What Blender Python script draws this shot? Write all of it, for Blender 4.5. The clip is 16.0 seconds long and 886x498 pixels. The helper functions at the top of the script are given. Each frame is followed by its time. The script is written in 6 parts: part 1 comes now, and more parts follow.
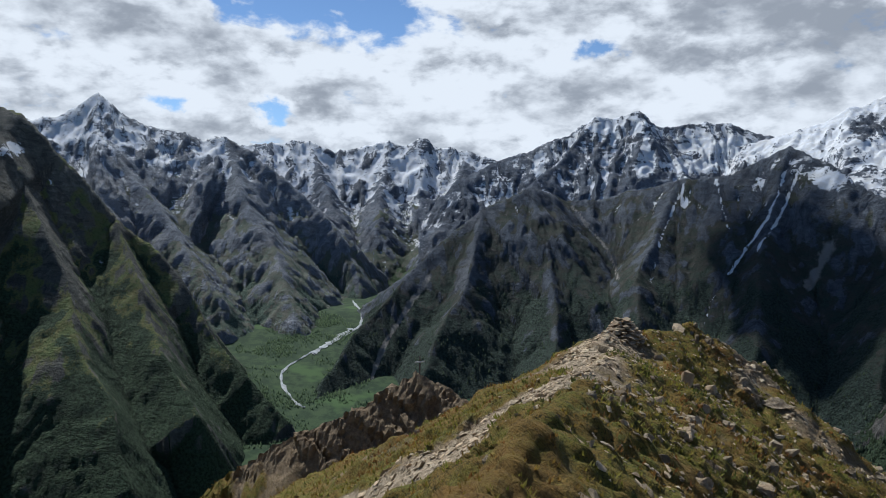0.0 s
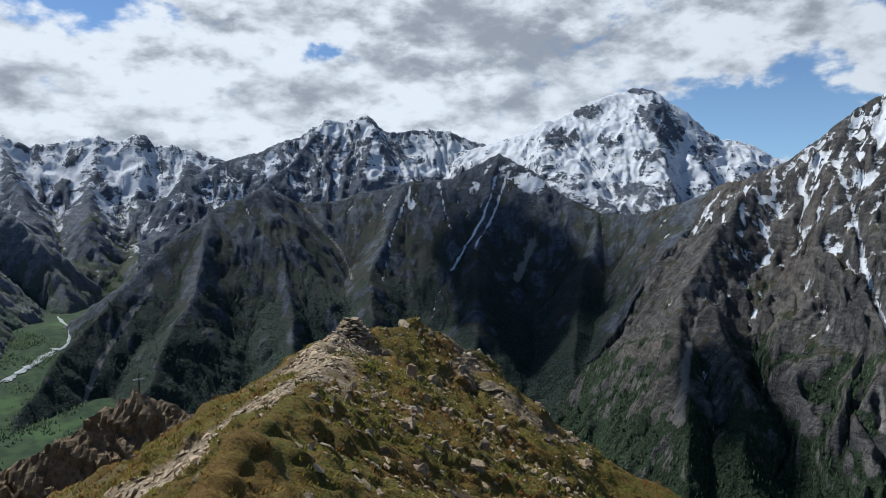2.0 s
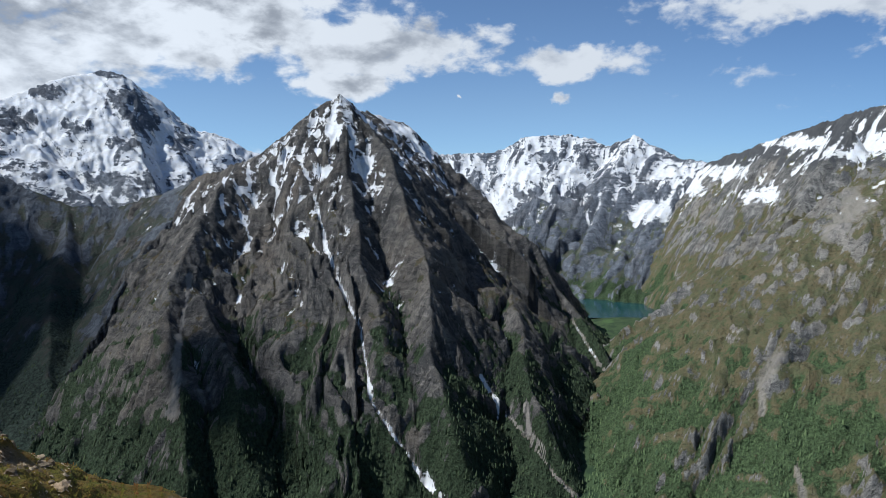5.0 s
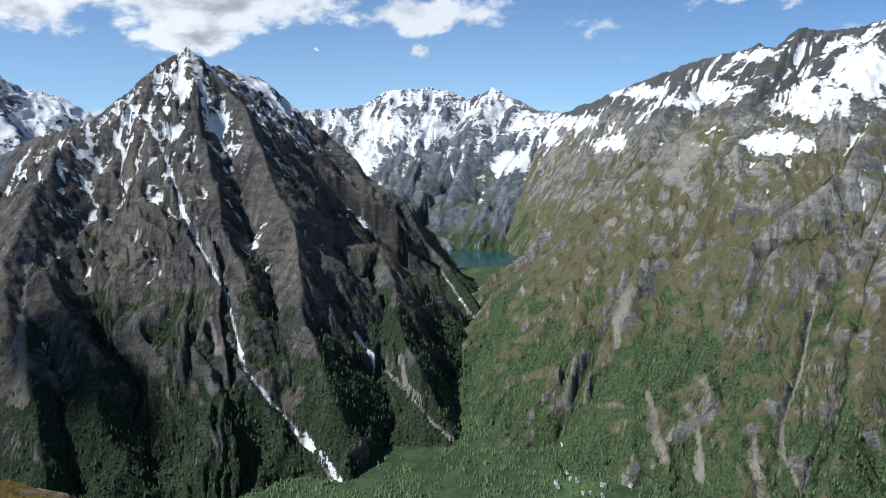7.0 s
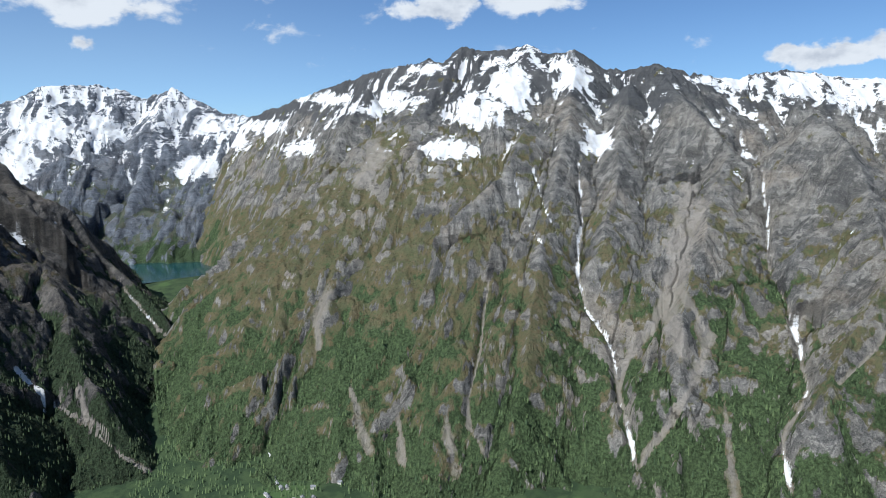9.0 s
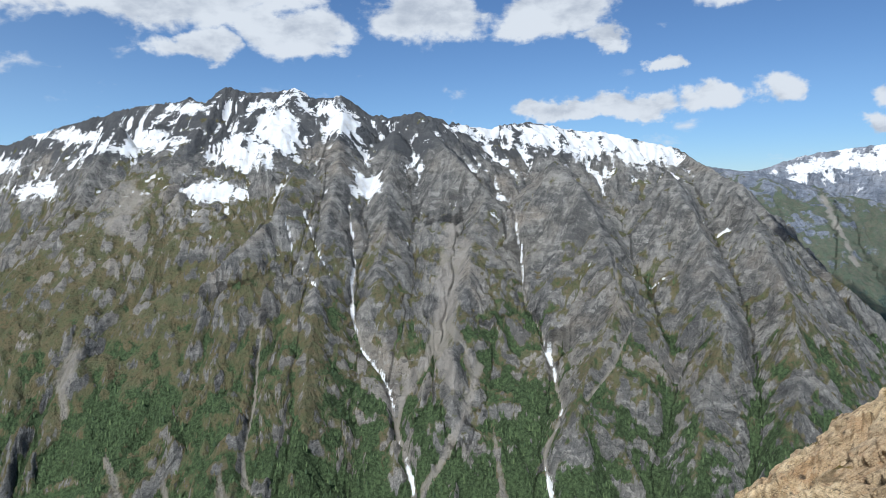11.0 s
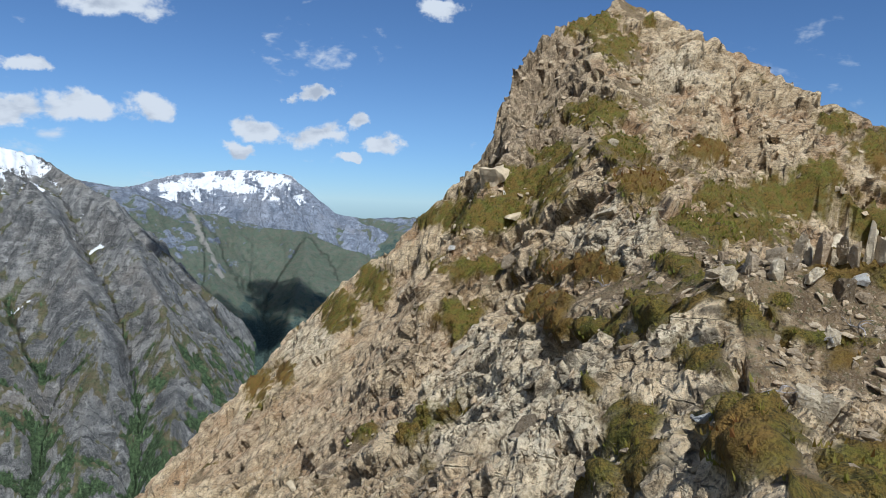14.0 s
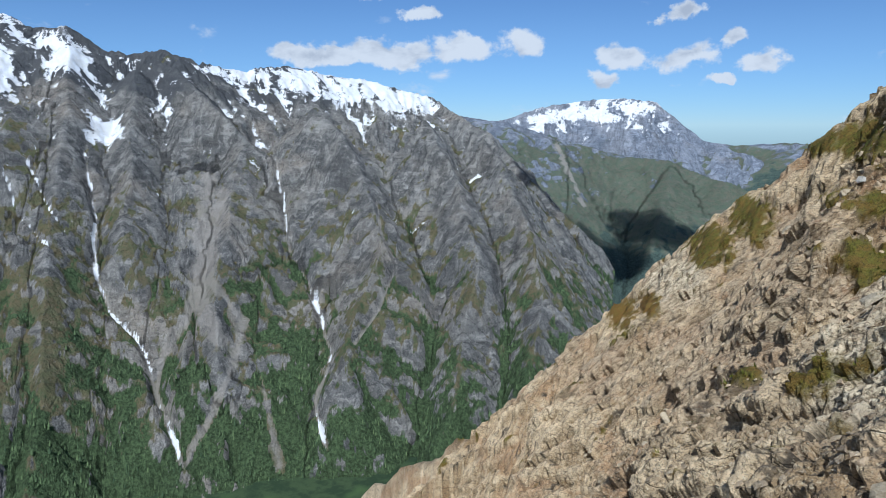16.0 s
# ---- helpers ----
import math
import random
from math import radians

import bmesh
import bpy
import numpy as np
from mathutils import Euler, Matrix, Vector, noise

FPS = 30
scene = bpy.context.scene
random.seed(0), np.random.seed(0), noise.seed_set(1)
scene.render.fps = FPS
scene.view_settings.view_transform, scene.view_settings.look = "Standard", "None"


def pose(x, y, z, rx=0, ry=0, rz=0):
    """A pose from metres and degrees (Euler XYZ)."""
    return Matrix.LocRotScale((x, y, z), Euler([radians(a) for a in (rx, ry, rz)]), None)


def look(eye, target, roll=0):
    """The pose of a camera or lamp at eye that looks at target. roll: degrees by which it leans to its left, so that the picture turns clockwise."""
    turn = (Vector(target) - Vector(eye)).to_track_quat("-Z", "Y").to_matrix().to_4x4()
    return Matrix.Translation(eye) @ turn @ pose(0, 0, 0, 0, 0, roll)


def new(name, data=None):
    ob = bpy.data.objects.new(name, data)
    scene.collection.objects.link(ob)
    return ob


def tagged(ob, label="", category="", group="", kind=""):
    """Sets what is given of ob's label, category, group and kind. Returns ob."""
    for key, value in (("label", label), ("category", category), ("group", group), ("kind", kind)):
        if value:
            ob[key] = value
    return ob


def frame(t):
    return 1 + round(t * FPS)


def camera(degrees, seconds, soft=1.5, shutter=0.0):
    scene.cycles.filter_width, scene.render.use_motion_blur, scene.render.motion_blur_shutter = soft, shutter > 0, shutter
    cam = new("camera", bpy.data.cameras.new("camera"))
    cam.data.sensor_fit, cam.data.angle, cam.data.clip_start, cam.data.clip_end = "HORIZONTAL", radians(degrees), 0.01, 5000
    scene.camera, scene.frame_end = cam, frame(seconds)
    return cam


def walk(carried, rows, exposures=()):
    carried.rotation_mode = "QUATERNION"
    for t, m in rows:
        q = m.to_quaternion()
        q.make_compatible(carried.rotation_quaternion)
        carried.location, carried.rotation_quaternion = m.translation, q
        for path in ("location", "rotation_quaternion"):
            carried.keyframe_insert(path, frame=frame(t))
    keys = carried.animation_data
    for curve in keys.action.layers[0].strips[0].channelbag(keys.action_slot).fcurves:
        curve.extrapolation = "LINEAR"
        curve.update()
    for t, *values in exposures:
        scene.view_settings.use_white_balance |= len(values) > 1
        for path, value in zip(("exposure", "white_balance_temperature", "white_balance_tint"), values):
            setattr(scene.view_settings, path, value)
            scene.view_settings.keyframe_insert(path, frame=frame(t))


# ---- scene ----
# The camera stands on a rocky summit ridge; z = 0 is the height of its eye. Azimuths in
# degrees run clockwise from the first view, elevations upward from the horizon.
cam = camera(65.9, 16.0, 0.8)
ROWS = [
    (0, 0.176, 0.793, -0.040, 85.61, -0.13, -0.05),
    (0.5, 0.225, 0.775, -0.036, 85.54, 0.12, -5.11),
    (1, 0.292, 0.778, -0.020, 85.57, 0.39, -10.87),
    (1.5, 0.368, 0.778, -0.014, 85.72, 0.56, -16.74),
    (2, 0.425, 0.757, -0.015, 85.83, -0.24, -22.11),
    (2.2, 0.440, 0.751, -0.013, 85.70, -0.07, -23.84),
    (2.5, 0.461, 0.743, -0.008, 85.65, 0.09, -26.81),
    (3, 0.528, 0.756, 0.060, 85.96, 0.17, -34.70),
    (3.5, 0.572, 0.699, 0.057, 85.94, 0.14, -44.17),
    (4, 0.552, 0.643, 0.029, 85.89, -0.28, -50.90),
    (4.5, 0.575, 0.569, 0.003, 85.71, -0.23, -57.70),
    (4.7, 0.591, 0.535, -0.001, 85.55, -0.09, -60.36),
    (6.8, 0.745, 0.286, -0.002, 81.47, 1.30, -73.43),
    (7, 0.751, 0.265, -0.002, 81.27, 1.72, -74.87),
    (7.5, 0.772, 0.177, -0.003, 81.86, 0.88, -80.23),
    (8, 0.784, 0.081, -0.004, 82.12, 0.62, -86.17),
    (8.5, 0.782, -0.056, -0.004, 81.61, -0.21, -94.60),
    (8.7, 0.778, -0.095, -0.005, 81.27, 0.38, -97.21),
    (10.8, 0.585, -0.430, -0.028, 83.97, 1.01, -115.38),
    (11, 0.558, -0.483, -0.028, 84.23, 0.82, -119.04),
    (11.5, 0.458, -0.623, -0.033, 84.52, -0.10, -129.13),
    (12, 0.452, -0.698, -0.033, 84.93, -0.41, -137.66),
    (12.5, 0.463, -0.750, -0.019, 84.91, -0.41, -145.55),
    (13, 0.448, -0.769, -0.006, 84.95, -0.73, -152.49),
    (13.5, 0.413, -0.791, 0.002, 85.57, -1.33, -160.47),
    (14, 0.411, -0.820, 0.005, 86.11, -2.00, -168.17),
    (14.5, 0.426, -0.876, 0.025, 85.99, -1.54, -172.65),
    (15, 0.465, -0.827, 0.042, 84.71, -0.94, -166.28),
    (15.5, 0.584, -0.752, 0.044, 82.40, -0.66, -155.43),
    (16, 0.799, -0.600, 0.047, 79.72, 0.05, -138.68),
]
walk(cam, [(t, pose(x, y, z, rx, ry, rz)) for t, x, y, z, rx, ry, rz in ROWS],
     exposures=[(0.0, 0.0, 5600, 8), (3.0, -0.02, 5600, 8), (5.5, 0.16, 5650, 8), (7.0, 0.32, 5700, 8), (11.0, 0.14, 5650, 8), (13.5, 0.06, 5500, 8), (16.0, 0.06, 5250, 8)])

# ---- light ----
SUN_AZ, SUN_EL = -36.0, 50.0


def way(az, el):
    a, e = radians(az), radians(el)
    return Vector((math.sin(a) * math.cos(e), math.cos(a) * math.cos(e), math.sin(e)))


sun = new("sun", bpy.data.lights.new("sun", "SUN"))
sun.data.energy, sun.data.angle, sun.data.color = 4.8, radians(0.6), (1.0, 0.955, 0.88)
sun.matrix_world = look(way(SUN_AZ, SUN_EL) * 100, (0, 0, 0))


class Nodes:
    """Short-hand to wire shader nodes."""

    def __init__(self, tree):
        self.tree = tree

    def add(self, kind, inputs=None, **props):
        n = self.tree.nodes.new(kind)
        for k, v in props.items():
            setattr(n, k, v)
        for k, v in (inputs or {}).items():
            if isinstance(v, bpy.types.NodeSocket):
                self.tree.links.new(v, n.inputs[k])
            else:
                n.inputs[k].default_value = v
        return n

    def math(self, op, a, b=0.0, c=0.0, clamp=False):
        n = self.add("ShaderNodeMath", {0: a, 1: b, 2: c}, operation=op, use_clamp=clamp)
        return n.outputs[0]

    def span(self, v, a, b, lo=0.0, hi=1.0, smooth=True):
        n = self.add("ShaderNodeMapRange", {0: v, 1: a, 2: b, 3: lo, 4: hi}, interpolation_type="SMOOTHSTEP" if smooth else "LINEAR")
        return n.outputs[0]

    def mix(self, f, a, b, kind="MIX"):
        n = self.add("ShaderNodeMix", {0: f, 6: a, 7: b}, data_type="RGBA", blend_type=kind)
        return n.outputs[2]

    def noise(self, vec, scale, detail=4.0, rough=0.55, dist=0.0, **props):
        n = self.add("ShaderNodeTexNoise", {"Vector": vec, "Scale": scale, "Detail": detail, "Roughness": rough, "Distortion": dist}, **props)
        return n.outputs[0]

    def vec(self, op, a, b=(0, 0, 0)):
        n = self.add("ShaderNodeVectorMath", {0: a, 1: b}, operation=op)
        return n.outputs[1] if op in ("DOT_PRODUCT", "LENGTH") else n.outputs[0]


def rgb(r, g, b):
    return (r, g, b, 1.0)


# ---- sky with broken cloud ----
world = bpy.data.worlds.new("sky")
scene.world = world
world.use_nodes = True
world.node_tree.nodes.clear()
W = Nodes(world.node_tree)
sky = W.add("ShaderNodeTexSky", sky_type="NISHITA", sun_disc=False, sun_elevation=radians(SUN_EL), sun_rotation=radians(SUN_AZ), altitude=2300.0, air_density=1.0, dust_density=0.0, ozone_density=3.0)
toward = W.add("ShaderNodeTexCoord").outputs["Generated"]
split = W.add("ShaderNodeSeparateXYZ", {0: toward})
wobble = W.add("ShaderNodeTexNoise", {"Vector": toward, "Scale": 11.0, "Detail": 5.0, "Roughness": 0.6}).outputs[1]
ragged = W.vec("ADD", toward, W.vec("MULTIPLY", W.vec("SUBTRACT", wobble, (0.5, 0.5, 0.5)), (0.14, 0.14, 0.07)))
sx, sy, sz = split.outputs
# puffs of cloud: noise over directions, drawn out sideways
squash = W.vec("MULTIPLY", toward, (1.0, 1.0, 1.9))


def puffs(vec):
    total = None
    for scale, amp, detail in ((4.6, 1.25, 3.0), (13.0, 1.35, 4.0), (40.0, 0.55, 5.0)):
        n = W.math("MULTIPLY", W.math("SUBTRACT", W.noise(vec, scale, detail, 0.55, 0.3), 0.5), amp)
        total = n if total is None else W.math("ADD", total, n)
    return total


def blob(az, el, half, high):
    """1 in the middle of a flat oval on the sky, 0 at its rim."""
    d = way(az, el)
    r = Vector((math.cos(radians(az)), -math.sin(radians(az)), 0))
    u = Vector((0, 0, 1.0))
    off = W.vec("SUBTRACT", ragged, tuple(d))
    x = W.math("DIVIDE", W.vec("DOT_PRODUCT", off, tuple(r)), radians(half))
    y = W.math("DIVIDE", W.vec("DOT_PRODUCT", off, tuple(u)), radians(high))
    ahead = W.math("LESS_THAN", W.vec("LENGTH", off), 0.6)
    g = W.math("SUBTRACT", 1.0, W.math("SQRT", W.math("ADD", W.math("MULTIPLY", x, x), W.math("MULTIPLY", y, y))))
    return W.math("MULTIPLY", W.math("MAXIMUM", g, 0.0), ahead)


CLOUDS = [
    (44, 13.5, 17, 5.5), (60, 11.6, 16, 3.2), (73, 10.2, 8, 2.6), (56, 9.0, 5, 1.6), (73.3, 7.1, 2.0, 1.3), (65.4, 8.1, 0.9, 0.6),
    (96, 14.0, 16, 3.2), (100, 10.3, 4.2, 1.7), (108, 11.8, 7, 2.4), (118, 13.2, 8, 2.6), (128, 13.0, 7, 2.2), (133, 11.0, 3.2, 1.6),
    (128, 5.4, 4.2, 1.1), (134, 5.8, 5.0, 1.4), (140, 6.0, 4.2, 1.5), (144.8, 6.6, 2.8, 1.7), (137.5, 8.5, 2.0, 0.9),
    (157.0, 8.3, 1.6, 1.0), (154.2, 5.6, 3.4, 1.3), (158.2, 5.0, 2.6, 1.7), (160.6, 6.2, 1.7, 1.1), (152.0, 3.8, 2.0, 1.0), (163.6, 4.3, 2.8, 1.3), (161.2, 3.1, 1.5, 0.7),
    (207, 4.8, 7, 1.6), (167.5, 15.8, 3.0, 1.4), (142, 13.4, 5, 1.6), (130, 5.3, 2, 0.8),
]
HOLES = [(-13, 15.0, 11, 3.6), (-4, 14.0, 9, 3.4), (-21, 7.2, 3.0, 1.2), (13, 11.6, 4.5, 1.2), (46, 6.4, 7, 2.6), (-14, 6.8, 2.6, 1.4), (66, 6.0, 9, 3.0)]
some = None
for c in CLOUDS:
    g = blob(*c)
    some = g if some is None else W.math("MAXIMUM", some, g)
none = None
for c in HOLES:
    g = blob(*c)
    none = g if none is None else W.math("MAXIMUM", none, g)
# thick over the first view, open to the right
side = W.vec("DOT_PRODUCT", toward, tuple(way(-8, 0)))
wide = W.math("MULTIPLY", W.span(side, 0.50, 0.84, 0.0, 0.86), W.span(sz, -0.02, 0.10, 0.5, 1.0))
lot = W.math("SUBTRACT", W.math("MAXIMUM", wide, W.math("MULTIPLY", some, 1.15)), W.math("MULTIPLY", none, 0.9))
lot = W.math("ADD", lot, W.math("MULTIPLY", W.span(sz, 0.25, 0.6), 0.10))
body = W.math("ADD", puffs(squash), lot)
above = W.math("ADD", puffs(W.vec("ADD", squash, (-0.012, 0.02, 0.050))), lot)
mask = W.math("MULTIPLY", W.span(body, 0.22, 0.60), W.span(sz, -0.02, 0.02))
# sunlit tops and rims, grey bellies where there is more cloud above
flat = W.vec("MULTIPLY", toward, (1.0, 1.0, 2.3))
heap = W.noise(flat, 7.5, 6.0, 0.52, 0.15)
higher = W.noise(W.vec("ADD", flat, (0.0, 0.0, 0.085)), 7.5, 6.0, 0.52, 0.15)
full = W.span(body, 0.55, 1.0)
belly = W.math("ADD", W.math("MULTIPLY", W.math("SUBTRACT", above, body), 1.2), W.math("MULTIPLY", W.math("SUBTRACT", body, 0.62), 0.30))
belly = W.math("ADD", belly, W.math("MULTIPLY", full, W.math("ADD", W.math("MULTIPLY", W.math("SUBTRACT", higher, heap), 2.6), W.math("MULTIPLY", W.math("SUBTRACT", heap, 0.48), 1.3))))
# a thick grey bank beyond the spur
belly = W.math("ADD", belly, W.math("MULTIPLY", blob(31, 13.0, 19, 5.5), 0.5))
tone = W.mix(W.span(belly, -0.20, 0.75), rgb(1.0, 0.985, 0.96), W.mix(W.span(side, 0.0, 0.6), rgb(0.62, 0.64, 0.68), rgb(0.40, 0.41, 0.43)))
blue = W.mix(1.0, sky.outputs[0], W.mix(W.span(sz, -0.02, 0.14), rgb(0.68, 0.85, 1.05), W.mix(W.span(side, -0.5, 0.2), rgb(0.93, 1.0, 1.07), rgb(1.04, 1.0, 0.96))), "MULTIPLY")
back = W.add("ShaderNodeBackground", {0: blue, 1: W.span(side, -0.5, 0.2, 0.074, 0.096)})
white = W.add("ShaderNodeBackground", {0: tone, 1: W.span(side, 0.2, 0.9, 0.70, 0.86)})
both = W.add("ShaderNodeMixShader", {0: mask, 1: back.outputs[0], 2: white.outputs[0]})
W.add("ShaderNodeOutputWorld", {0: both.outputs[0]})


# ---- relief ----
def hash2(ix, iy, seed):
    h = (ix.astype(np.int64) * 374761393 + iy.astype(np.int64) * 668265263 + seed * 974634777) & 0xFFFFFFFF
    h = ((h ^ (h >> 13)) * 1274126177) & 0xFFFFFFFF
    return (h ^ (h >> 16)) & 0xFFFF


def perlin(x, y, seed=0):
    """Gradient noise, about -1 to 1."""
    ix, iy = np.floor(x), np.floor(y)
    fx, fy = x - ix, y - iy
    u, v = fx * fx * fx * (fx * (fx * 6 - 15) + 10), fy * fy * fy * (fy * (fy * 6 - 15) + 10)

    def corner(a, b):
        t = hash2(ix + a, iy + b, seed) * (2 * np.pi / 65536)
        return np.cos(t) * (fx - a) + np.sin(t) * (fy - b)

    p, q = corner(0, 0), corner(0, 1)
    p = p + (corner(1, 0) - p) * u
    q = q + (corner(1, 1) - q) * u
    return (p + (q - p) * v) * 1.5


def fbm(x, y, octaves=4, seed=0, gain=0.5):
    total, amp = 0, 1.0
    for i in range(octaves):
        total = total + amp * perlin(x * 2 ** i, y * 2 ** i, seed + i)
        amp *= gain
    return total


def ridged(x, y, octaves=3, seed=0, gain=0.5):
    """0 in the gullies, 1 on the ribs."""
    total, amp, whole = 0, 1.0, 0.0
    for i in range(octaves):
        total = total + amp * (1 - np.abs(perlin(x * 2 ** i, y * 2 ** i, seed + i)) * 1.6)
        whole += amp
        amp *= gain
    return total / whole


def step(v, a, b):
    t = np.clip((v - a) / (b - a), 0, 1)
    return t * t * (3 - 2 * t)


def place(az, el, r):
    a = radians(az)
    return (r * math.sin(a), r * math.cos(a), r * math.tan(radians(el)))


def crest(x, y, line, slope, ribs=0.0, size=60.0, jag=0.0, seed=0, ends=1.25, gully=False):
    """Height of the ground round one ridge line (x, y, z): it falls off to both sides. slope: to its left and right."""
    line = np.array(line, float)
    best = np.full(x.shape, 1e18)
    s, z, sd, cap = np.zeros_like(x), np.zeros_like(x), np.zeros_like(x), np.ones_like(x)
    run = 0.0
    pairs = list(zip(line[:-1], line[1:]))
    tail = pairs[-1][1]
    for a, b in pairs:
        dx, dy = b[0] - a[0], b[1] - a[1]
        ln = math.hypot(dx, dy)
        t = np.clip(((x - a[0]) * dx + (y - a[1]) * dy) / (ln * ln + 1e-9), 0, 1)
        over = np.where((t <= 0) & (run == 0) | (t >= 1) & (b is tail), ends, 1.0)
        ex, ey = x - a[0] - t * dx, y - a[1] - t * dy
        d2 = ex * ex + ey * ey
        m = d2 < best
        best = np.where(m, d2, best)
        s = np.where(m, run + t * ln, s)
        z = np.where(m, a[2] + t * (b[2] - a[2]), z)
        sd = np.where(m, dx * ey - dy * ex, sd)
        cap = np.where(m, over, cap)
        run += ln
    d = np.sqrt(best)
    kl, kr = slope if isinstance(slope, tuple) else (slope, slope)
    k = np.where(sd > 0, kl, kr)
    k = np.where(cap > 1, np.maximum(k, max(kl, kr)) * cap, k)
    if jag:
        z = z + jag * (perlin(s / 80, s * 0 + 0.3, seed + 5) + 0.4 * (1 - 2 * np.abs(perlin(s / 31, s * 0 + 1.7, seed + 6))) + 0.22 * perlin(s / 11, s * 0 + 2.2, seed + 7))
    h = z - k * d
    q = np.full_like(h, 0.6)
    if ribs:
        bend = size * 0.75 * fbm(x / (size * 2.6), y / (size * 2.6), 3, seed + 9)
        q = ridged((s + bend + size * 2.0 * perlin(s / (size * 6), s * 0 + 0.5, seed + 12)) / size, d / (size * 3.2) + seed, 3, seed, 0.55)
        h = h + ribs * (q - 0.62) * np.clip(d / (size * 0.7), 0.12, 1.0)
    return (h, q, s + (bend if ribs else 0), d) if gully else h


def blend_max(a, b, soft):
    h = np.clip(0.5 + 0.5 * (a - b) / soft, 0, 1)
    return b + (a - b) * h + soft * h * (1 - h)


def blur(z, n):
    for axis in (0, 1):
        c = np.cumsum(np.pad(z, [(n + 1, n) if i == axis else (0, 0) for i in (0, 1)], mode="edge"), axis=axis)
        lo = np.take(c, range(0, z.shape[axis]), axis=axis)
        hi = np.take(c, range(2 * n + 1, 2 * n + 1 + z.shape[axis]), axis=axis)
        z = (hi - lo) / (2 * n + 1)
    return z


def grid_mesh(name, x, y, z, material, cover=None, smooth=True):
    """One sheet through a grid of points, with four cover values a point."""
    n, m = x.shape
    me = bpy.data.meshes.new(name)
    co = np.stack([x, y, z], -1).reshape(-1, 3).astype(np.float32)
    i = (np.arange(n - 1)[:, None] * m + np.arange(m - 1)[None, :]).ravel()
    quads = np.stack([i, i + m, i + m + 1, i + 1], 1).astype(np.int32)
    me.vertices.add(len(co))
    me.vertices.foreach_set("co", co.ravel())
    me.loops.add(quads.size)
    me.loops.foreach_set("vertex_index", quads.ravel())
    me.polygons.add(len(quads))
    me.polygons.foreach_set("loop_start", np.arange(0, quads.size, 4, dtype=np.int32))
    me.polygons.foreach_set("use_smooth", np.full(len(quads), smooth))
    me.update(calc_edges=True)
    if cover is not None:
        at = me.attributes.new("cover", "FLOAT_COLOR", "POINT")
        at.data.foreach_set("color", np.stack(cover, -1).reshape(-1).astype(np.float32))
    me.materials.append(material)
    return new(name, me)


def grid_slope(x, y, z):
    p = np.stack([x, y, z], -1)
    n = np.cross(np.gradient(p, axis=0), np.gradient(p, axis=1))
    n /= np.linalg.norm(n, axis=-1, keepdims=True) + 1e-9
    nz = np.abs(n[..., 2])
    return np.sqrt(np.clip(1 - nz * nz, 0, 1)) / np.clip(nz, 0.05, 1)


def line_gap(a, e, pts):
    """Angle from each place to a line of (azimuth, elevation) points, and how far along it."""
    best, along = np.full(a.shape, 1e9), np.zeros_like(a)
    n = len(pts) - 1
    for i, (p, q) in enumerate(zip(pts[:-1], pts[1:])):
        dx, dy = q[0] - p[0], q[1] - p[1]
        t = np.clip(((a - p[0]) * dx + (e - p[1]) * dy) / (dx * dx + dy * dy + 1e-9), 0, 1)
        d = np.hypot(a - p[0] - t * dx, e - p[1] - t * dy)
        m = d < best
        best, along = np.where(m, d, best), np.where(m, (i + t) / n, along)
    return best, along


# ---- materials ----
def base(name):
    mat = bpy.data.materials.new(name)
    mat.use_nodes = True
    mat.node_tree.nodes.clear()
    return mat, Nodes(mat.node_tree)


def finish(N, color, rough=0.9, normal=None, spec=0.2):
    ins = {"Base Color": color, "Roughness": rough, "Specular IOR Level": spec}
    if normal is not None:
        ins["Normal"] = normal
    b = N.add("ShaderNodeBsdfPrincipled", ins)
    N.add("ShaderNodeOutputMaterial", {0: b.outputs[0]})
    return b


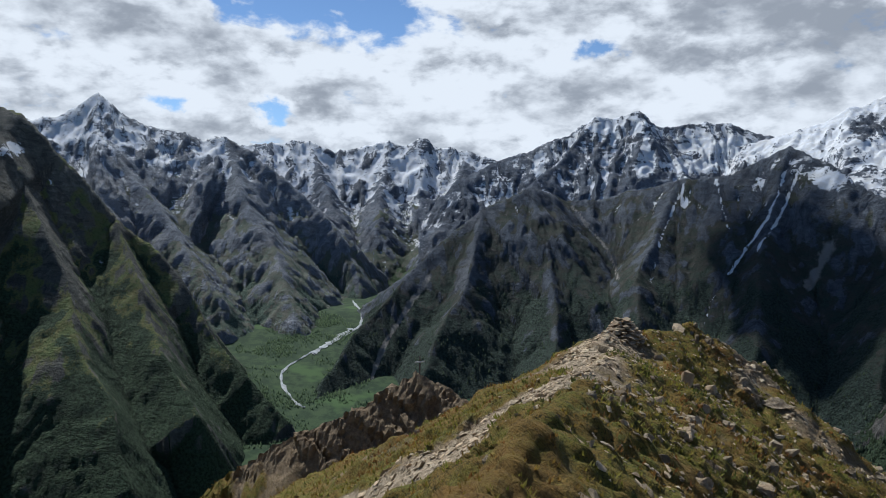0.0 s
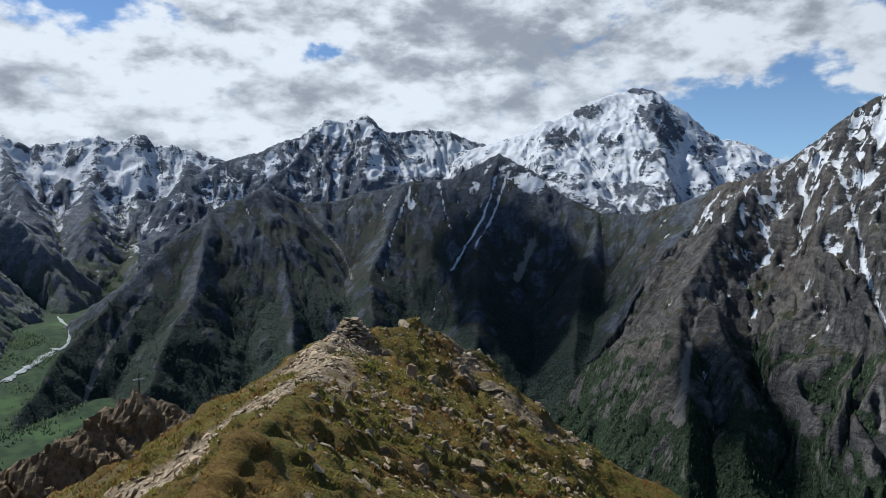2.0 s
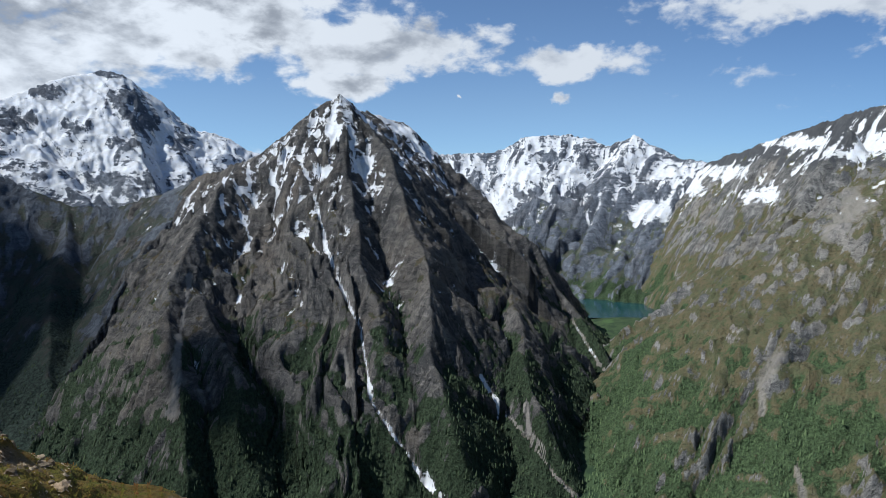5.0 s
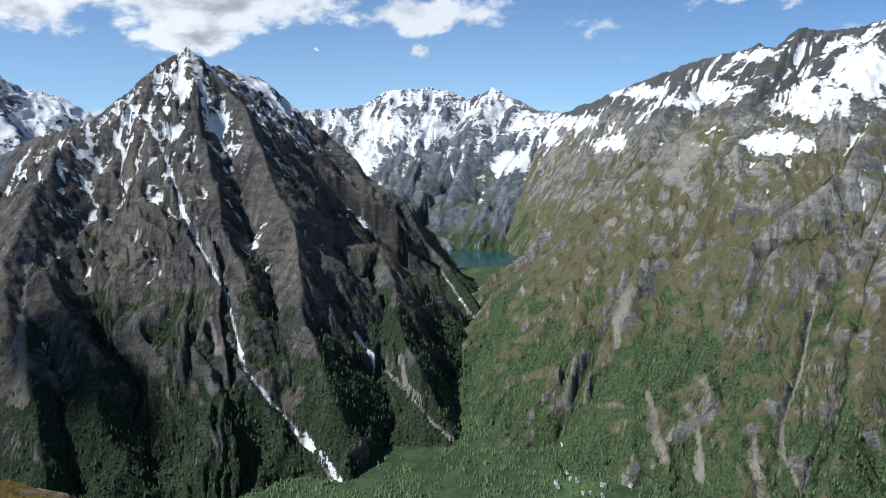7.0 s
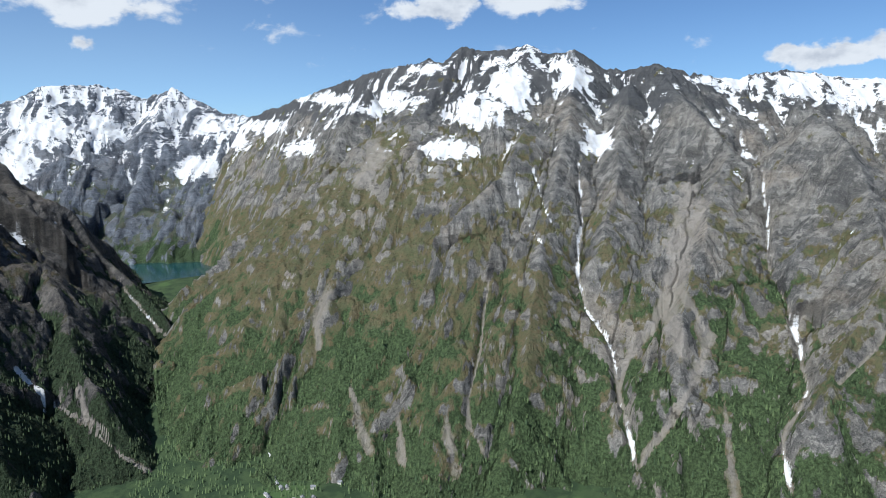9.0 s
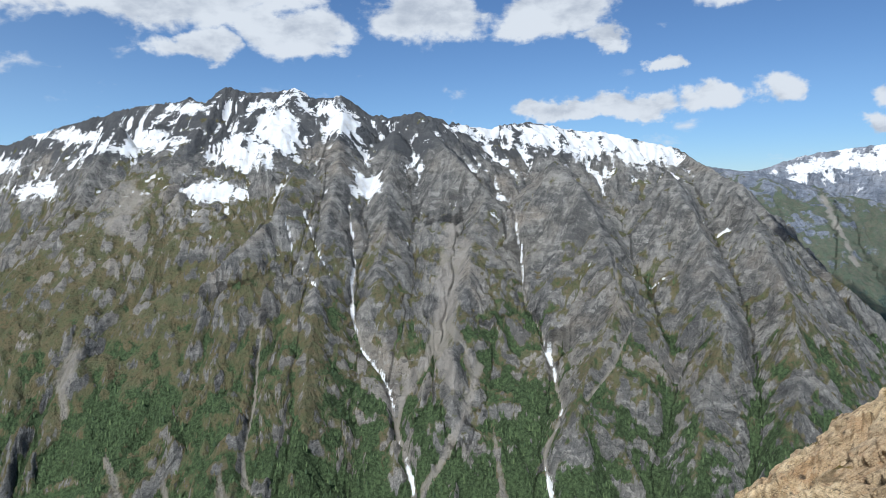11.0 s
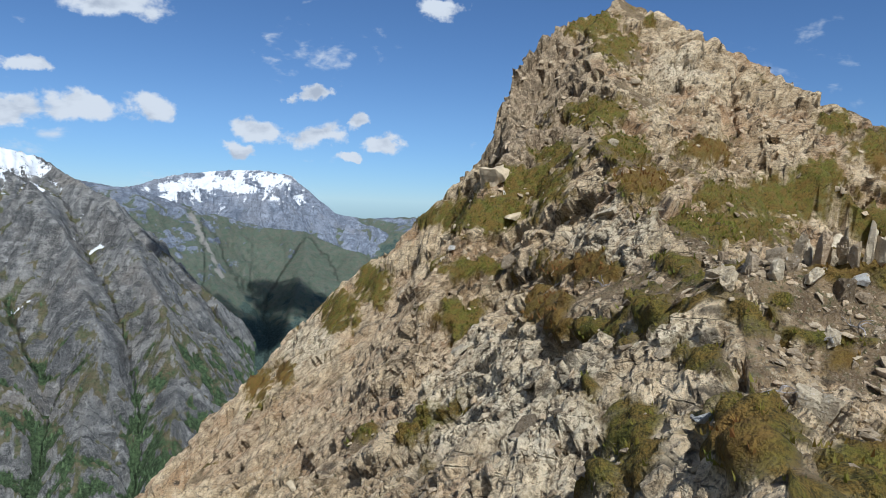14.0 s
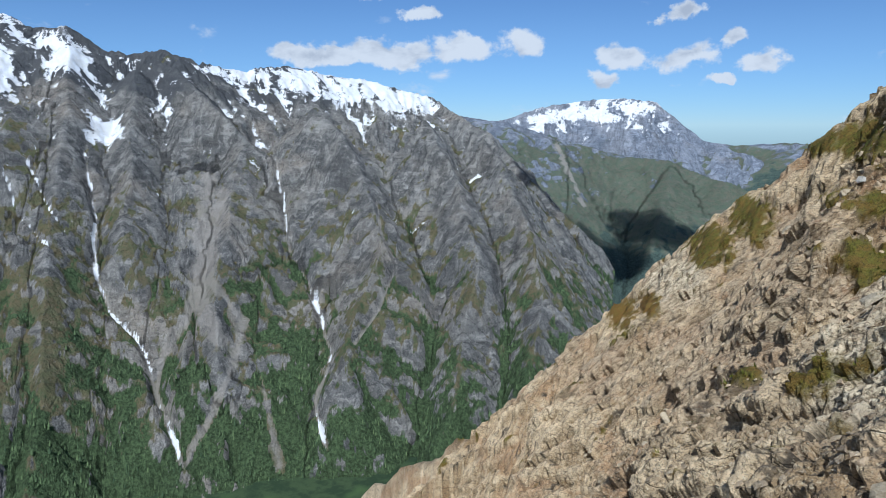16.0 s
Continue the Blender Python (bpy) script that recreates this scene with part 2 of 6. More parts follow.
def mountain_material(name, rock, dark, grass=(0.105, 0.108, 0.055), wood=(0.058, 0.086, 0.040), scree=(0.41, 0.37, 0.32)):
    mat, N = base(name)
    co = N.add("ShaderNodeTexCoord").outputs["Object"]
    at = N.add("ShaderNodeAttribute", attribute_name="cover")
    snow, green, trees = N.add("ShaderNodeSeparateColor", {0: at.outputs["Color"]}).outputs
    stones = at.outputs["Alpha"]
    big = N.noise(co, 0.006, 3.0, 0.6)
    mid = N.noise(co, 0.035, 5.0, 0.65)
    small = N.noise(co, 0.16, 4.0, 0.7)
    # steep beds of rock
    tilt = N.add("ShaderNodeMapping", {"Vector": co, "Rotation": (1.0, 0.5, 0.4), "Scale": (1.0, 1.0, 3.0)}).outputs[0]
    beds = N.noise(tilt, 0.022, 5.0, 0.65, 0.4)
    # fine ribs and runnels that follow the fall of the slope
    flow = N.add("ShaderNodeAttribute", attribute_name="flow").outputs["Vector"]
    part_flow = N.add("ShaderNodeSeparateXYZ", {0: flow})
    runs = part_flow.outputs[0]
    fine = N.math("ADD", N.math("MULTIPLY", part_flow.outputs[1], 0.6), N.math("MULTIPLY", small, 0.4))
    # sharper grain in coordinates along the ridge and down the slope
    fall = N.add("ShaderNodeAttribute", attribute_name="fall").outputs["Vector"]
    stray = N.add("ShaderNodeTexNoise", {"Vector": co, "Scale": 0.03, "Detail": 4.0, "Roughness": 0.6}).outputs[1]
    fall = N.vec("ADD", fall, N.vec("MULTIPLY", N.vec("SUBTRACT", stray, (0.5, 0.5, 0.5)), (46.0, 60.0, 0.0)))
    rill = N.noise(N.vec("MULTIPLY", fall, (1.0, 0.24, 0.0)), 0.062, 6.0, 0.62)
    hair = N.noise(N.vec("MULTIPLY", fall, (1.0, 0.30, 0.0)), 0.21, 4.0, 0.65)
    ledge = N.noise(N.add("ShaderNodeMapping", {"Vector": co, "Rotation": (0.2, 0.25, 0.0), "Scale": (0.28, 0.28, 1.0)}).outputs[0], 0.075, 5.0, 0.65, 0.3)
    grit = N.noise(co, 0.42, 3.0, 0.7)
    rill_x = N.math("MULTIPLY_ADD", N.math("SUBTRACT", rill, 0.5), 2.2, 0.5)
    hair_x = N.math("MULTIPLY_ADD", N.math("SUBTRACT", hair, 0.5), 2.2, 0.5)
    ledge_x = N.math("MULTIPLY_ADD", N.math("SUBTRACT", ledge, 0.5), 2.0, 0.5)
    crisp = N.math("ADD", N.math("MULTIPLY", rill_x, 0.42), N.math("ADD", N.math("MULTIPLY", hair_x, 0.26), N.math("MULTIPLY", ledge_x, 0.32)))
    crisp = N.math("MULTIPLY_ADD", N.math("SUBTRACT", crisp, 0.5), 1.9, 0.5)
    mixed = N.math("ADD", N.math("MULTIPLY", runs, 0.3), N.math("ADD", N.math("MULTIPLY", fine, 0.2), N.math("MULTIPLY", crisp, 0.5)))
    col = N.mix(N.span(N.math("ADD", N.math("MULTIPLY", beds, 0.4), N.math("MULTIPLY", mixed, 0.6)), 0.34, 0.64), rgb(*dark), rgb(*rock))
    col = N.mix(N.math("MULTIPLY", N.span(fine, 0.52, 0.75), 0.5), col, rgb(*[c * 1.45 for c in rock]))
    col = N.mix(N.math("MULTIPLY", N.span(big, 0.5, 0.72), 0.5), col, rgb(rock[0] * 1.25, rock[1] * 1.06, rock[2] * 0.86))
    col = N.mix(N.math("MULTIPLY", N.span(mid, 0.60, 0.40), 0.35), col, rgb(*[c * 0.55 for c in dark]))
    # relief shading put into the rock colour: gullies darkened, ribs lightened
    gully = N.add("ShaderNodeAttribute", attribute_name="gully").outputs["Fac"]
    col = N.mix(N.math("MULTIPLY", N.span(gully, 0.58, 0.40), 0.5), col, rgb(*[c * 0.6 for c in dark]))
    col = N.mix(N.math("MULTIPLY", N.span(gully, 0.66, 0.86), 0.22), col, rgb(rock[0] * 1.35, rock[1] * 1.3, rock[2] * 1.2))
    huge = N.noise(co, 0.0032, 2.0, 0.5)
    col = N.mix(N.math("MULTIPLY", N.span(huge, 0.54, 0.66), 0.3), col, rgb(rock[0] * 1.5, rock[1] * 1.38, rock[2] * 1.22))

    col = N.mix(N.math("MULTIPLY", N.span(crisp, 0.60, 0.80), 0.55), col, rgb(*[c * 1.5 for c in rock]))
    col = N.mix(N.math("MULTIPLY", N.span(crisp, 0.42, 0.24), 0.6), col, rgb(*[c * 0.5 for c in dark]))
    col = N.mix(N.math("MULTIPLY", N.span(grit, 0.52, 0.68), 0.35), col, rgb(*[c * 1.6 for c in rock]))
    col = N.mix(N.math("MULTIPLY", N.span(grit, 0.46, 0.32), 0.45), col, rgb(*[c * 0.45 for c in dark]))

    # a darker slate caps some of the mountains
    col = N.mix(N.math("MULTIPLY", N.span(N.math("ADD", part_flow.outputs[2], N.math("MULTIPLY", N.math("SUBTRACT", mid, 0.5), 0.9)), 0.3, 0.7), 0.85), col, rgb(*[c * 0.62 for c in (dark[0] * 0.95, dark[1], dark[2] * 1.1)]))

    def edge(v, n, amount, soft):
        return N.span(N.math("ADD", v, N.math("MULTIPLY", N.math("SUBTRACT", n, 0.5), amount)), 0.5 - soft, 0.5 + soft)

    turf = N.mix(N.span(mid, 0.35, 0.65), rgb(*grass), rgb(grass[0] * 1.35, grass[1] * 1.02, grass[2] * 1.1))
    turf = N.mix(N.span(small, 0.5, 0.7), turf, rgb(*[c * 0.55 for c in grass]))
    col = N.mix(N.math("MULTIPLY", edge(green, N.math("ADD", N.math("MULTIPLY", small, 0.5), N.math("MULTIPLY", mixed, 0.5)), 1.5, 0.2), 0.92), col, turf)
    turf = N.mix(N.math("MULTIPLY", N.span(crisp, 0.55, 0.32), 0.65), turf, rgb(*[c * 0.5 for c in wood]))
    gravel = N.mix(small, rgb(*[c * 0.75 for c in scree]), rgb(*[c * 1.15 for c in scree]))
    col = N.mix(N.math("MULTIPLY", edge(stones, N.math("ADD", N.math("MULTIPLY", mid, 0.3), N.math("MULTIPLY", mixed, 0.7)), 1.6, 0.34), 0.75), col, gravel)
    leaf = N.mix(N.span(small, 0.35, 0.65), rgb(*[c * 0.6 for c in wood]), rgb(*[c * 1.5 for c in wood]))
    col = N.mix(edge(trees, small, 1.0, 0.15), col, leaf)
    white_mask = edge(snow, N.math("ADD", N.math("MULTIPLY", mid, 0.15), N.math("ADD", N.math("MULTIPLY", runs, 0.20), N.math("ADD", N.math("MULTIPLY", crisp, 0.50), N.math("MULTIPLY", grit, 0.15)))), 2.5, 0.06)
    white_mask = N.math("MULTIPLY", white_mask, N.span(snow, 0.08, 0.26))
    firn = N.mix(N.span(mid, 0.3, 0.7), rgb(0.66, 0.67, 0.69), rgb(0.56, 0.545, 0.51))
    col = N.mix(white_mask, col, firn)
    rockbump = N.math("ADD", N.math("MULTIPLY", crisp, 1.0), N.math("ADD", N.math("MULTIPLY", fine, 0.4), N.math("ADD", N.math("MULTIPLY", small, 0.6), N.math("MULTIPLY", grit, 0.25))))
    calm = N.math("SUBTRACT", 1.0, N.math("MULTIPLY", white_mask, 0.85))
    bump = N.add("ShaderNodeBump", {"Strength": calm, "Distance": 10.0, "Height": rockbump})
    finish(N, col, 0.92, bump.outputs[0], 0.15)
    return mat


# ---- the mountains round the valley ----
def fall_lines(z, rr, da, dl, seed, cell, steps, stride=5.0):
    """Grain drawn out down the slopes: random values averaged along the line of fall; about 0.5, spread 0.2."""
    grain = np.random.default_rng(seed).random(z.shape)
    if cell:
        grain = blur(grain, cell)
    s = blur(z, 2)
    ga, gr = np.gradient(s, axis=0) / (rr * da), np.gradient(s, axis=1) / (rr * dl)
    m = np.hypot(ga, gr) + 1e-6
    ui, uj = ga / m / (rr * da) * stride, gr / m / (rr * dl) * stride
    i0, j0 = np.meshgrid(np.arange(z.shape[0], dtype=float), np.arange(z.shape[1], dtype=float), indexing="ij")
    total = grain.copy()
    for sign in (-1, 1):
        pi, pj = i0.copy(), j0.copy()
        ii, jj = i0.astype(int), j0.astype(int)
        for _ in range(steps):
            pi += sign * ui[ii, jj]
            pj += sign * uj[ii, jj]
            ii = np.clip(np.rint(pi), 0, z.shape[0] - 1).astype(int)
            jj = np.clip(np.rint(pj), 0, z.shape[1] - 1).astype(int)
            total += grain[ii, jj]
    return np.clip(0.5 + 0.2 * (total - total.mean()) / total.std(), 0, 1)


def mountain(name, label, ridges, az, r, cols, rows, material, soft=14.0, rough=7.0, snow=(1e6, 100.0), wet=1.0, patches=(), bare=(), streaks=(),
             green=(-1e6, 150.0), wood=(-1e6, 120.0), seed=0, lush=None, bend=16.0, slate=(1e6, 1e6 + 1)):
    """A mountain as one sheet on a fan of azimuths and distances. ridges: (points, slope, ribs, size, jag). snow, green, wood: the height at which each
    ends or begins, and how gradually. patches, bare: snowfields and rocks in them, (azimuth, elevation, half-width, half-height).
    streaks: gullies, (kind, points, half-width at the top and bottom, depth)."""
    a = np.radians(np.linspace(az[0], az[1], cols))[:, None]
    q = np.linspace(0, 1, rows)[None, :]
    rr = r[0] * (r[1] / r[0]) ** q
    x, y = rr * np.sin(a), rr * np.cos(a)
    wx = bend * fbm(x / 210, y / 210, 3, seed + 40)
    wy = bend * fbm(x / 210, y / 210, 3, seed + 50)
    z = None
    for i, (pts, slope, ribs, size, jag) in enumerate(ridges):
        h, gq, s, d = crest(x + wx, y + wy, [place(*p) for p in pts], slope, ribs * 1.05, size, jag, seed + 11 * i, gully=True)
        win = True if z is None else h > z
        gul, fs, fd = (gq, s, d) if z is None else (np.where(win, gq, gul), np.where(win, s + 977 * i, fs), np.where(win, d, fd))
        z = h if z is None else blend_max(z, h, soft)
    wave = 0.5 * fbm(x / 120, y / 120, 2, seed + 77)
    z = z + rough * (ridged(fs / 42 + wave, fd / 170 + seed, 3, seed + 70, 0.6) - 0.6) * np.clip(fd / 40, 0.15, 1) * 3.0
    away = np.clip(fd / 150, 0, 1)
    z = z + rough * away * (ridged((x + 2 * wx) / 270, (y + 2 * wy) / 270, 3, seed + 74, 0.55) - 0.6) * 5.0
    z = z + rough * (ridged((x + wx) / 95, (y + wy) / 95, 5, seed + 72, 0.62) - 0.6) * (1.5 + 2.0 * away) + rough * 0.35 * fbm(x / 16, y / 16, 2, seed + 80)
    da, dl = radians(az[1] - az[0]) / (cols - 1), math.log(r[1] / r[0]) / (rows - 1)
    wide_runs, thin_runs = fall_lines(z, rr, da, dl, seed, 1, 16), fall_lines(z, rr, da, dl, seed + 1, 0, 7)
    z = z + rough * (1.3 * (wide_runs - 0.5) + 0.7 * (thin_runs - 0.5)) * np.clip(fd / 60, 0.2, 1)
    deg_a, el = np.degrees(a) + 0 * rr, np.degrees(np.arctan2(z, rr))
    jit = fbm(x / 45, y / 45, 3, seed + 90)
    white, pale = np.zeros_like(z), np.zeros_like(z)
    for kind, pts, w0, w1, deep in streaks:
        g, t = line_gap(deg_a + 0.10 * jit, el + 0.10 * fbm(x / 30, y / 30, 2, seed + 91), pts)
        w = w0 + (w1 - w0) * t
        z = z - 0.55 * deep * np.exp(-(g / (w * 2.2)) ** 2)
        m = 1.15 - 0.65 * g / (w * (0.75 + 0.5 * jit))
        if kind == "snow":
            white = np.maximum(white, np.where(g < 3 * w, m, 0))
        elif kind == "scree":
            pale = np.maximum(pale, np.where(g < 3 * w, m, 0))
        elif kind == "fan":
            pale = np.maximum(pale, np.where(g < 3 * w, (m - 0.35) * np.clip(t * 2.5, 0, 1), 0))
        elif kind == "mixed":
            white = np.maximum(white, np.where(g < 3 * w, m - 0.55 + 0.9 * perlin(t * 7, t * 0 + seed, seed), 0))
            pale = np.maximum(pale, np.where(g < 3 * w, m, 0))
    sl = grid_slope(x, y, z)
    hollow = np.clip((blur(z, 5) - z) / 6.0, -1.5, 1.5)
    lumps = fbm(x / 130, y / 130, 3, seed + 95)
    score = (0.5 - wide_runs) * 0.75 * min(1.0, wet) + 0.5 + (z - snow[0]) / snow[1] + wet * (0.40 * hollow + 0.9 * (0.60 - gul) + 0.22 * jit + 0.25 * lumps) - 0.55 * np.clip(sl - 0.85, 0, 2)
    for pa, pe, ra, re in patches:
        f = 1 - ((deg_a - pa) / ra) ** 2 - ((el - pe) / re) ** 2
        score = np.maximum(score, np.where(f > -1.2, 0.62 + 1.1 * f + 0.7 * jit + 0.35 * (0.5 - wide_runs) + 0.2 * hollow + 0.5 * (0.6 - gul) + 0.3 * lumps - 0.25 * np.clip(sl - 1.0, 0, 2), -1))
    for pa, pe, ra, re in bare:
        f = 1 - ((deg_a - pa) / ra) ** 2 - ((el - pe) / re) ** 2
        score = np.where(f > -0.5, np.minimum(score, 0.40 - 0.7 * f - 0.7 * jit + 0.3 * hollow), score)
    white = np.clip(np.maximum(white, 0.5 + 0.5 * (score - 0.47)), 0, 1)
    turf = 0.7 * (0.5 - wide_runs) + 0.56 + (green[0] - z) / green[1] * 0.6 + 0.55 * jit + 0.7 * lumps - 1.0 * np.clip(sl - 0.80, -0.4, 2) + 0.25 * hollow
    if lush:
        turf = turf + lush[2] * step(deg_a, lush[0], lush[1])
    stand = 0.5 + (wood[0] - z) / wood[1] + 0.8 * lumps + 0.55 * jit - 0.6 * np.clip(sl - 1.0, 0, 2) + 0.3 * hollow
    ob = grid_mesh(name, x, y, z, material, (white, np.clip(turf, 0, 1), np.clip(stand, 0, 1) * (pale < 0.4) * (white < 0.4), np.clip(pale, 0, 1)))
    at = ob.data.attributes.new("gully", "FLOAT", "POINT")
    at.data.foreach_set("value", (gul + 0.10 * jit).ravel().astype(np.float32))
    at = ob.data.attributes.new("flow", "FLOAT_VECTOR", "POINT")
    at.data.foreach_set("vector", np.stack([1 - wide_runs, 1 - thin_runs, step(z + 70 * lumps, *slate)], -1).ravel().astype(np.float32))
    at = ob.data.attributes.new("fall", "FLOAT_VECTOR", "POINT")
    at.data.foreach_set("vector", np.stack([fs, fd, 0 * fd], -1).ravel().astype(np.float32))
    tagged(ob, label, "mountain", kind="structure")
    return x, y, z, np.clip(stand, 0, 1) * (pale < 0.4) * (white < 0.4), sl


def face(el, k=0.77, foot=1250.0, depth=640.0):
    """Distance at which a slope that rises from the valley floor is met at that elevation."""
    return (k * foot + depth) / (k - math.tan(radians(el)))


def on_face(pts, out=1.0, **kw):
    # the wall bends away where the side valley opens
    return [(a, e, face(e, **kw) * out * (1 + 0.36 * max(0.0, (103 - a) / 20) ** 1.4)) for a, e in pts]


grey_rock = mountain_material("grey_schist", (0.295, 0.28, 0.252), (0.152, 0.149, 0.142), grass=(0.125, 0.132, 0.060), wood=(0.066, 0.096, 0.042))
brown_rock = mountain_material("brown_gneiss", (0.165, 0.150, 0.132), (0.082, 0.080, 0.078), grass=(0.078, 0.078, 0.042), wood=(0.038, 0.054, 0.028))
# distant ranges: the blue of the air between is mixed into these colours
hazy_blue_rock = mountain_material("hazed_granite", (0.195, 0.212, 0.24), (0.125, 0.138, 0.162), grass=(0.10, 0.125, 0.08))
hazy_far_rock = mountain_material("hazed_limestone", (0.28, 0.30, 0.345), (0.19, 0.215, 0.26), grass=(0.12, 0.155, 0.095), wood=(0.075, 0.105, 0.085))

WOODS = []

# the long wall across the valley
J_SIDE = [(84.7, 2.2, 3650), (87.3, 3.1, 3400), (90.4, 4.3, 3180), (94.0, 5.4, 2950), (99.0, 6.6, 2680)]
J_CREST = [(99.0, 6.6, 2680), (100.3, 6.2, 2620), (102.1, 7.4, 2540), (104.3, 7.1, 2500), (107.0, 7.3, 2480), (108.8, 6.7, 2470), (110.7, 6.9, 2460), (112.5, 5.7, 2450), (114.8, 5.2, 2440),
           (117.6, 5.5, 2440), (119.5, 4.7, 2480), (122.7, 4.2, 2560), (126.3, 4.7, 2640), (129.0, 4.0, 2700), (133.3, 3.4, 2760), (137.9, 2.1, 2820)]
J_EDGE = [(137.9, 2.1, 2800), (139.7, 0.8, 2680), (142.5, -0.6, 2560), (144.4, -3.2, 2400), (146.4, -5.0, 2300), (148.3, -6.9, 2200), (149.7, -8.3, 2100), (150.6, -15.0, 1900)]
WOODS.append(mountain("mountain_wall", "long grey rock mountain wall with snowfields, gullies and green lower slopes",
    [(J_CREST, (0.9, 0.72), 30, 85, 9), (J_SIDE, (0.9, 1.25), 24, 75, 7), (J_EDGE, 0.95, 24, 70, 5),
     (on_face([(107.5, 1.5), (103.9, -3.6), (100.8, -6.2), (96.9, -10.8), (93.9, -14.1), (89.8, -19.2), (86.6, -22.6)], 0.955), 0.95, 16, 45, 3),
     (on_face([(117.6, 4.5), (122.7, -0.9), (121.5, -5.1), (120.3, -11.7), (119.7, -18.1)], 0.97), 0.88, 22, 50, 3),
     (on_face([(128, 1.5), (130.4, -0.6), (132.6, -5.6), (133.6, -9.6), (131.4, -15.1), (130.1, -20.4)], 0.95), 0.9, 22, 60, 3),
     (on_face([(94, 4.5), (91.7, 1.0), (89.9, -4.1), (88.8, -9.1), (86.6, -15.3)], 0.96), 1.15, 16, 50, 3),
     (on_face([(110.7, 6.0), (110.0, 0.0), (108.6, -6.0), (107.6, -13), (106.5, -20), (105, -26)], 0.96), 0.9, 20, 45, 3),
     (on_face([(137, 0.5), (140, -5), (141.5, -11), (140.5, -17), (139.5, -24)], 0.96), 1.0, 22, 55, 3),
     (on_face([(142.5, -1), (146, -9), (147, -14), (146.5, -21)], 0.97), 1.1, 20, 55, 3),
     (on_face([(115, 4.2), (114.5, -2), (113.5, -8)], 0.97), 0.95, 18, 40, 4)],
    (76, 153), (1080, 3800), 570, 310, grey_rock, snow=(285, 270), wet=1.3, seed=3,
    patches=[(103.6, 2.4, 3.0, 1.5), (105.6, 4.3, 1.6, 1.7), (100.6, -0.7, 2.3, 0.8), (88.4, -0.4, 1.3, 0.7), (93.6, 2.7, 1.5, 0.6), (96.2, 3.4, 1.9, 0.8),
             (112.8, -0.4, 1.3, 0.8), (121.5, 4.2, 1.8, 0.5), (124, 4.1, 2.6, 0.7), (127.5, 3.8, 3.2, 1.0), (131.5, 3.0, 3.4, 1.2),
             (135.6, 1.9, 2.6, 1.1), (85.5, 1.4, 2.0, 0.6), (83.5, 0.4, 1.2, 0.7), (90.5, 3.6, 2.0, 0.5), (110.6, 4.8, 1.4, 1.0), (98.5, 5.8, 1.6, 0.4)],
    bare=[(101.0, 4.6, 1.4, 0.9), (100.2, 0.9, 1.1, 0.6), (93.5, -1.0, 2.6, 1.8), (108.3, 2.0, 1.2, 2.0), (115, 2.6, 2.6, 1.6), (117.5, 4.5, 1.6, 1.2)],
    streaks=[("mixed", [(111.2, -1.5), (111.6, -6.9), (111.1, -10.1), (112.0, -13.4), (113.9, -15.8), (115.0, -20.8), (116.4, -25.5)], 0.10, 0.25, 30),
             ("snow", [(111.9, -13.4), (113.4, -15.2), (114.1, -16.6), (114.6, -18.4)], 0.16, 0.20, 8),
             ("snow", [(111.6, -6.0), (111.2, -8.4), (111.3, -10.6)], 0.10, 0.16, 5),
             ("scree", [(118.8, -11.0), (118.3, -12.6), (117.3, -14.9), (115.3, -17.7), (114.8, -19.5)], 0.55, 0.25, 14),
             ("mixed", [(125.0, -2.2), (125.9, -9.8), (127.3, -12.5), (128.0, -14.8), (129.0, -18.3), (127.4, -22.3), (128.3, -25.6)], 0.12, 0.22, 30),
             ("snow", [(127.8, -14.0), (128.1, -15.0), (128.4, -16.0)], 0.22, 0.10, 4),
             ("scree", [(120.8, -5.1), (119.6, -8.5), (119.3, -11.5), (121.7, -15.4), (120.7, -19.0), (118.7, -22.6), (116.7, -25.2)], 0.75, 0.35, 14),
             ("scree", [(103.8, -11.2), (102.9, -17.5), (101.8, -20.9), (101.9, -23.1), (103.5, -25.5)], 0.10, 0.30, 24),
             ("snow", [(106.0, -2.6), (106.6, -6.2), (108.4, -8.6)], 0.07, 0.06, 12),
             ("snow", [(107.6, -2.4), (108.4, -5.2), (109.6, -8.0)], 0.07, 0.05, 12),
             ("scree", [(119.8, -4.0), (119.0, -9.0), (118.6, -13.0), (119.6, -16.5)], 0.9, 1.0, 5), ("scree", [(133.1, -6.0), (133.5, -8.7), (134.7, -11.3), (133.2, -15.0), (131.0, -17.7)], 0.08, 0.14, 18),
             ("fan", [(91.4, -18.0), (92.0, -21.8), (93.0, -25.0)], 0.3, 1.1, 4), ("fan", [(122.6, -17.5), (123.6, -23.8), (124.2, -27)], 0.2, 1.0, 4),
             ("fan", [(99.6, -20.0), (100.0, -23.7), (100.5, -27)], 0.2, 1.2, 4), ("fan", [(95.5, -21.0), (96.0, -26)], 0.2, 0.9, 4),
             ("scree", [(90.2, -12.4), (89.0, -14.5), (89.2, -16.6)], 0.7, 0.25, 4), ("scree", [(94.6, -1.0), (93.4, -3.0)], 1.3, 0.9, 3),
             ("", [(137.2, -3), (138.2, -9), (137.6, -16), (137, -24)], 0.25, 0.3, 26), ("", [(144.6, -8), (144.2, -15), (143.6, -24)], 0.25, 0.3, 26),
             ("", [(104.6, -1), (105.6, -8), (104.8, -15)], 0.2, 0.3, 24), ("", [(117.2, 1.5), (116.6, -5), (116.8, -11)], 0.2, 0.3, 24)],
    green=(-190, 260), wood=(-420, 230), lush=(119, 100, 0.55), slate=(-20, 190)))

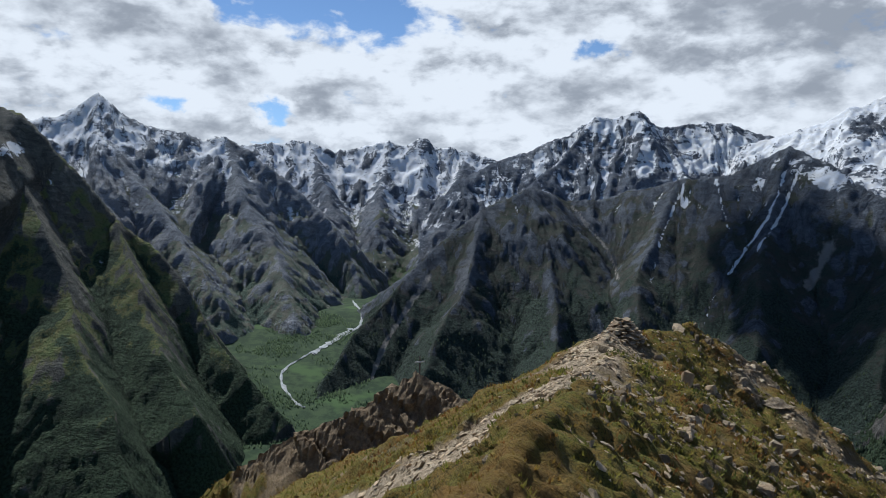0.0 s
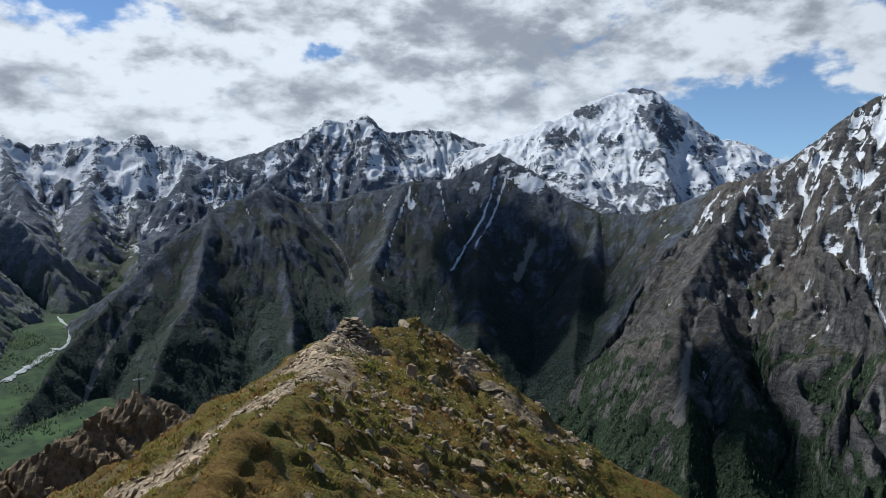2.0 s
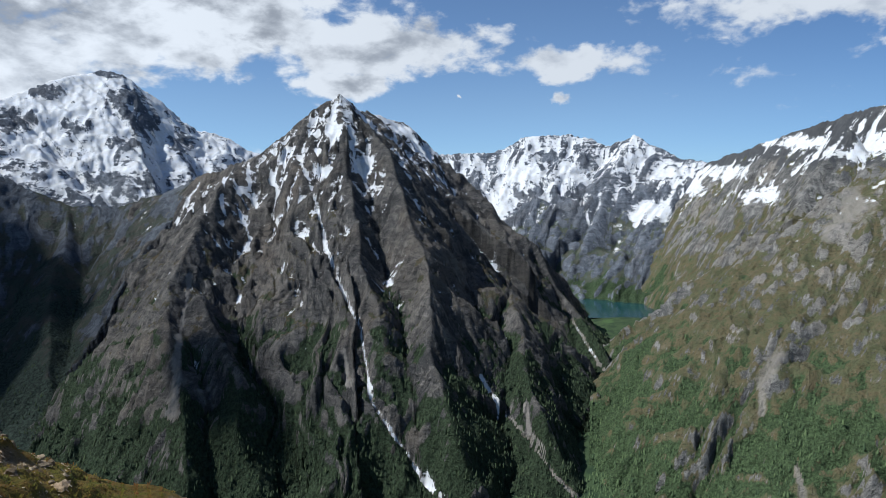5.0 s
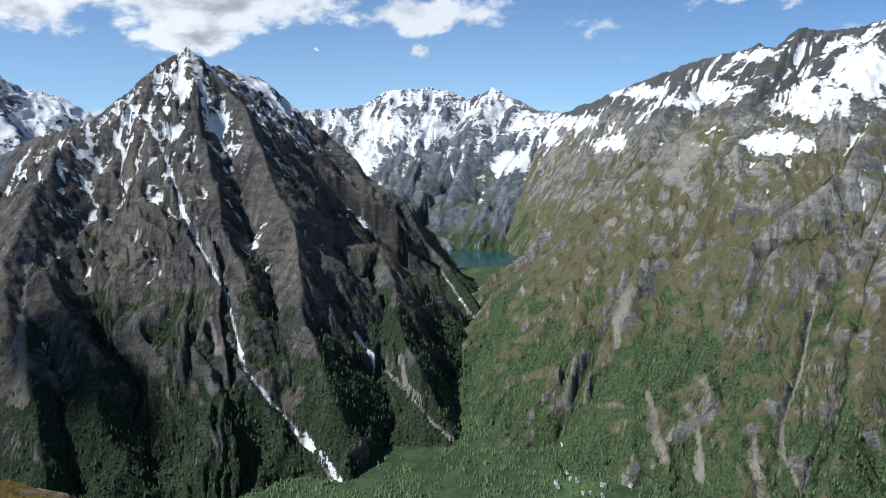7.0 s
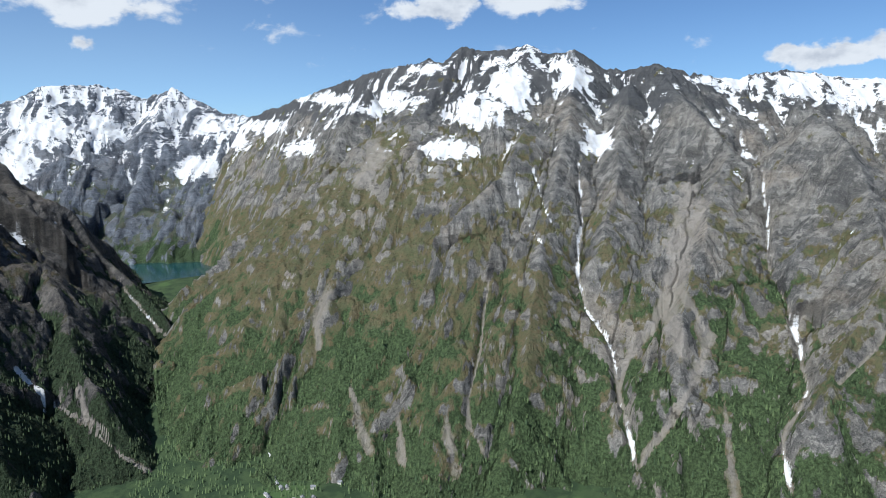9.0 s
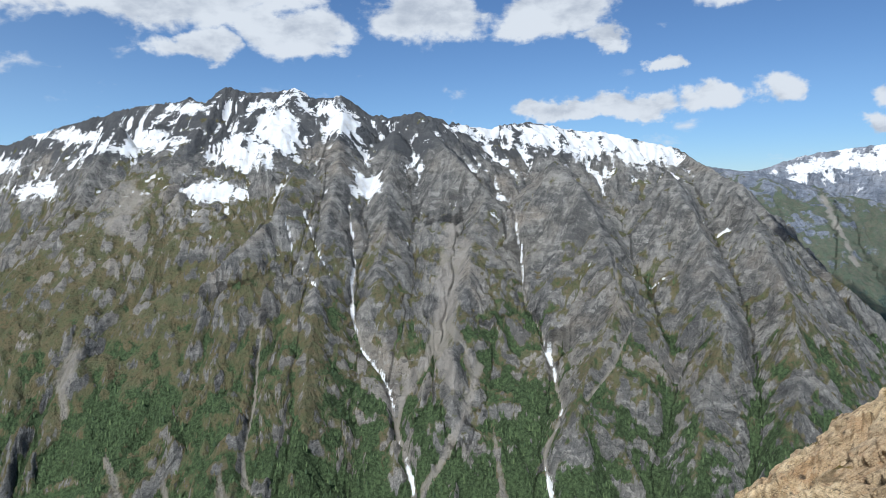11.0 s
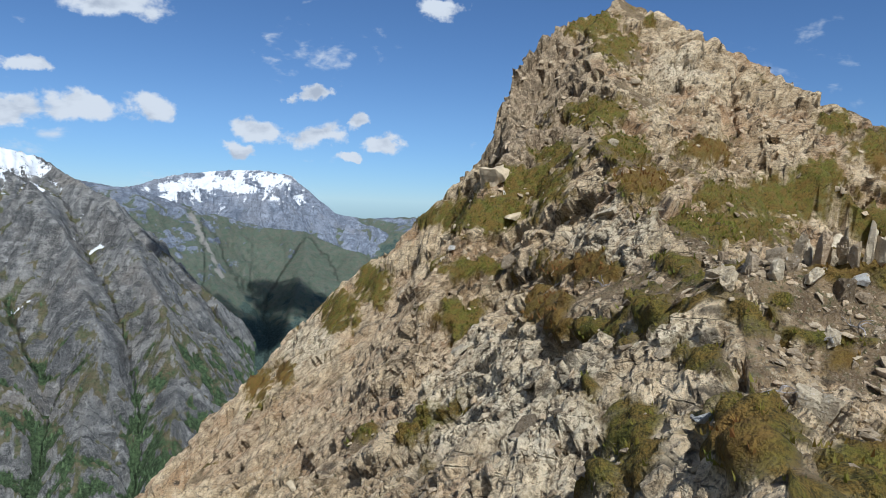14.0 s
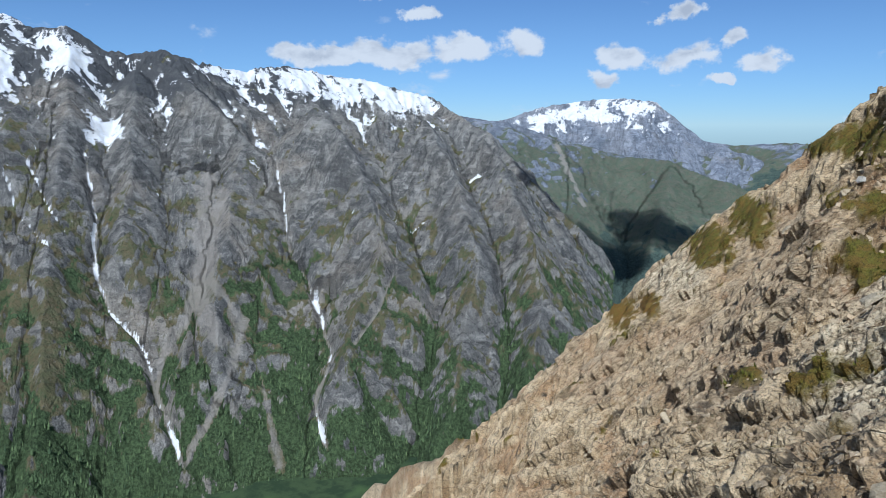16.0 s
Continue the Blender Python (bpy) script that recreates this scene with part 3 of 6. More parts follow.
# the pointed peak beside the lake valley
PK = dict(k=1.0, foot=1250.0)
WOODS.append(mountain("mountain_pyramid", "dark pointed rock peak with snow streaks and wooded lower slopes",
    [([(40.0, -0.6, 2560), (42.1, -0.2, 2480), (44.9, 1.5, 2350), (48.7, 2.9, 2230), (50.1, 4.1, 2210), (52.4, 6.1, 2200), (55.4, 7.8, 2200)], 1.0, 30, 55, 6),
     ([(55.4, 7.8, 2200), (56.9, 6.7, 2250), (59.1, 5.3, 2300), (61.8, 2.8, 2350), (64.4, 0.3, 2400), (67.3, -1.7, 2400), (71.2, -4.6, 2350), (73.5, -8.2, 2250), (77.6, -14.4, 1950), (79.6, -17.4, 1780), (79.0, -21.5, 1570)], (1.05, 1.0), 22, 60, 4),
     ([(56.5, 6.6, 2300), (57.8, 6.3, 2420), (60.0, 5.7, 2520), (62.6, 3.9, 2600), (63.7, 2.3, 2660), (67.2, -0.8, 2760)], 0.9, 14, 60, 4),
     ([(57.0, 6.3, 2190), (59.4, 2.9, 2010), (60.8, -1.6, 1850), (62.3, -6.3, 1705), (62.4, -13, 1535), (64.5, -20, 1390)], 1.05, 18, 45, 4),
     ([(49.7, 3.6, 2210), (45.7, 0.5, 2060), (44.0, -2.2, 1940), (42.4, -5.8, 1810), (41.6, -12, 1610), (42.6, -20, 1400)], 1.05, 22, 45, 4),
     ([(50.1, 4.0, 2200), (50.4, -2, 1960), (49.6, -8, 1760), (50.5, -16, 1540), (53, -24, 1350)], 1.05, 20, 42, 4),
     ([(62.3, -5.5, 1830), (65.9, -8.3, 1830), (69.7, -8.2, 1880), (70.3, -14, 1660), (72, -19, 1500)], 1.05, 16, 40, 3),
     ([(55.4, 7.7, 2195), (55.0, 3.6, 2020), (55.9, -1.5, 1835), (57.2, -7, 1680), (58.6, -13, 1535)], 0.95, 20, 38, 4),
     ([(44, -8, 1720), (46.4, -14, 1540), (47.6, -22, 1360)], 1.0, 14, 40, 2)],
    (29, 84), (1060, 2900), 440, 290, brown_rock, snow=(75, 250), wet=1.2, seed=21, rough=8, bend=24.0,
    patches=[(54.6, 5.2, 0.7, 1.5), (53.4, 1.6, 0.9, 0.7), (57.2, 2.2, 0.8, 0.7), (60.2, 5.0, 1.6, 0.6), (62.4, 3.2, 1.1, 0.8)],
    bare=[(58.5, 4.0, 0.9, 1.3), (52.0, 4.2, 1.4, 1.4)],
    streaks=[("snow", [(51.6, 3.4), (52.1, 2.4), (53.2, -1.0), (53.8, -3.5)], 0.15, 0.10, 22), ("snow", [(53.6, -3.5), (54.2, -5.8)], 0.30, 0.12, 10),
             ("mixed", [(54.2, -5.8), (56.6, -10.9), (57.5, -16.8), (61.2, -22.1), (63.0, -24.4), (65.7, -28.3)], 0.14, 0.28, 26),
             ("snow", [(53.6, -3.5), (55.3, -8.2), (56.6, -10.9), (57.5, -16.8), (61.2, -22.1), (63.0, -24.4)], 0.10, 0.11, 4),
             ("snow", [(62.0, -22.8), (63.8, -24.8), (65.4, -27.4)], 0.16, 0.30, 8),
             ("snow", [(66.9, -15.2), (68.3, -17.3), (69.0, -18.2)], 0.22, 0.10, 14), ("scree", [(68.9, -18.0), (71.1, -20.2), (73.0, -22.6), (77.8, -26.6)], 0.18, 0.14, 8),
             ("mixed", [(74.0, -9.8), (75.7, -12.5), (78.1, -15.8), (80.5, -18.7)], 0.12, 0.10, 6), ("scree", [(70.6, -17.5), (71.0, -19.6), (72.4, -21.0)], 0.35, 0.15, 8),
             ("snow", [(47.8, 2.2), (47.9, 0.4), (48.4, -1.1)], 0.16, 0.2, 10), ("snow", [(46.0, 1.2), (45.7, -0.4), (45.9, -1.8)], 0.12, 0.16, 10),
             ("snow", [(49.3, 2.6), (49.6, 1.0), (50.2, 0.0)], 0.12, 0.1, 10), ("snow", [(44.2, 0.2), (44.6, -2.4)], 0.1, 0.08, 8),
             ("scree", [(43.2, -6.5), (42.2, -11), (41.6, -17)], 0.2, 0.5, 6), ("scree", [(55.2, -13), (55.6, -16)], 0.2, 0.3, 4)],
    green=(-230, 300), wood=(-330, 170)))

# dark spur and wall below the glacier peak; cloud shade deepened in its colours
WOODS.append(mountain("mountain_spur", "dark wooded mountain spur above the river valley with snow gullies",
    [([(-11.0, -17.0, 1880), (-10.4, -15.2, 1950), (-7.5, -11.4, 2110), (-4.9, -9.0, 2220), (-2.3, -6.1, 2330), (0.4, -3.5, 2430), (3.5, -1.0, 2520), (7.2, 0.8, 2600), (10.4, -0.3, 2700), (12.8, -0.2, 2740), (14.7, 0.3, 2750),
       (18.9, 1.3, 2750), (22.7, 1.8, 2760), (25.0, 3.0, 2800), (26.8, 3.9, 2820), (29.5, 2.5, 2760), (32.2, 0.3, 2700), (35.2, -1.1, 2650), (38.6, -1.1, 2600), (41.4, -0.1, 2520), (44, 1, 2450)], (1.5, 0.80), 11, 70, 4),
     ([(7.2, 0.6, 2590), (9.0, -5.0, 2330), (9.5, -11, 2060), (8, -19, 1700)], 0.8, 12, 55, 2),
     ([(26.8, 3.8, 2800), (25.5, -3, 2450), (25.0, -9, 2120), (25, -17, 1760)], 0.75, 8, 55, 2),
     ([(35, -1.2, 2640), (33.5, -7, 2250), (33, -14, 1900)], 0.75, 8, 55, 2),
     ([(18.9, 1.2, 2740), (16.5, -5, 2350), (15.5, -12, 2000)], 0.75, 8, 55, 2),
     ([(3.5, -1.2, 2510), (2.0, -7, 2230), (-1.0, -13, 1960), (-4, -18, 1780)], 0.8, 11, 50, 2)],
    (-15, 46), (1150, 3100), 440, 230, mountain_material("shade_dark_schist", (0.135, 0.147, 0.165), (0.095, 0.105, 0.122), grass=(0.058, 0.070, 0.048), wood=(0.045, 0.060, 0.044)), snow=(215, 200), wet=1.0, seed=43, rough=3.0,
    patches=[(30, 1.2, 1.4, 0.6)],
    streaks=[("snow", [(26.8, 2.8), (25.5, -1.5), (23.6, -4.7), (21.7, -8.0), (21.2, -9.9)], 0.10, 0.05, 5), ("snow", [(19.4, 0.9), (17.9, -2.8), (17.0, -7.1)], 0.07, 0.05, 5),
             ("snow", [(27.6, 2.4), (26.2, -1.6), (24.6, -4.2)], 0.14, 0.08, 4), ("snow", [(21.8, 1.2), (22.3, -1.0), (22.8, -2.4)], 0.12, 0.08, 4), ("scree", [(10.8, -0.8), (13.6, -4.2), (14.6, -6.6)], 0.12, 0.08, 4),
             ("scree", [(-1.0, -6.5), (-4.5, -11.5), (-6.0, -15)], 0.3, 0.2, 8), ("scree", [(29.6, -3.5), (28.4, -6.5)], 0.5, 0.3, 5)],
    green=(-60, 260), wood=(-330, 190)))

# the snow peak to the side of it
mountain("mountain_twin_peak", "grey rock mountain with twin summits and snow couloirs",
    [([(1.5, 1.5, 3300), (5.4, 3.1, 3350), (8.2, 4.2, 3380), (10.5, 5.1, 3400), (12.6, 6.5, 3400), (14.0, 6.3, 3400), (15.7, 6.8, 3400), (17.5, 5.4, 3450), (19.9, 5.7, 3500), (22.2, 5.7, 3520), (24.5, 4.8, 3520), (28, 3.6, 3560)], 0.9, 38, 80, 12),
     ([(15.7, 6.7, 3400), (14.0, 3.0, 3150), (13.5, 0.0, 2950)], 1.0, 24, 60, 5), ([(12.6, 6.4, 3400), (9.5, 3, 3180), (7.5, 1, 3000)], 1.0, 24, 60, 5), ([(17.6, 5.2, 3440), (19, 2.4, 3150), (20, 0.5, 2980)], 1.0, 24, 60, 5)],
    (-2, 31), (2750, 3800), 230, 130, hazy_blue_rock, snow=(200, 330), wet=1.1, seed=57,
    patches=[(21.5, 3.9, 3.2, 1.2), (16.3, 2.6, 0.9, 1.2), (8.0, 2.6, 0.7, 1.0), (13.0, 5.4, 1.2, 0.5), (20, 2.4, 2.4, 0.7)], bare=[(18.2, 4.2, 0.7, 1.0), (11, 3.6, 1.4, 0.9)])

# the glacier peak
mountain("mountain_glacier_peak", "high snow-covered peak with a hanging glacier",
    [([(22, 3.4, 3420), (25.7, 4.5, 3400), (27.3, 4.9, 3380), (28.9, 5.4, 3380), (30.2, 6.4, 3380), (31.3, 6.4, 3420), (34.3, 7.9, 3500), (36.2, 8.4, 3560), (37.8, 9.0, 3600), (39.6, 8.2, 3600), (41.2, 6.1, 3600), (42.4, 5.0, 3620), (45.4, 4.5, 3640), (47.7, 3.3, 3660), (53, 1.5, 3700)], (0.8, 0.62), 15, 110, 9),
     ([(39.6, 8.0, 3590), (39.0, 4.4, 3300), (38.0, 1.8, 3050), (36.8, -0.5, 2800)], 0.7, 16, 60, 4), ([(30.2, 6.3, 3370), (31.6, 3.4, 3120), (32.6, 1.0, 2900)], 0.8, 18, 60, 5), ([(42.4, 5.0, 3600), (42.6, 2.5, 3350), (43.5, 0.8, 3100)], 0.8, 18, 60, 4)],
    (19, 57), (2650, 4000), 290, 150, hazy_blue_rock, snow=(-30, 260), wet=0.7, seed=71,
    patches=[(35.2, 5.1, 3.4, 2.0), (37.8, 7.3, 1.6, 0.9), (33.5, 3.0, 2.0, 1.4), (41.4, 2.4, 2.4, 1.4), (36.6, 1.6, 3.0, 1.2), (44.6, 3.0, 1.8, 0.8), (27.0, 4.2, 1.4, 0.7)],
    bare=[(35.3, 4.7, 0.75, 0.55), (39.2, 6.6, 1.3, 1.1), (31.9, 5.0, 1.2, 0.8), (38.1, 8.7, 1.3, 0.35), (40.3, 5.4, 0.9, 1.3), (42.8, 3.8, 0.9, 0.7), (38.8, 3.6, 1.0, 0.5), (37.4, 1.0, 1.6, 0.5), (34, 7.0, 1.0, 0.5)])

# left side of the first view
mountain("mountain_meadow", "dark mountain flank with sunlit green meadows",
    [([(-50, 9.0, 2250), (-40, 8.0, 2250), (-32.6, 6.3, 2200), (-31.3, 5.9, 2180), (-28.9, 2.9, 2150), (-27.1, 0.7, 2110), (-25.1, -1.6, 2070), (-22.6, -4.5, 2020), (-20.2, -7.7, 1960), (-18.4, -11.4, 1880), (-15.8, -14.4, 1800), (-13.0, -18.4, 1700)], (1.8, 0.62), 9, 90, 5),
     ([(-32.6, 6.2, 2190), (-31, 0, 1950), (-29, -7, 1750), (-27, -14, 1520), (-25, -22, 1320)], (1.4, 0.55), 6, 60, 2), ([(-25.1, -1.8, 2050), (-23.5, -9, 1780), (-20.5, -17, 1520)], (1.4, 0.6), 6, 60, 2)],
    (-56, -8), (1000, 2500), 300, 200, mountain_material("meadow_slope", (0.16, 0.152, 0.125), (0.11, 0.11, 0.095), grass=(0.15, 0.185, 0.062), wood=(0.050, 0.072, 0.038)), snow=(330, 260), seed=83, rough=3.0,
    patches=[(-32.0, 3.2, 0.7, 0.5)], green=(40, 300), wood=(-250, 240))
# haze over the horn is painted in: rock, grass and wood paler, bluer
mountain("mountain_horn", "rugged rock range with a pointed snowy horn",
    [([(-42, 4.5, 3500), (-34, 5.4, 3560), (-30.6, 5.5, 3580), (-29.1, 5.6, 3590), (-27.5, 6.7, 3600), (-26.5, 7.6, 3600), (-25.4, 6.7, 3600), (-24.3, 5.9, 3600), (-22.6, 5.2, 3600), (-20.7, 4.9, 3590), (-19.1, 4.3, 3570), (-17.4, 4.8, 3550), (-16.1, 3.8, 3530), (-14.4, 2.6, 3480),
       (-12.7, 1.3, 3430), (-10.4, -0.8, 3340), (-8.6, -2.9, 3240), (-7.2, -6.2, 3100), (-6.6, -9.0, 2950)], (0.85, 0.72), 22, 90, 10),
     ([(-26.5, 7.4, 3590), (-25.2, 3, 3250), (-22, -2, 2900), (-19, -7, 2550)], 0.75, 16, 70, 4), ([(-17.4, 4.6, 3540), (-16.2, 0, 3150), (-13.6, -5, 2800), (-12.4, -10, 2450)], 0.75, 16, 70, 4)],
    (-46, -4), (1900, 3900), 290, 170, mountain_material("hazed_horn_schist", (0.275, 0.287, 0.305), (0.205, 0.218, 0.24), grass=(0.14, 0.17, 0.115), wood=(0.085, 0.115, 0.085)), snow=(215, 220), wet=0.9, seed=97,
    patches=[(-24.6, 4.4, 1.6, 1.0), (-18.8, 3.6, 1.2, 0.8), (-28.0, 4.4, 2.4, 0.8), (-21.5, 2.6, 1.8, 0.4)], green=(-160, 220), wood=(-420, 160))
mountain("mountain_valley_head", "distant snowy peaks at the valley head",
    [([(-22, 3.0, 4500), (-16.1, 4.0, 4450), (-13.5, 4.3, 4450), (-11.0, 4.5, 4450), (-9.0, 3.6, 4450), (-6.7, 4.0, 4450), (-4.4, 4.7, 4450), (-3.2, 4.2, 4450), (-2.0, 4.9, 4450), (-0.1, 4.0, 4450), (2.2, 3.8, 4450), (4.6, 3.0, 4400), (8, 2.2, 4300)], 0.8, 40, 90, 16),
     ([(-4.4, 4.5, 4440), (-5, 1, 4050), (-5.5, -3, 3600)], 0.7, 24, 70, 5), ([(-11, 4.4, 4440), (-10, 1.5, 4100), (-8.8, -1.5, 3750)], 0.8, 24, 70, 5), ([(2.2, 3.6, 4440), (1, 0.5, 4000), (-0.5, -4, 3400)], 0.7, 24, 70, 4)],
    (-26, 12), (3000, 4750), 230, 120, hazy_blue_rock, snow=(80, 260), wet=1.1, seed=111, patches=[(-3.2, 2.6, 2.8, 1.2), (-8.0, 1.8, 1.2, 0.9), (-12, 3.4, 1.6, 0.6), (-2.0, 1.2, 2.6, 0.6)], green=(-200, 200), wood=(-420, 120))

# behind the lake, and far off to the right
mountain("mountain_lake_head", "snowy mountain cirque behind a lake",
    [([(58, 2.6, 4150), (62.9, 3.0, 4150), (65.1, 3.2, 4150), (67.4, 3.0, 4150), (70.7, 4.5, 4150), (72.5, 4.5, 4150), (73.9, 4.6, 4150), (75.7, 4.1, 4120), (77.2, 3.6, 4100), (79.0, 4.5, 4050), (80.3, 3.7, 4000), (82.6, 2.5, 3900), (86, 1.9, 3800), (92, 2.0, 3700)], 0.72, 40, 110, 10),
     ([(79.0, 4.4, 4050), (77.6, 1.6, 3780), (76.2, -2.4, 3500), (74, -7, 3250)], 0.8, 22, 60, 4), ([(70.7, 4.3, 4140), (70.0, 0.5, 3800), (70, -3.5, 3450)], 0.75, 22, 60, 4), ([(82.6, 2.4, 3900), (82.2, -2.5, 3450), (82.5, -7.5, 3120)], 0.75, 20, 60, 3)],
    (56, 94), (2850, 4500), 270, 150, hazy_blue_rock, snow=(110, 260), wet=0.85, seed=127, patches=[(70.6, 1.9, 2.6, 1.4), (73.8, 1.4, 1.6, 1.2), (68.0, -0.8, 1.4, 1.6), (80.4, -1.6, 1.5, 0.9), (78.8, 2.6, 1.2, 1.2), (81.5, 1.2, 1.4, 0.8)],
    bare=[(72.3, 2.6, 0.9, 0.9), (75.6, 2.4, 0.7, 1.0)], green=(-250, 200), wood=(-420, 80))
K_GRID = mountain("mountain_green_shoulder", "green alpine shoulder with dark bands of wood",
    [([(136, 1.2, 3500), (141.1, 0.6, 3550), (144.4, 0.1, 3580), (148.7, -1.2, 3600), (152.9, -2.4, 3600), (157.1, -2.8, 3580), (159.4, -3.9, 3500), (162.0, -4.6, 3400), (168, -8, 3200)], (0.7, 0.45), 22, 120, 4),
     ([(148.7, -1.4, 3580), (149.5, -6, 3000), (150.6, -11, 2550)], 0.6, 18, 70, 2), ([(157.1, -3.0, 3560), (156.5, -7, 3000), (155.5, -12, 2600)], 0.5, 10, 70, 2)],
    (134, 172), (2150, 3900), 250, 150, hazy_far_rock, snow=(150, 160), wet=0.4, seed=141, rough=5, green=(-150, 200), wood=(-470, 90), lush=(147, 153, 0.7), patches=[],
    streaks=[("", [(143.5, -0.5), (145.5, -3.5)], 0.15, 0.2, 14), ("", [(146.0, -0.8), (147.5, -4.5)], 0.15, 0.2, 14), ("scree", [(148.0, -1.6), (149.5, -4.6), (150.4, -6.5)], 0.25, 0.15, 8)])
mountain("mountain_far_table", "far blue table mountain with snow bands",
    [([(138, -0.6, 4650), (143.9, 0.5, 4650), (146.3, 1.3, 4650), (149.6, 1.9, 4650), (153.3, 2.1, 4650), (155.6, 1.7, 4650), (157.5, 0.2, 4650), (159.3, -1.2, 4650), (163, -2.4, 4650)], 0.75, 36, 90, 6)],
    (134, 168), (3700, 4850), 240, 100, hazy_far_rock, snow=(75, 120), wet=1.0, seed=151, green=(-400, 200), patches=[(149.4, 1.0, 2.0, 0.55), (154.3, 1.35, 1.8, 0.5), (151.6, 0.6, 1.4, 0.4), (147, 0.5, 1.6, 0.4), (154.0, -0.2, 0.7, 0.2), (146.5, -0.3, 0.6, 0.3)])
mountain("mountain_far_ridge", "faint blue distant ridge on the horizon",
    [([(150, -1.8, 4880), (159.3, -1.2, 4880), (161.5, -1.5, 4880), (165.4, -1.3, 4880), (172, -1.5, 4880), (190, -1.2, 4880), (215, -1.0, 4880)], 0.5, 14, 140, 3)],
    (148, 220), (4100, 4960), 200, 40, hazy_far_rock, snow=(140, 120), seed=161, green=(-150, 200), wood=(-300, 150))


# ---- the ground: summit ridge, its flanks and the valley floor, one sheet ----
NORTH = [(0.2, -1.0, -1.62), (0.4, 2.0, -1.8), (0.9, 6.0, -2.5), (2.0, 11.0, -3.35), (3.6, 17.0, -4.2), (7.0, 26.5, -5.15), (10.5, 30.0, -5.9), (13.0, 34.0, -8.0), (16.0, 42.0, -14.0), (20, 70, -40)]
NORTH_RIB = [(10.5, 30.0, -5.9), (15.6, 33.0, -8.7), (19.5, 34.0, -12.0), (23.5, 35.0, -15.8), (27.5, 36.0, -21.5), (32.0, 37.5, -29.0), (50, 44, -54)]
KNOLL = [(-16.0, 45.0, -19.5), (-9.5, 45.0, -15.6), (-4.0, 47.5, -13.6), (-1.4, 48.3, -12.2), (0.6, 48.0, -13.2), (2.4, 46.0, -14.0), (5, 38, -13.5)]
SOUTH_LOW = [(0.2, -1.0, -1.62), (-0.9, -6.0, -1.35), (-1.2, -12.0, -0.7), (-0.6, -18.0, 0.6)]
SOUTH_UP = [(-0.6, -18.0, 0.6), (0.2, -28.0, 3.4), (0.6, -36.0, 8.0), (-0.7, -42.0, 11.9)]
SOUTH_BACK = [(-0.7, -42.0, 11.9), (-7.7, -40.0, 8.3), (-11.0, -38.0, 5.4), (-16.0, -35.0, 1.6), (-24, -34, -5)]
CLIFF = [(-0.7, -42.0, 11.9), (1.9, -39.5, 10.0), (3.7, -37.5, 7.4), (4.1, -35.0, 5.2), (3.9, -32.5, 2.8)]
SOUTH_RIB = [(2.0, -42.0, 8.5), (7.0, -44.0, 3.0), (11.0, -44.5, -0.9), (17.0, -50.0, -5.7), (24.0, -54.0, -11.2), (29.0, -52.0, -17.0), (31.0, -46.0, -22.0), (40, -42, -34)]
OUTCROP = [(-0.9, -8.4, -0.62), (-1.6, -8.7, -0.42), (-2.6, -8.8, -0.30), (-4.2, -8.6, -0.55)]
LOW_RIB = [(29.0, -52.0, -18.0), (45.0, -65.0, -34.0), (57.0, -61.0, -41.5), (75.0, -58.0, -56.0)]


def hill(x, y):
    w = 0.8 * fbm(x / 9, y / 9, 3, 301)
    w2 = 0.8 * fbm(x / 9, y / 9, 3, 311)
    x, y = x + w, y + w2
    h = crest(x, y, NORTH, (0.62, 0.62), 0.9, 5, 0, 201, 2.2)
    h = blend_max(h, crest(x, y, NORTH_RIB, (0.9, 0.95), 1.2, 6, 0.5, 203, 2.2), 1.2)
    h = blend_max(h, crest(x, y, KNOLL, (0.9, 0.95), 0.5, 3.5, 0.4, 205, 2.2), 0.6)
    h = blend_max(h, crest(x, y, SOUTH_LOW, (1.0, 0.42), 1.0, 5, 0, 207, 2.2), 1.2)
    h = blend_max(h, crest(x, y, SOUTH_UP, (1.45, 0.66), 1.0, 5, 0, 208, 2.2), 1.2)
    h = blend_max(h, crest(x, y, SOUTH_BACK, (0.45, 0.7), 1.0, 6, 0.4, 209, 2.2), 1.2)
    h = blend_max(h, crest(x, y, CLIFF, (0.8, 3.4), 1.6, 4, 0.5, 211, 2.2), 0.4)
    h = blend_max(h, crest(x, y, SOUTH_RIB, (1.1, 0.95), 2.0, 6, 0.7, 213, 2.2), 1.0)
    h = blend_max(h, crest(x, y, OUTCROP, (0.30, 0.75), 0.2, 2, 0.1, 217, 1.3), 0.9)
    h = blend_max(h, crest(x, y, LOW_RIB, 0.9, 2.5, 9, 1.0, 215, 2.0), 1.5)
    return h


def floor_height(x, y):
    r = np.hypot(x, y)
    az = np.degrees(np.arctan2(x, y))
    rise = 0.155 * step(az, 45, 15) * step(az, -100, -60) + 0.138 * np.exp(-((az - 80) / 14) ** 2)
    basin = 34 * np.exp(-((az - 78.2) / 3.4) ** 4 - ((r - 2950) / 270) ** 4)
    return -652 + rise * np.clip(r - 1320, 0, 1330) - basin + 5 * fbm(x / 420, y / 420, 2, 331)


def ground_height(x, y):
    r = np.hypot(x, y)
    low = -48 - 0.86 * np.clip(r - 60, 0, None) + 9 * (ridged(x / 70, y / 70, 3, 341) - 0.6) * np.clip(r / 120, 0, 1)
    return blend_max(blend_max(hill(x, y), low, 4.0), floor_height(x, y), 25.0)


def mix3(ix, iy, iz, seed):
    return hash2(ix + 57 * iz, iy - 31 * iz, seed)


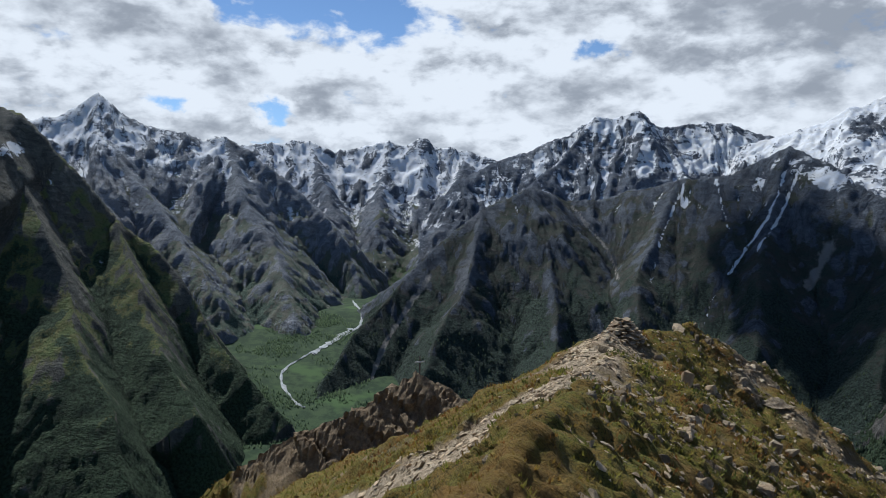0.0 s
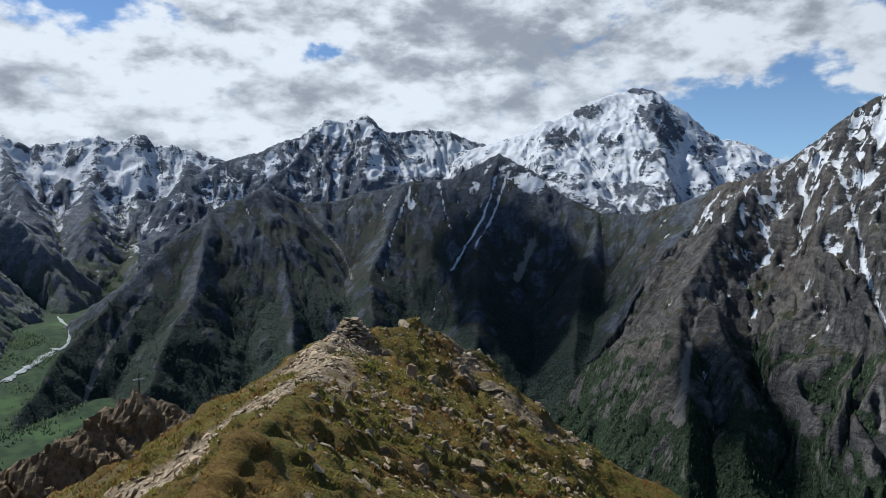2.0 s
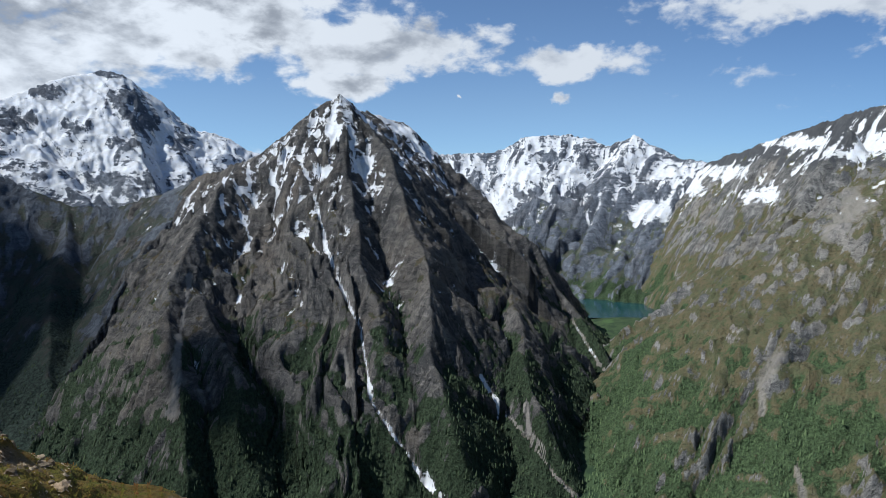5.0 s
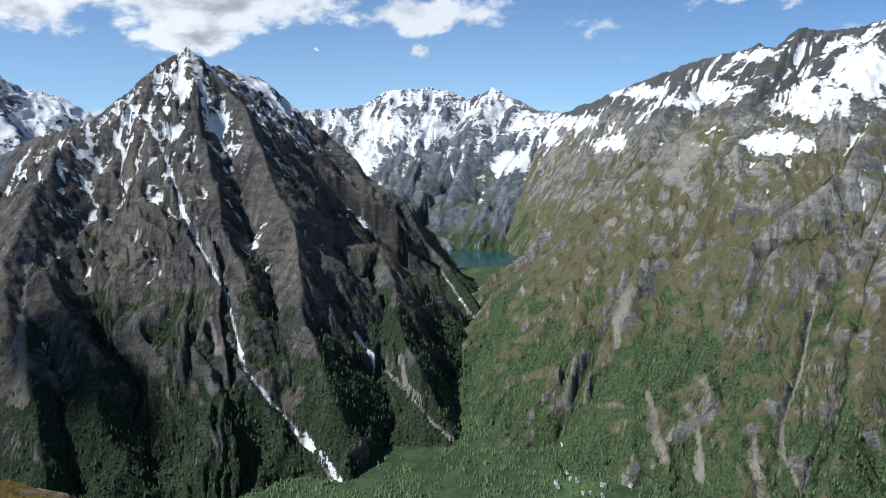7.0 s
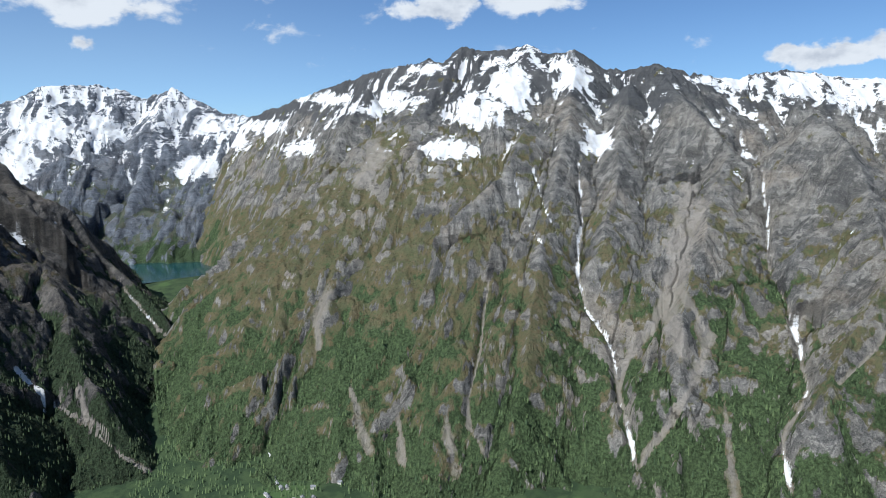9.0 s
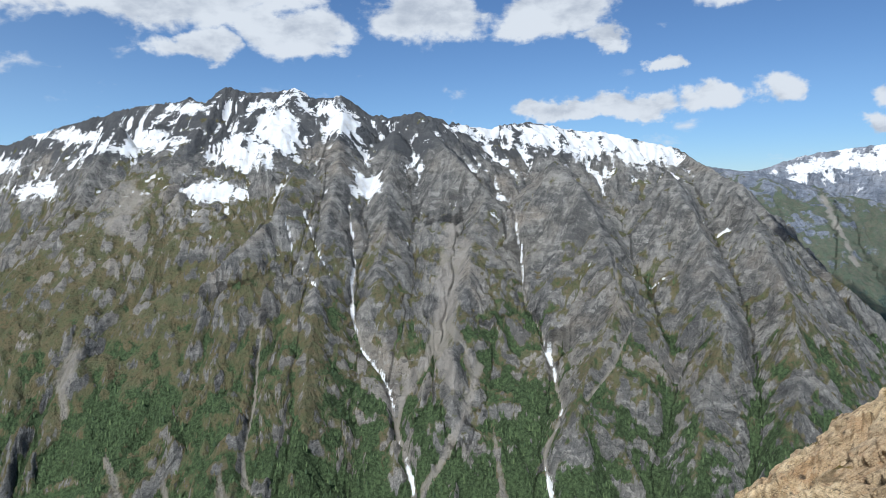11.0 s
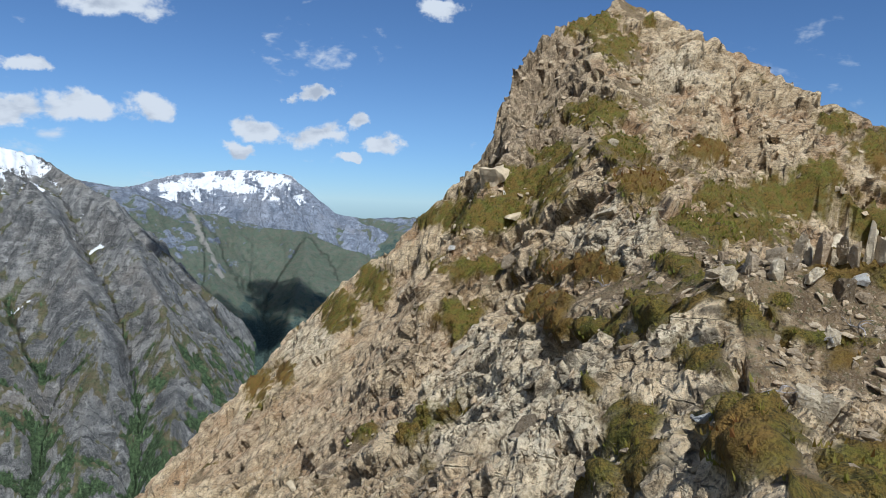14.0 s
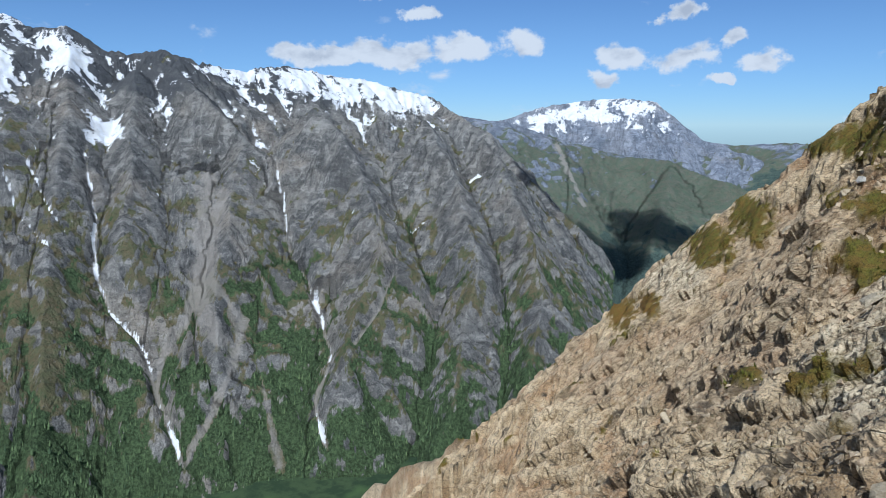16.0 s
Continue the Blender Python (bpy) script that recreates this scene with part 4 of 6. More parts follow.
def blocks(x, y, z, seed):
    """Broken rock: for each point a random value of its block, one of a neighbour, and the gap to the joint between them."""
    ix, iy, iz = np.floor(x), np.floor(y), np.floor(z)
    f1, f2, who = np.full(x.shape, 9.0), np.full(x.shape, 9.0), np.zeros_like(x)
    for a in (-1, 0, 1):
        for b in (-1, 0, 1):
            for c in (-1, 0, 1):
                h = mix3(ix + a, iy + b, iz + c, seed).astype(np.int64)
                jx, jy, jz = (h & 31) / 31.0, ((h >> 5) & 31) / 31.0, ((h >> 10) & 31) / 31.0
                d = np.sqrt((ix + a + jx - x) ** 2 + (iy + b + jy - y) ** 2 + (iz + c + jz - z) ** 2)
                m = d < f1
                f2 = np.where(m, f1, np.minimum(f2, d))
                who = np.where(m, ((h * 7919) & 1023) / 1023.0, who)
                f1 = np.where(m, d, f1)
    return who, f2 - f1


def ground_material():
    mat, N = base("alpine_ground")
    co = N.add("ShaderNodeTexCoord").outputs["Object"]
    at = N.add("ShaderNodeAttribute", attribute_name="cover")
    shrub, path, rocky = N.add("ShaderNodeSeparateColor", {0: at.outputs["Color"]}).outputs
    valley = at.outputs["Alpha"]
    block = N.add("ShaderNodeAttribute", attribute_name="block")
    tone, joint, tone2 = N.add("ShaderNodeSeparateColor", {0: block.outputs["Color"]}).outputs
    n1 = N.noise(co, 0.35, 4.0, 0.6)
    n2 = N.noise(co, 2.6, 5.0, 0.65)
    n3 = N.noise(co, 12.0, 4.0, 0.7)
    n4 = N.noise(co, 45.0, 2.0, 0.6)
    tilt = N.add("ShaderNodeMapping", {"Vector": co, "Rotation": (0.15, -0.62, 0.2), "Scale": (0.8, 0.8, 5.0)}).outputs[0]
    beds = N.noise(tilt, 1.6, 6.0, 0.68, 0.8)
    stone = N.mix(N.span(N.math("ADD", N.math("MULTIPLY", tone, 0.6), N.math("MULTIPLY", beds, 0.55)), 0.32, 0.86), rgb(0.37, 0.26, 0.145), rgb(0.76, 0.60, 0.40))
    stone = N.mix(N.math("MULTIPLY", N.span(n1, 0.48, 0.62), 0.7), stone, rgb(0.42, 0.26, 0.145))
    stone = N.mix(N.math("MULTIPLY", N.span(n3, 0.52, 0.70), N.span(n1, 0.62, 0.40)), stone, rgb(0.74, 0.63, 0.46))
    stone = N.mix(N.math("MULTIPLY", N.span(n3, 0.46, 0.32), 0.7), stone, rgb(0.12, 0.10, 0.085))
    stone = N.mix(N.math("MULTIPLY", N.span(tone2, 0.55, 0.95), 0.45), stone, rgb(0.15, 0.115, 0.075))
    stone = N.mix(N.math("MULTIPLY", N.span(tone2, 0.35, 0.05), 0.4), stone, rgb(0.66, 0.56, 0.41))
    stone = N.mix(N.math("MULTIPLY", N.span(n4, 0.56, 0.66), 0.55), stone, rgb(0.11, 0.095, 0.075))
    stone = N.mix(N.math("MULTIPLY", N.span(joint, 0.5, 0.95), 0.7), stone, rgb(0.09, 0.075, 0.06))
    split = N.add("ShaderNodeTexVoronoi", {"Vector": N.vec("ADD", tilt, N.vec("MULTIPLY", N.add("ShaderNodeTexNoise", {"Vector": co, "Scale": 1.7, "Detail": 4.0}).outputs[1], (0.5, 0.5, 0.9))), "Scale": 0.9}, feature="DISTANCE_TO_EDGE").outputs[0]
    cleft = N.math("MULTIPLY", N.span(split, 0.045, 0.0), N.span(n2, 0.40, 0.55))
    stone = N.mix(N.math("MULTIPLY", cleft, 0.8), stone, rgb(0.075, 0.062, 0.05))
    earth = N.mix(N.span(n2, 0.35, 0.65), rgb(0.16, 0.105, 0.055), rgb(0.31, 0.215, 0.115))
    earth = N.mix(N.span(n3, 0.50, 0.66), earth, rgb(0.125, 0.112, 0.05))
    earth = N.mix(N.math("MULTIPLY", N.span(n4, 0.54, 0.64), 0.7), earth, rgb(0.34, 0.26, 0.17))
    earth = N.mix(N.math("MULTIPLY", N.span(n3, 0.45, 0.34), 0.8), earth, rgb(0.06, 0.046, 0.03))
    cells = N.add("ShaderNodeTexVoronoi", {"Vector": co, "Scale": 9.0, "Randomness": 1.0}, feature="F1")
    bits = N.add("ShaderNodeSeparateColor", {0: cells.outputs["Color"]}).outputs[0]
    gravel = N.mix(bits, rgb(0.19, 0.14, 0.085), rgb(0.46, 0.36, 0.24))
    gravel = N.mix(N.span(n2, 0.38, 0.62), gravel, rgb(0.29, 0.22, 0.14))

    def edge(v, n, amount, soft):
        return N.span(N.math("ADD", v, N.math("MULTIPLY", N.math("SUBTRACT", n, 0.5), amount)), 0.5 - soft, 0.5 + soft)

    # pale speckled slabs, reddish-brown beds and grey-brown cliff on the south hill
    kind = N.add("ShaderNodeAttribute", attribute_name="rock_kind")
    pale, brown, rusty = N.add("ShaderNodeSeparateColor", {0: kind.outputs["Color"]}).outputs
    across = N.vec("DOT_PRODUCT", co, (0.66, 0.18, 0.73))
    along = N.vec("DOT_PRODUCT", co, (-0.74, 0.0, 0.67))
    over = N.vec("DOT_PRODUCT", co, (-0.12, 0.98, -0.13))
    slant = N.add("ShaderNodeCombineXYZ", {0: along, 1: over, 2: N.math("MULTIPLY", across, 4.5)}).outputs[0]
    leafy = N.noise(slant, 1.5, 7.0, 0.68, 0.6)
    fleck = N.noise(co, 11.0, 5.0, 0.72)
    light = N.mix(N.span(leafy, 0.36, 0.56), rgb(0.34, 0.26, 0.17), rgb(0.80, 0.70, 0.53))
    light = N.mix(N.math("MULTIPLY", N.span(fleck, 0.49, 0.43), 0.8), light, rgb(0.20, 0.155, 0.105))
    stone = N.mix(N.math("MULTIPLY", pale, 0.75), stone, light)
    warm = N.mix(N.span(leafy, 0.38, 0.60), rgb(0.20, 0.14, 0.09), rgb(0.56, 0.435, 0.30))
    warm = N.mix(N.math("MULTIPLY", N.span(n2, 0.55, 0.68), 0.6), warm, rgb(0.40, 0.19, 0.09))
    stone = N.mix(N.math("MULTIPLY", brown, 0.6), stone, warm)
    upright = N.noise(N.vec("MULTIPLY", co, (1.0, 1.0, 0.18)), 3.2, 6.0, 0.7, 0.3)
    wall = N.mix(N.span(upright, 0.38, 0.62), rgb(0.12, 0.088, 0.058), rgb(0.44, 0.34, 0.23))
    stone = N.mix(N.math("MULTIPLY", kind.outputs["Alpha"], 0.85), stone, wall)
    stone = N.mix(N.math("MULTIPLY", N.span(joint, 0.5, 0.95), 0.75), stone, rgb(0.06, 0.05, 0.04))
    stone = N.mix(N.math("MULTIPLY", N.span(leafy, 0.40, 0.33), 0.75), stone, rgb(0.06, 0.047, 0.034))
    stone = N.mix(N.math("MULTIPLY", N.span(fleck, 0.44, 0.38), 0.6), stone, rgb(0.09, 0.07, 0.05))
    stone = N.mix(N.math("MULTIPLY", N.span(fleck, 0.56, 0.64), 0.5), stone, rgb(0.78, 0.67, 0.49))

    # darker, browner schist on the north crest and its knoll
    stone = N.mix(N.math("MULTIPLY", block.outputs["Alpha"], 0.88), stone, N.mix(N.span(n2, 0.35, 0.65), rgb(0.115, 0.085, 0.055), rgb(0.27, 0.20, 0.13)))
    stone = N.mix(1.0, stone, rgb(1.02, 0.98, 0.88), "MULTIPLY")
    col = N.mix(edge(rocky, n2, 1.2, 0.12), earth, stone)
    col = N.mix(edge(path, n2, 1.1, 0.2), col, gravel)
    heath = N.mix(N.span(n2, 0.35, 0.62), rgb(0.165, 0.15, 0.026), rgb(0.21, 0.13, 0.030))
    heath = N.mix(N.math("MULTIPLY", N.span(n4, 0.47, 0.58), 0.55), heath, rgb(0.055, 0.050, 0.016))
    heath = N.mix(N.math("MULTIPLY", N.span(n3, 0.46, 0.36), 0.75), heath, rgb(0.035, 0.032, 0.012))
    heath = N.mix(N.math("MULTIPLY", rusty, 0.55), heath, rgb(0.20, 0.105, 0.028))
    col = N.mix(edge(shrub, n2, 0.8, 0.14), col, heath)
    far1 = N.noise(co, 0.03, 5.0, 0.65)
    far2 = N.noise(co, 0.006, 3.0, 0.6)
    mead = N.mix(N.span(far1, 0.4, 0.6), rgb(0.028, 0.046, 0.022), rgb(0.050, 0.074, 0.032))
    mead = N.mix(N.span(far2, 0.56, 0.66), mead, rgb(0.062, 0.10, 0.036))
    col = N.mix(valley, col, mead)
    h = N.math("ADD", N.math("ADD", N.math("MULTIPLY", beds, 0.03), N.math("MULTIPLY", N.math("ADD", N.math("MULTIPLY", leafy, 0.22), N.math("MULTIPLY", fleck, 0.07)), N.math("SUBTRACT", 1.0, path))), N.math("ADD", N.math("MULTIPLY", n3, 0.060), N.math("MULTIPLY", n4, 0.018)))
    h = N.math("ADD", h, N.math("MULTIPLY", cells.outputs[0], N.math("MULTIPLY", path, 0.06)))
    h = N.math("SUBTRACT", h, N.math("MULTIPLY", N.math("MULTIPLY", cleft, N.math("MULTIPLY", N.span(shrub, 0.5, 0.35), N.span(rocky, 0.3, 0.5))), 0.03))
    bump = N.add("ShaderNodeBump", {"Strength": 1.0, "Distance": 1.0, "Height": h})
    finish(N, col, 0.93, bump.outputs[0], 0.15)
    return mat


az_near = np.concatenate([np.arange(-150, -34, 3.0), np.arange(-34, -24, 1.0), np.arange(-24, 37, 0.20), np.arange(37, 128, 0.9), np.arange(128, 208, 0.22), np.arange(208, 211, 1.0)])
r_near = np.concatenate([np.array([0.02, 0.4, 0.9, 1.5, 2.1]), np.exp(np.arange(math.log(2.6), math.log(8), 0.009)), np.exp(np.arange(math.log(8.02), math.log(62), 0.0052)), np.exp(np.arange(math.log(62.3), math.log(75), 0.009)), np.exp(np.arange(math.log(75.5), math.log(900), 0.04)), np.exp(np.arange(math.log(920), math.log(4950), 0.02)), [4990.0]])
AA, RR = np.meshgrid(np.radians(az_near), r_near, indexing="ij")
GX, GY = RR * np.sin(AA), RR * np.cos(AA)
GZ = ground_height(GX, GY)
near = step(RR, 95, 60)
gs = grid_slope(GX, GY, GZ)
soft_z = blur(GZ, 9)
GZ = GZ + (soft_z - GZ) * step(GY, -3.5, -5) * step(RR, 26, 18)
n_a = fbm(GX / 5, GY / 5, 4, 351)
n_b = fbm(GX / 2.2, GY / 2.2, 3, 352)
north = step(GY, -4, 6)
# bedrock shows where the hill is steep, most of all on its south-east face
rocky = np.clip(0.40 + (gs - 0.62) * 1.1 + (0.45 + 0.3 * (1 - north)) * n_a + 0.3 * n_b + 0.30 * (1 - north) - 0.42 * north, 0, 1)
knob = np.exp(-(((GX + 3) / 9) ** 2 + ((GY - 46.5) / 4.0) ** 2) ** 2)
rocky = np.clip(rocky + 0.9 * knob, 0, 1)
n_b = n_b * (1 - 0.5 * knob)
heather = np.clip(0.47 + 0.85 * np.where(GY > 0, fbm(GX / 4.2, GY / 4.2, 3, 381), 0.55 * fbm(GX / 2.2, GY / 2.2, 2, 382) + 0.6 * fbm(GX / 0.8, GY / 0.8, 3, 383) - 0.04) + 0.25 * n_b - (rocky - 0.5) * 0.6 + 0.17 * north - 1.0 * knob, 0, 1)
n_c = fbm(GX / 0.7, GY / 0.7, 3, 353)
# stony brown earth on the gentle side of the south ridge
bare_soil = step(GX + 0.12 * GY, -2.5, -3.1) * step(GY, -4, -5) * step(GY, -15, -12)
rocky = np.clip(rocky - 0.75 * bare_soil * (0.8 + 0.6 * n_c), 0, 1)
heather = np.clip(heather - 0.12 * bare_soil, 0, 1)
MATS = [(0.9, 6.6, 1.5, 2.2), (2.6, 9.5, 1.5, 2.4), (4.6, 13.0, 1.8, 3.0), (5.6, 17.5, 1.6, 2.2), (8.5, 24.0, 1.8, 2.4), (-1.0, 13.0, 1.2, 1.2), (-4.0, 19.0, 1.4, 1.6), (7.5, 15.5, 2.0, 2.5), (11.0, 21.0, 2.4, 2.6)]
for mx, my, rx, ry in MATS:
    f = 1 - np.hypot((GX - mx) / rx, (GY - my) / ry)
    patchy = np.where(GY > 0, n_b, 0.5 * n_b + 0.6 * n_c)
    heather = np.maximum(heather, np.clip(0.46 + 0.55 * f + 0.5 * patchy, 0, 1) * (f > -0.6))
    rocky = np.where(f > 0, rocky * 0.6, rocky)
# the south hill: mats of heath, rusty ones among them, pale slabs and brown cliffs, by azimuth and elevation from the ridge, with half-widths
SA = np.degrees(np.arctan2(GX - 0.43, GY + 0.88)) % 360
SE = np.degrees(np.arctan2(GZ, np.hypot(GX - 0.43, GY + 0.88)))
south = step(GY, -3.0, -4.5) * (RR < 95)
HEATH_UPPER = [(179.6, 14.4, 2.4, 1.0), (181.8, 12.6, 1.7, 1.2), (180.6, 7.6, 3.2, 1.3), (177.2, 4.3, 2.2, 1.0), (182.7, 5.0, 2.0, 1.0), (189.4, 4.9, 2.4, 1.0), (175.7, 1.7, 3.2, 2.0), (172.2, -0.9, 4.6, 1.6), (167.7, -1.4, 2.2, 1.0), (170.9, -5.3, 3.7, 1.1), (170.0, -9.5, 1.9, 2.0), (162.5, -6.8, 1.5, 1.7), (159.7, -9.3, 1.7, 1.7), (153.2, -15.1, 1.1, 1.4), (155.4, -14.3, 0.8, 1.2), (184.7, 2.2, 2.9, 1.2), (189.6, 1.1, 2.2, 1.1), (194.2, 1.0, 5.4, 1.8), (191.0, -1.3, 4.6, 1.3), (196.9, 3.2, 2.2, 1.1)]
HEATH_LOWER = [(201.3, -0.3, 3.7, 1.3), (200.1, 4.8, 1.7, 1.3), (197.5, 6.7, 1.2, 0.8), (203.3, 2.0, 2.9, 1.4), (179.9, -5.2, 3.7, 1.2), (177.6, -8.6, 1.8, 2.2), (181.5, -10.0, 2.4, 1.2), (186.1, -8.4, 1.8, 1.3), (181.4, -14.7, 1.1, 1.4), (187.6, -4.3, 2.0, 0.9), (185.1, -18.3, 3.0, 3.7), (182.9, -21.8, 2.0, 2.0), (190.2, -11.5, 2.3, 1.7), (193.7, -17.6, 4.6, 3.0), (199.2, -4.0, 2.9, 0.8), (197.6, -8.9, 2.9, 0.7), (203.1, -18.4, 5.4, 3.0), (199.2, -10.4, 1.5, 1.0), (195.4, -6.5, 1.8, 0.7), (205.3, -8.8, 1.5, 1.5)]
RUSTY = [(179.9, -5.2, 3.9, 1.4), (177.6, -8.6, 2.0, 2.3), (184.7, 2.2, 2.9, 1.2), (199.2, -4.0, 2.9, 0.8), (199.2, -10.4, 1.6, 1.1), (189.4, 4.8, 2.4, 1.1), (193.8, -18.2, 2.9, 2.2), (155.3, -14.3, 0.9, 1.3), (153.2, -15.1, 1.2, 1.5), (201.1, 3.2, 3.4, 1.5), (204.4, -16.4, 4.4, 1.2)]
PALE = [(177.0, -17.6, 11.2, 8.3), (186.5, 10.9, 2.7, 1.6), (182.6, -3.0, 4.4, 2.9), (187.9, -10.5, 5.9, 2.4), (173.0, -12.2, 5.9, 2.4), (157.5, -12.2, 2.9, 2.9)]
BROWN = [(175.2, 8.4, 4.9, 6.3), (159.8, -18.1, 5.4, 6.8), (165.3, -11.4, 6.3, 3.4), (166.7, -7.7, 2.9, 2.4), (151.0, -19.6, 4.9, 2.9)]


def ovals(spots, lumpy):
    """1 in the middle of the nearest oval, 0 on its rim, less outside."""
    best = np.full(GX.shape, -9.0)
    for pa, pe, ra, re in spots:
        best = np.maximum(best, 1 - np.hypot((SA - pa) / ra, (SE - pe) / re))
    return best + lumpy


heather = heather - 0.30 * south
mat_f = ovals(HEATH_UPPER + HEATH_LOWER, 0.22 * n_b + 0.55 * n_c + 0.35 * fbm(GX / 0.3, GY / 0.3, 2, 354) - 0.06)
heather = np.where(south > 0, np.maximum(heather, np.clip(0.50 + 0.45 * mat_f, 0, 1) * (mat_f > -0.7)), heather)
rocky = np.where((south > 0) & (mat_f > 0), rocky * 0.6, rocky)
rust_f = np.clip(ovals(RUSTY, 0.3 * n_c) * 2.5, 0, 1) * south
rust_f = np.where(GY > 0, np.clip(1.3 * np.exp(-((GX - 0.8) / 1.5) ** 2 - ((GY - 6.0) / 1.8) ** 2) + 1.6 * fbm(GX / 2.6, GY / 2.6, 3, 355) - 0.15, 0, 1) * near, rust_f)
pale_f = np.clip(ovals(PALE, 0.5 * n_b) * 1.6 + 0.2, 0, 1) * south
brown_f = np.clip(ovals(BROWN, 0.5 * n_b) * 1.6 + 0.2, 0, 1) * south
cliff_f = np.clip(3.0 * ovals(BROWN[:1], 0.1 * n_b) + 0.6, 0, 1) * south
rocky = np.clip(rocky + 0.5 * np.maximum(np.maximum(pale_f, cliff_f), 0.8 * brown_f) * (mat_f < 0), 0, 1)
PATH = [(-3.2, 18.0), (-1.6, 16.4), (-0.1, 14.6), (1.0, 15.2), (1.8, 15.5), (2.5, 15.9), (3.4, 17.0), (5.0, 21.7), (6.2, 25.0), (7.2, 28.0)]
trod = np.full(GX.shape, 1e9)
for p, q in zip(PATH[:-1], PATH[1:]):
    dx, dy = q[0] - p[0], q[1] - p[1]
    t = np.clip(((GX - p[0]) * dx + (GY - p[1]) * dy) / (dx * dx + dy * dy), 0, 1)
    trod = np.minimum(trod, np.hypot(GX - p[0] - t * dx, GY - p[1] - t * dy))
trod = np.clip(0.95 - 0.50 * trod + 0.75 * n_b, 0, 1) * (trod < 3)
heather = heather * (1 - 0.95 * trod)
rocky = np.where(GY > 0, rocky * (1 - 0.8 * trod), rocky)
# break the bedrock into tilted blocks of three sizes
use = (RR < 95) & (RR > 2.0)
bx, by, bz = GX[use], GY[use], GZ[use]
warp = 0.25 * fbm(bx / 1.5, by / 1.5, 2, 401)
u, v, w = bx * 0.82 - bz * 0.57 + warp, by + warp, bx * 0.57 + bz * 0.82
t1, g1 = blocks(u / 2.2, v / 1.6, w / 0.6, 411)
t2, g2 = blocks(u / 0.80, v / 0.62, w / 0.24, 412)
t3, g3 = blocks(u / 0.32, v / 0.26, w / 0.11, 413)
# upright columns on the cliff
cf = cliff_f[use]
t1c, g1c = blocks(bx / 0.9, by / 0.9, bz / 3.2, 414)
t2c, g2c = blocks(bx / 0.38, by / 0.38, bz / 1.3, 415)
t1, g1, t2, g2 = t1 + (t1c - t1) * (cf > 0.5), g1 + (g1c - g1) * (cf > 0.5), t2 + (t2c - t2) * (cf > 0.5), g2 + (g2c - g2) * (cf > 0.5)
rb = np.hypot(bx, by)
close = (rb < 22) & (by < 0)
t4, g4 = np.full(rb.shape, 0.5), np.full(rb.shape, 1.0)
t4[close], g4[close] = blocks(u[close] / 0.15, v[close] / 0.17, w[close] / 0.055, 416)
big1 = 1 - 0.6 * step(rb, 15, 7) * (by < 0)
far_off = step(np.hypot(bx, by), 24, 44) * (by > 0)
push = (0.60 + 0.35 * far_off) * big1 * (t1 - 0.5) - 0.20 * big1 * np.exp(-g1 / 0.06) + step(rb, 20, 9) * (0.10 * (t4 - 0.5) - 0.03 * np.exp(-g4 / 0.1)) + 0.26 * (t2 - 0.5) * (1 - 0.75 * far_off) - 0.09 * np.exp(-g2 / 0.09) + 0.15 * (t3 - 0.5) * step(np.hypot(bx, by), 46, 26)
P3 = np.stack([GX, GY, GZ], -1)
nrm = np.cross(np.gradient(P3, axis=0), np.gradient(P3, axis=1))
nrm /= np.linalg.norm(nrm, axis=-1, keepdims=True) + 1e-9
nrm *= np.sign(nrm[..., 2:3])
amount = np.zeros_like(GX)
amount[use] = push
hard = step(rocky + 0.25 * n_b, 0.35, 0.7) * near * (1 - 0.85 * south * step(mat_f, -0.15, 0.25))
amount = amount * (0.12 + 0.88 * hard) * np.clip(RR / 9, 0.15, 1) * np.where(GY > 0, 0.62, 1.0)
amount = amount + near * (0.07 * fbm(GX / 1.1, GY / 1.1, 3, 371) + np.clip(heather - 0.45, 0, 0.3) / 0.3 * (0.05 + 0.24 * np.abs(perlin(GX / 1.1, GY / 1.1, 390)) * (1 - trod) + 0.13 * np.abs(perlin(GX / 0.5, GY / 0.5, 391)) + 0.05 * perlin(GX / 0.22, GY / 0.22, 392)))
GX, GY, GZ = GX + nrm[..., 0] * amount, GY + nrm[..., 1] * amount, GZ + nrm[..., 2] * amount
tint, crack, tint2 = np.full(RR.shape, 0.5), np.zeros(RR.shape), np.full(RR.shape, 0.5)
tint[use], crack[use], tint2[use] = 0.6 * t2 + 0.4 * t1, np.maximum(np.maximum(np.exp(-g1 / 0.06), 0.8 * np.exp(-g2 / 0.06)), 0.75 * np.exp(-g4 / 0.08)), np.where(close, 0.5 * t3 + 0.5 * t4, t3)
ground = grid_mesh("ground", GX, GY, GZ, ground_material(), (heather, trod, rocky, step(RR, 110, 320)), False)
at = ground.data.attributes.new("block", "FLOAT_COLOR", "POINT")
at.data.foreach_set("color", np.stack([tint, crack * hard, tint2, np.clip(1.3 * knob + 0.75 * north, 0, 1)], -1).reshape(-1).astype(np.float32))
at = ground.data.attributes.new("rock_kind", "FLOAT_COLOR", "POINT")
at.data.foreach_set("color", np.stack([pale_f, brown_f, rust_f, cliff_f], -1).reshape(-1).astype(np.float32))
ground.data.polygons.foreach_set("use_smooth", (hard[:-1, :-1] < 0.5).ravel())
tagged(ground, "rocky alpine ridge with heather, falling to a green valley floor", "ground", kind="structure")


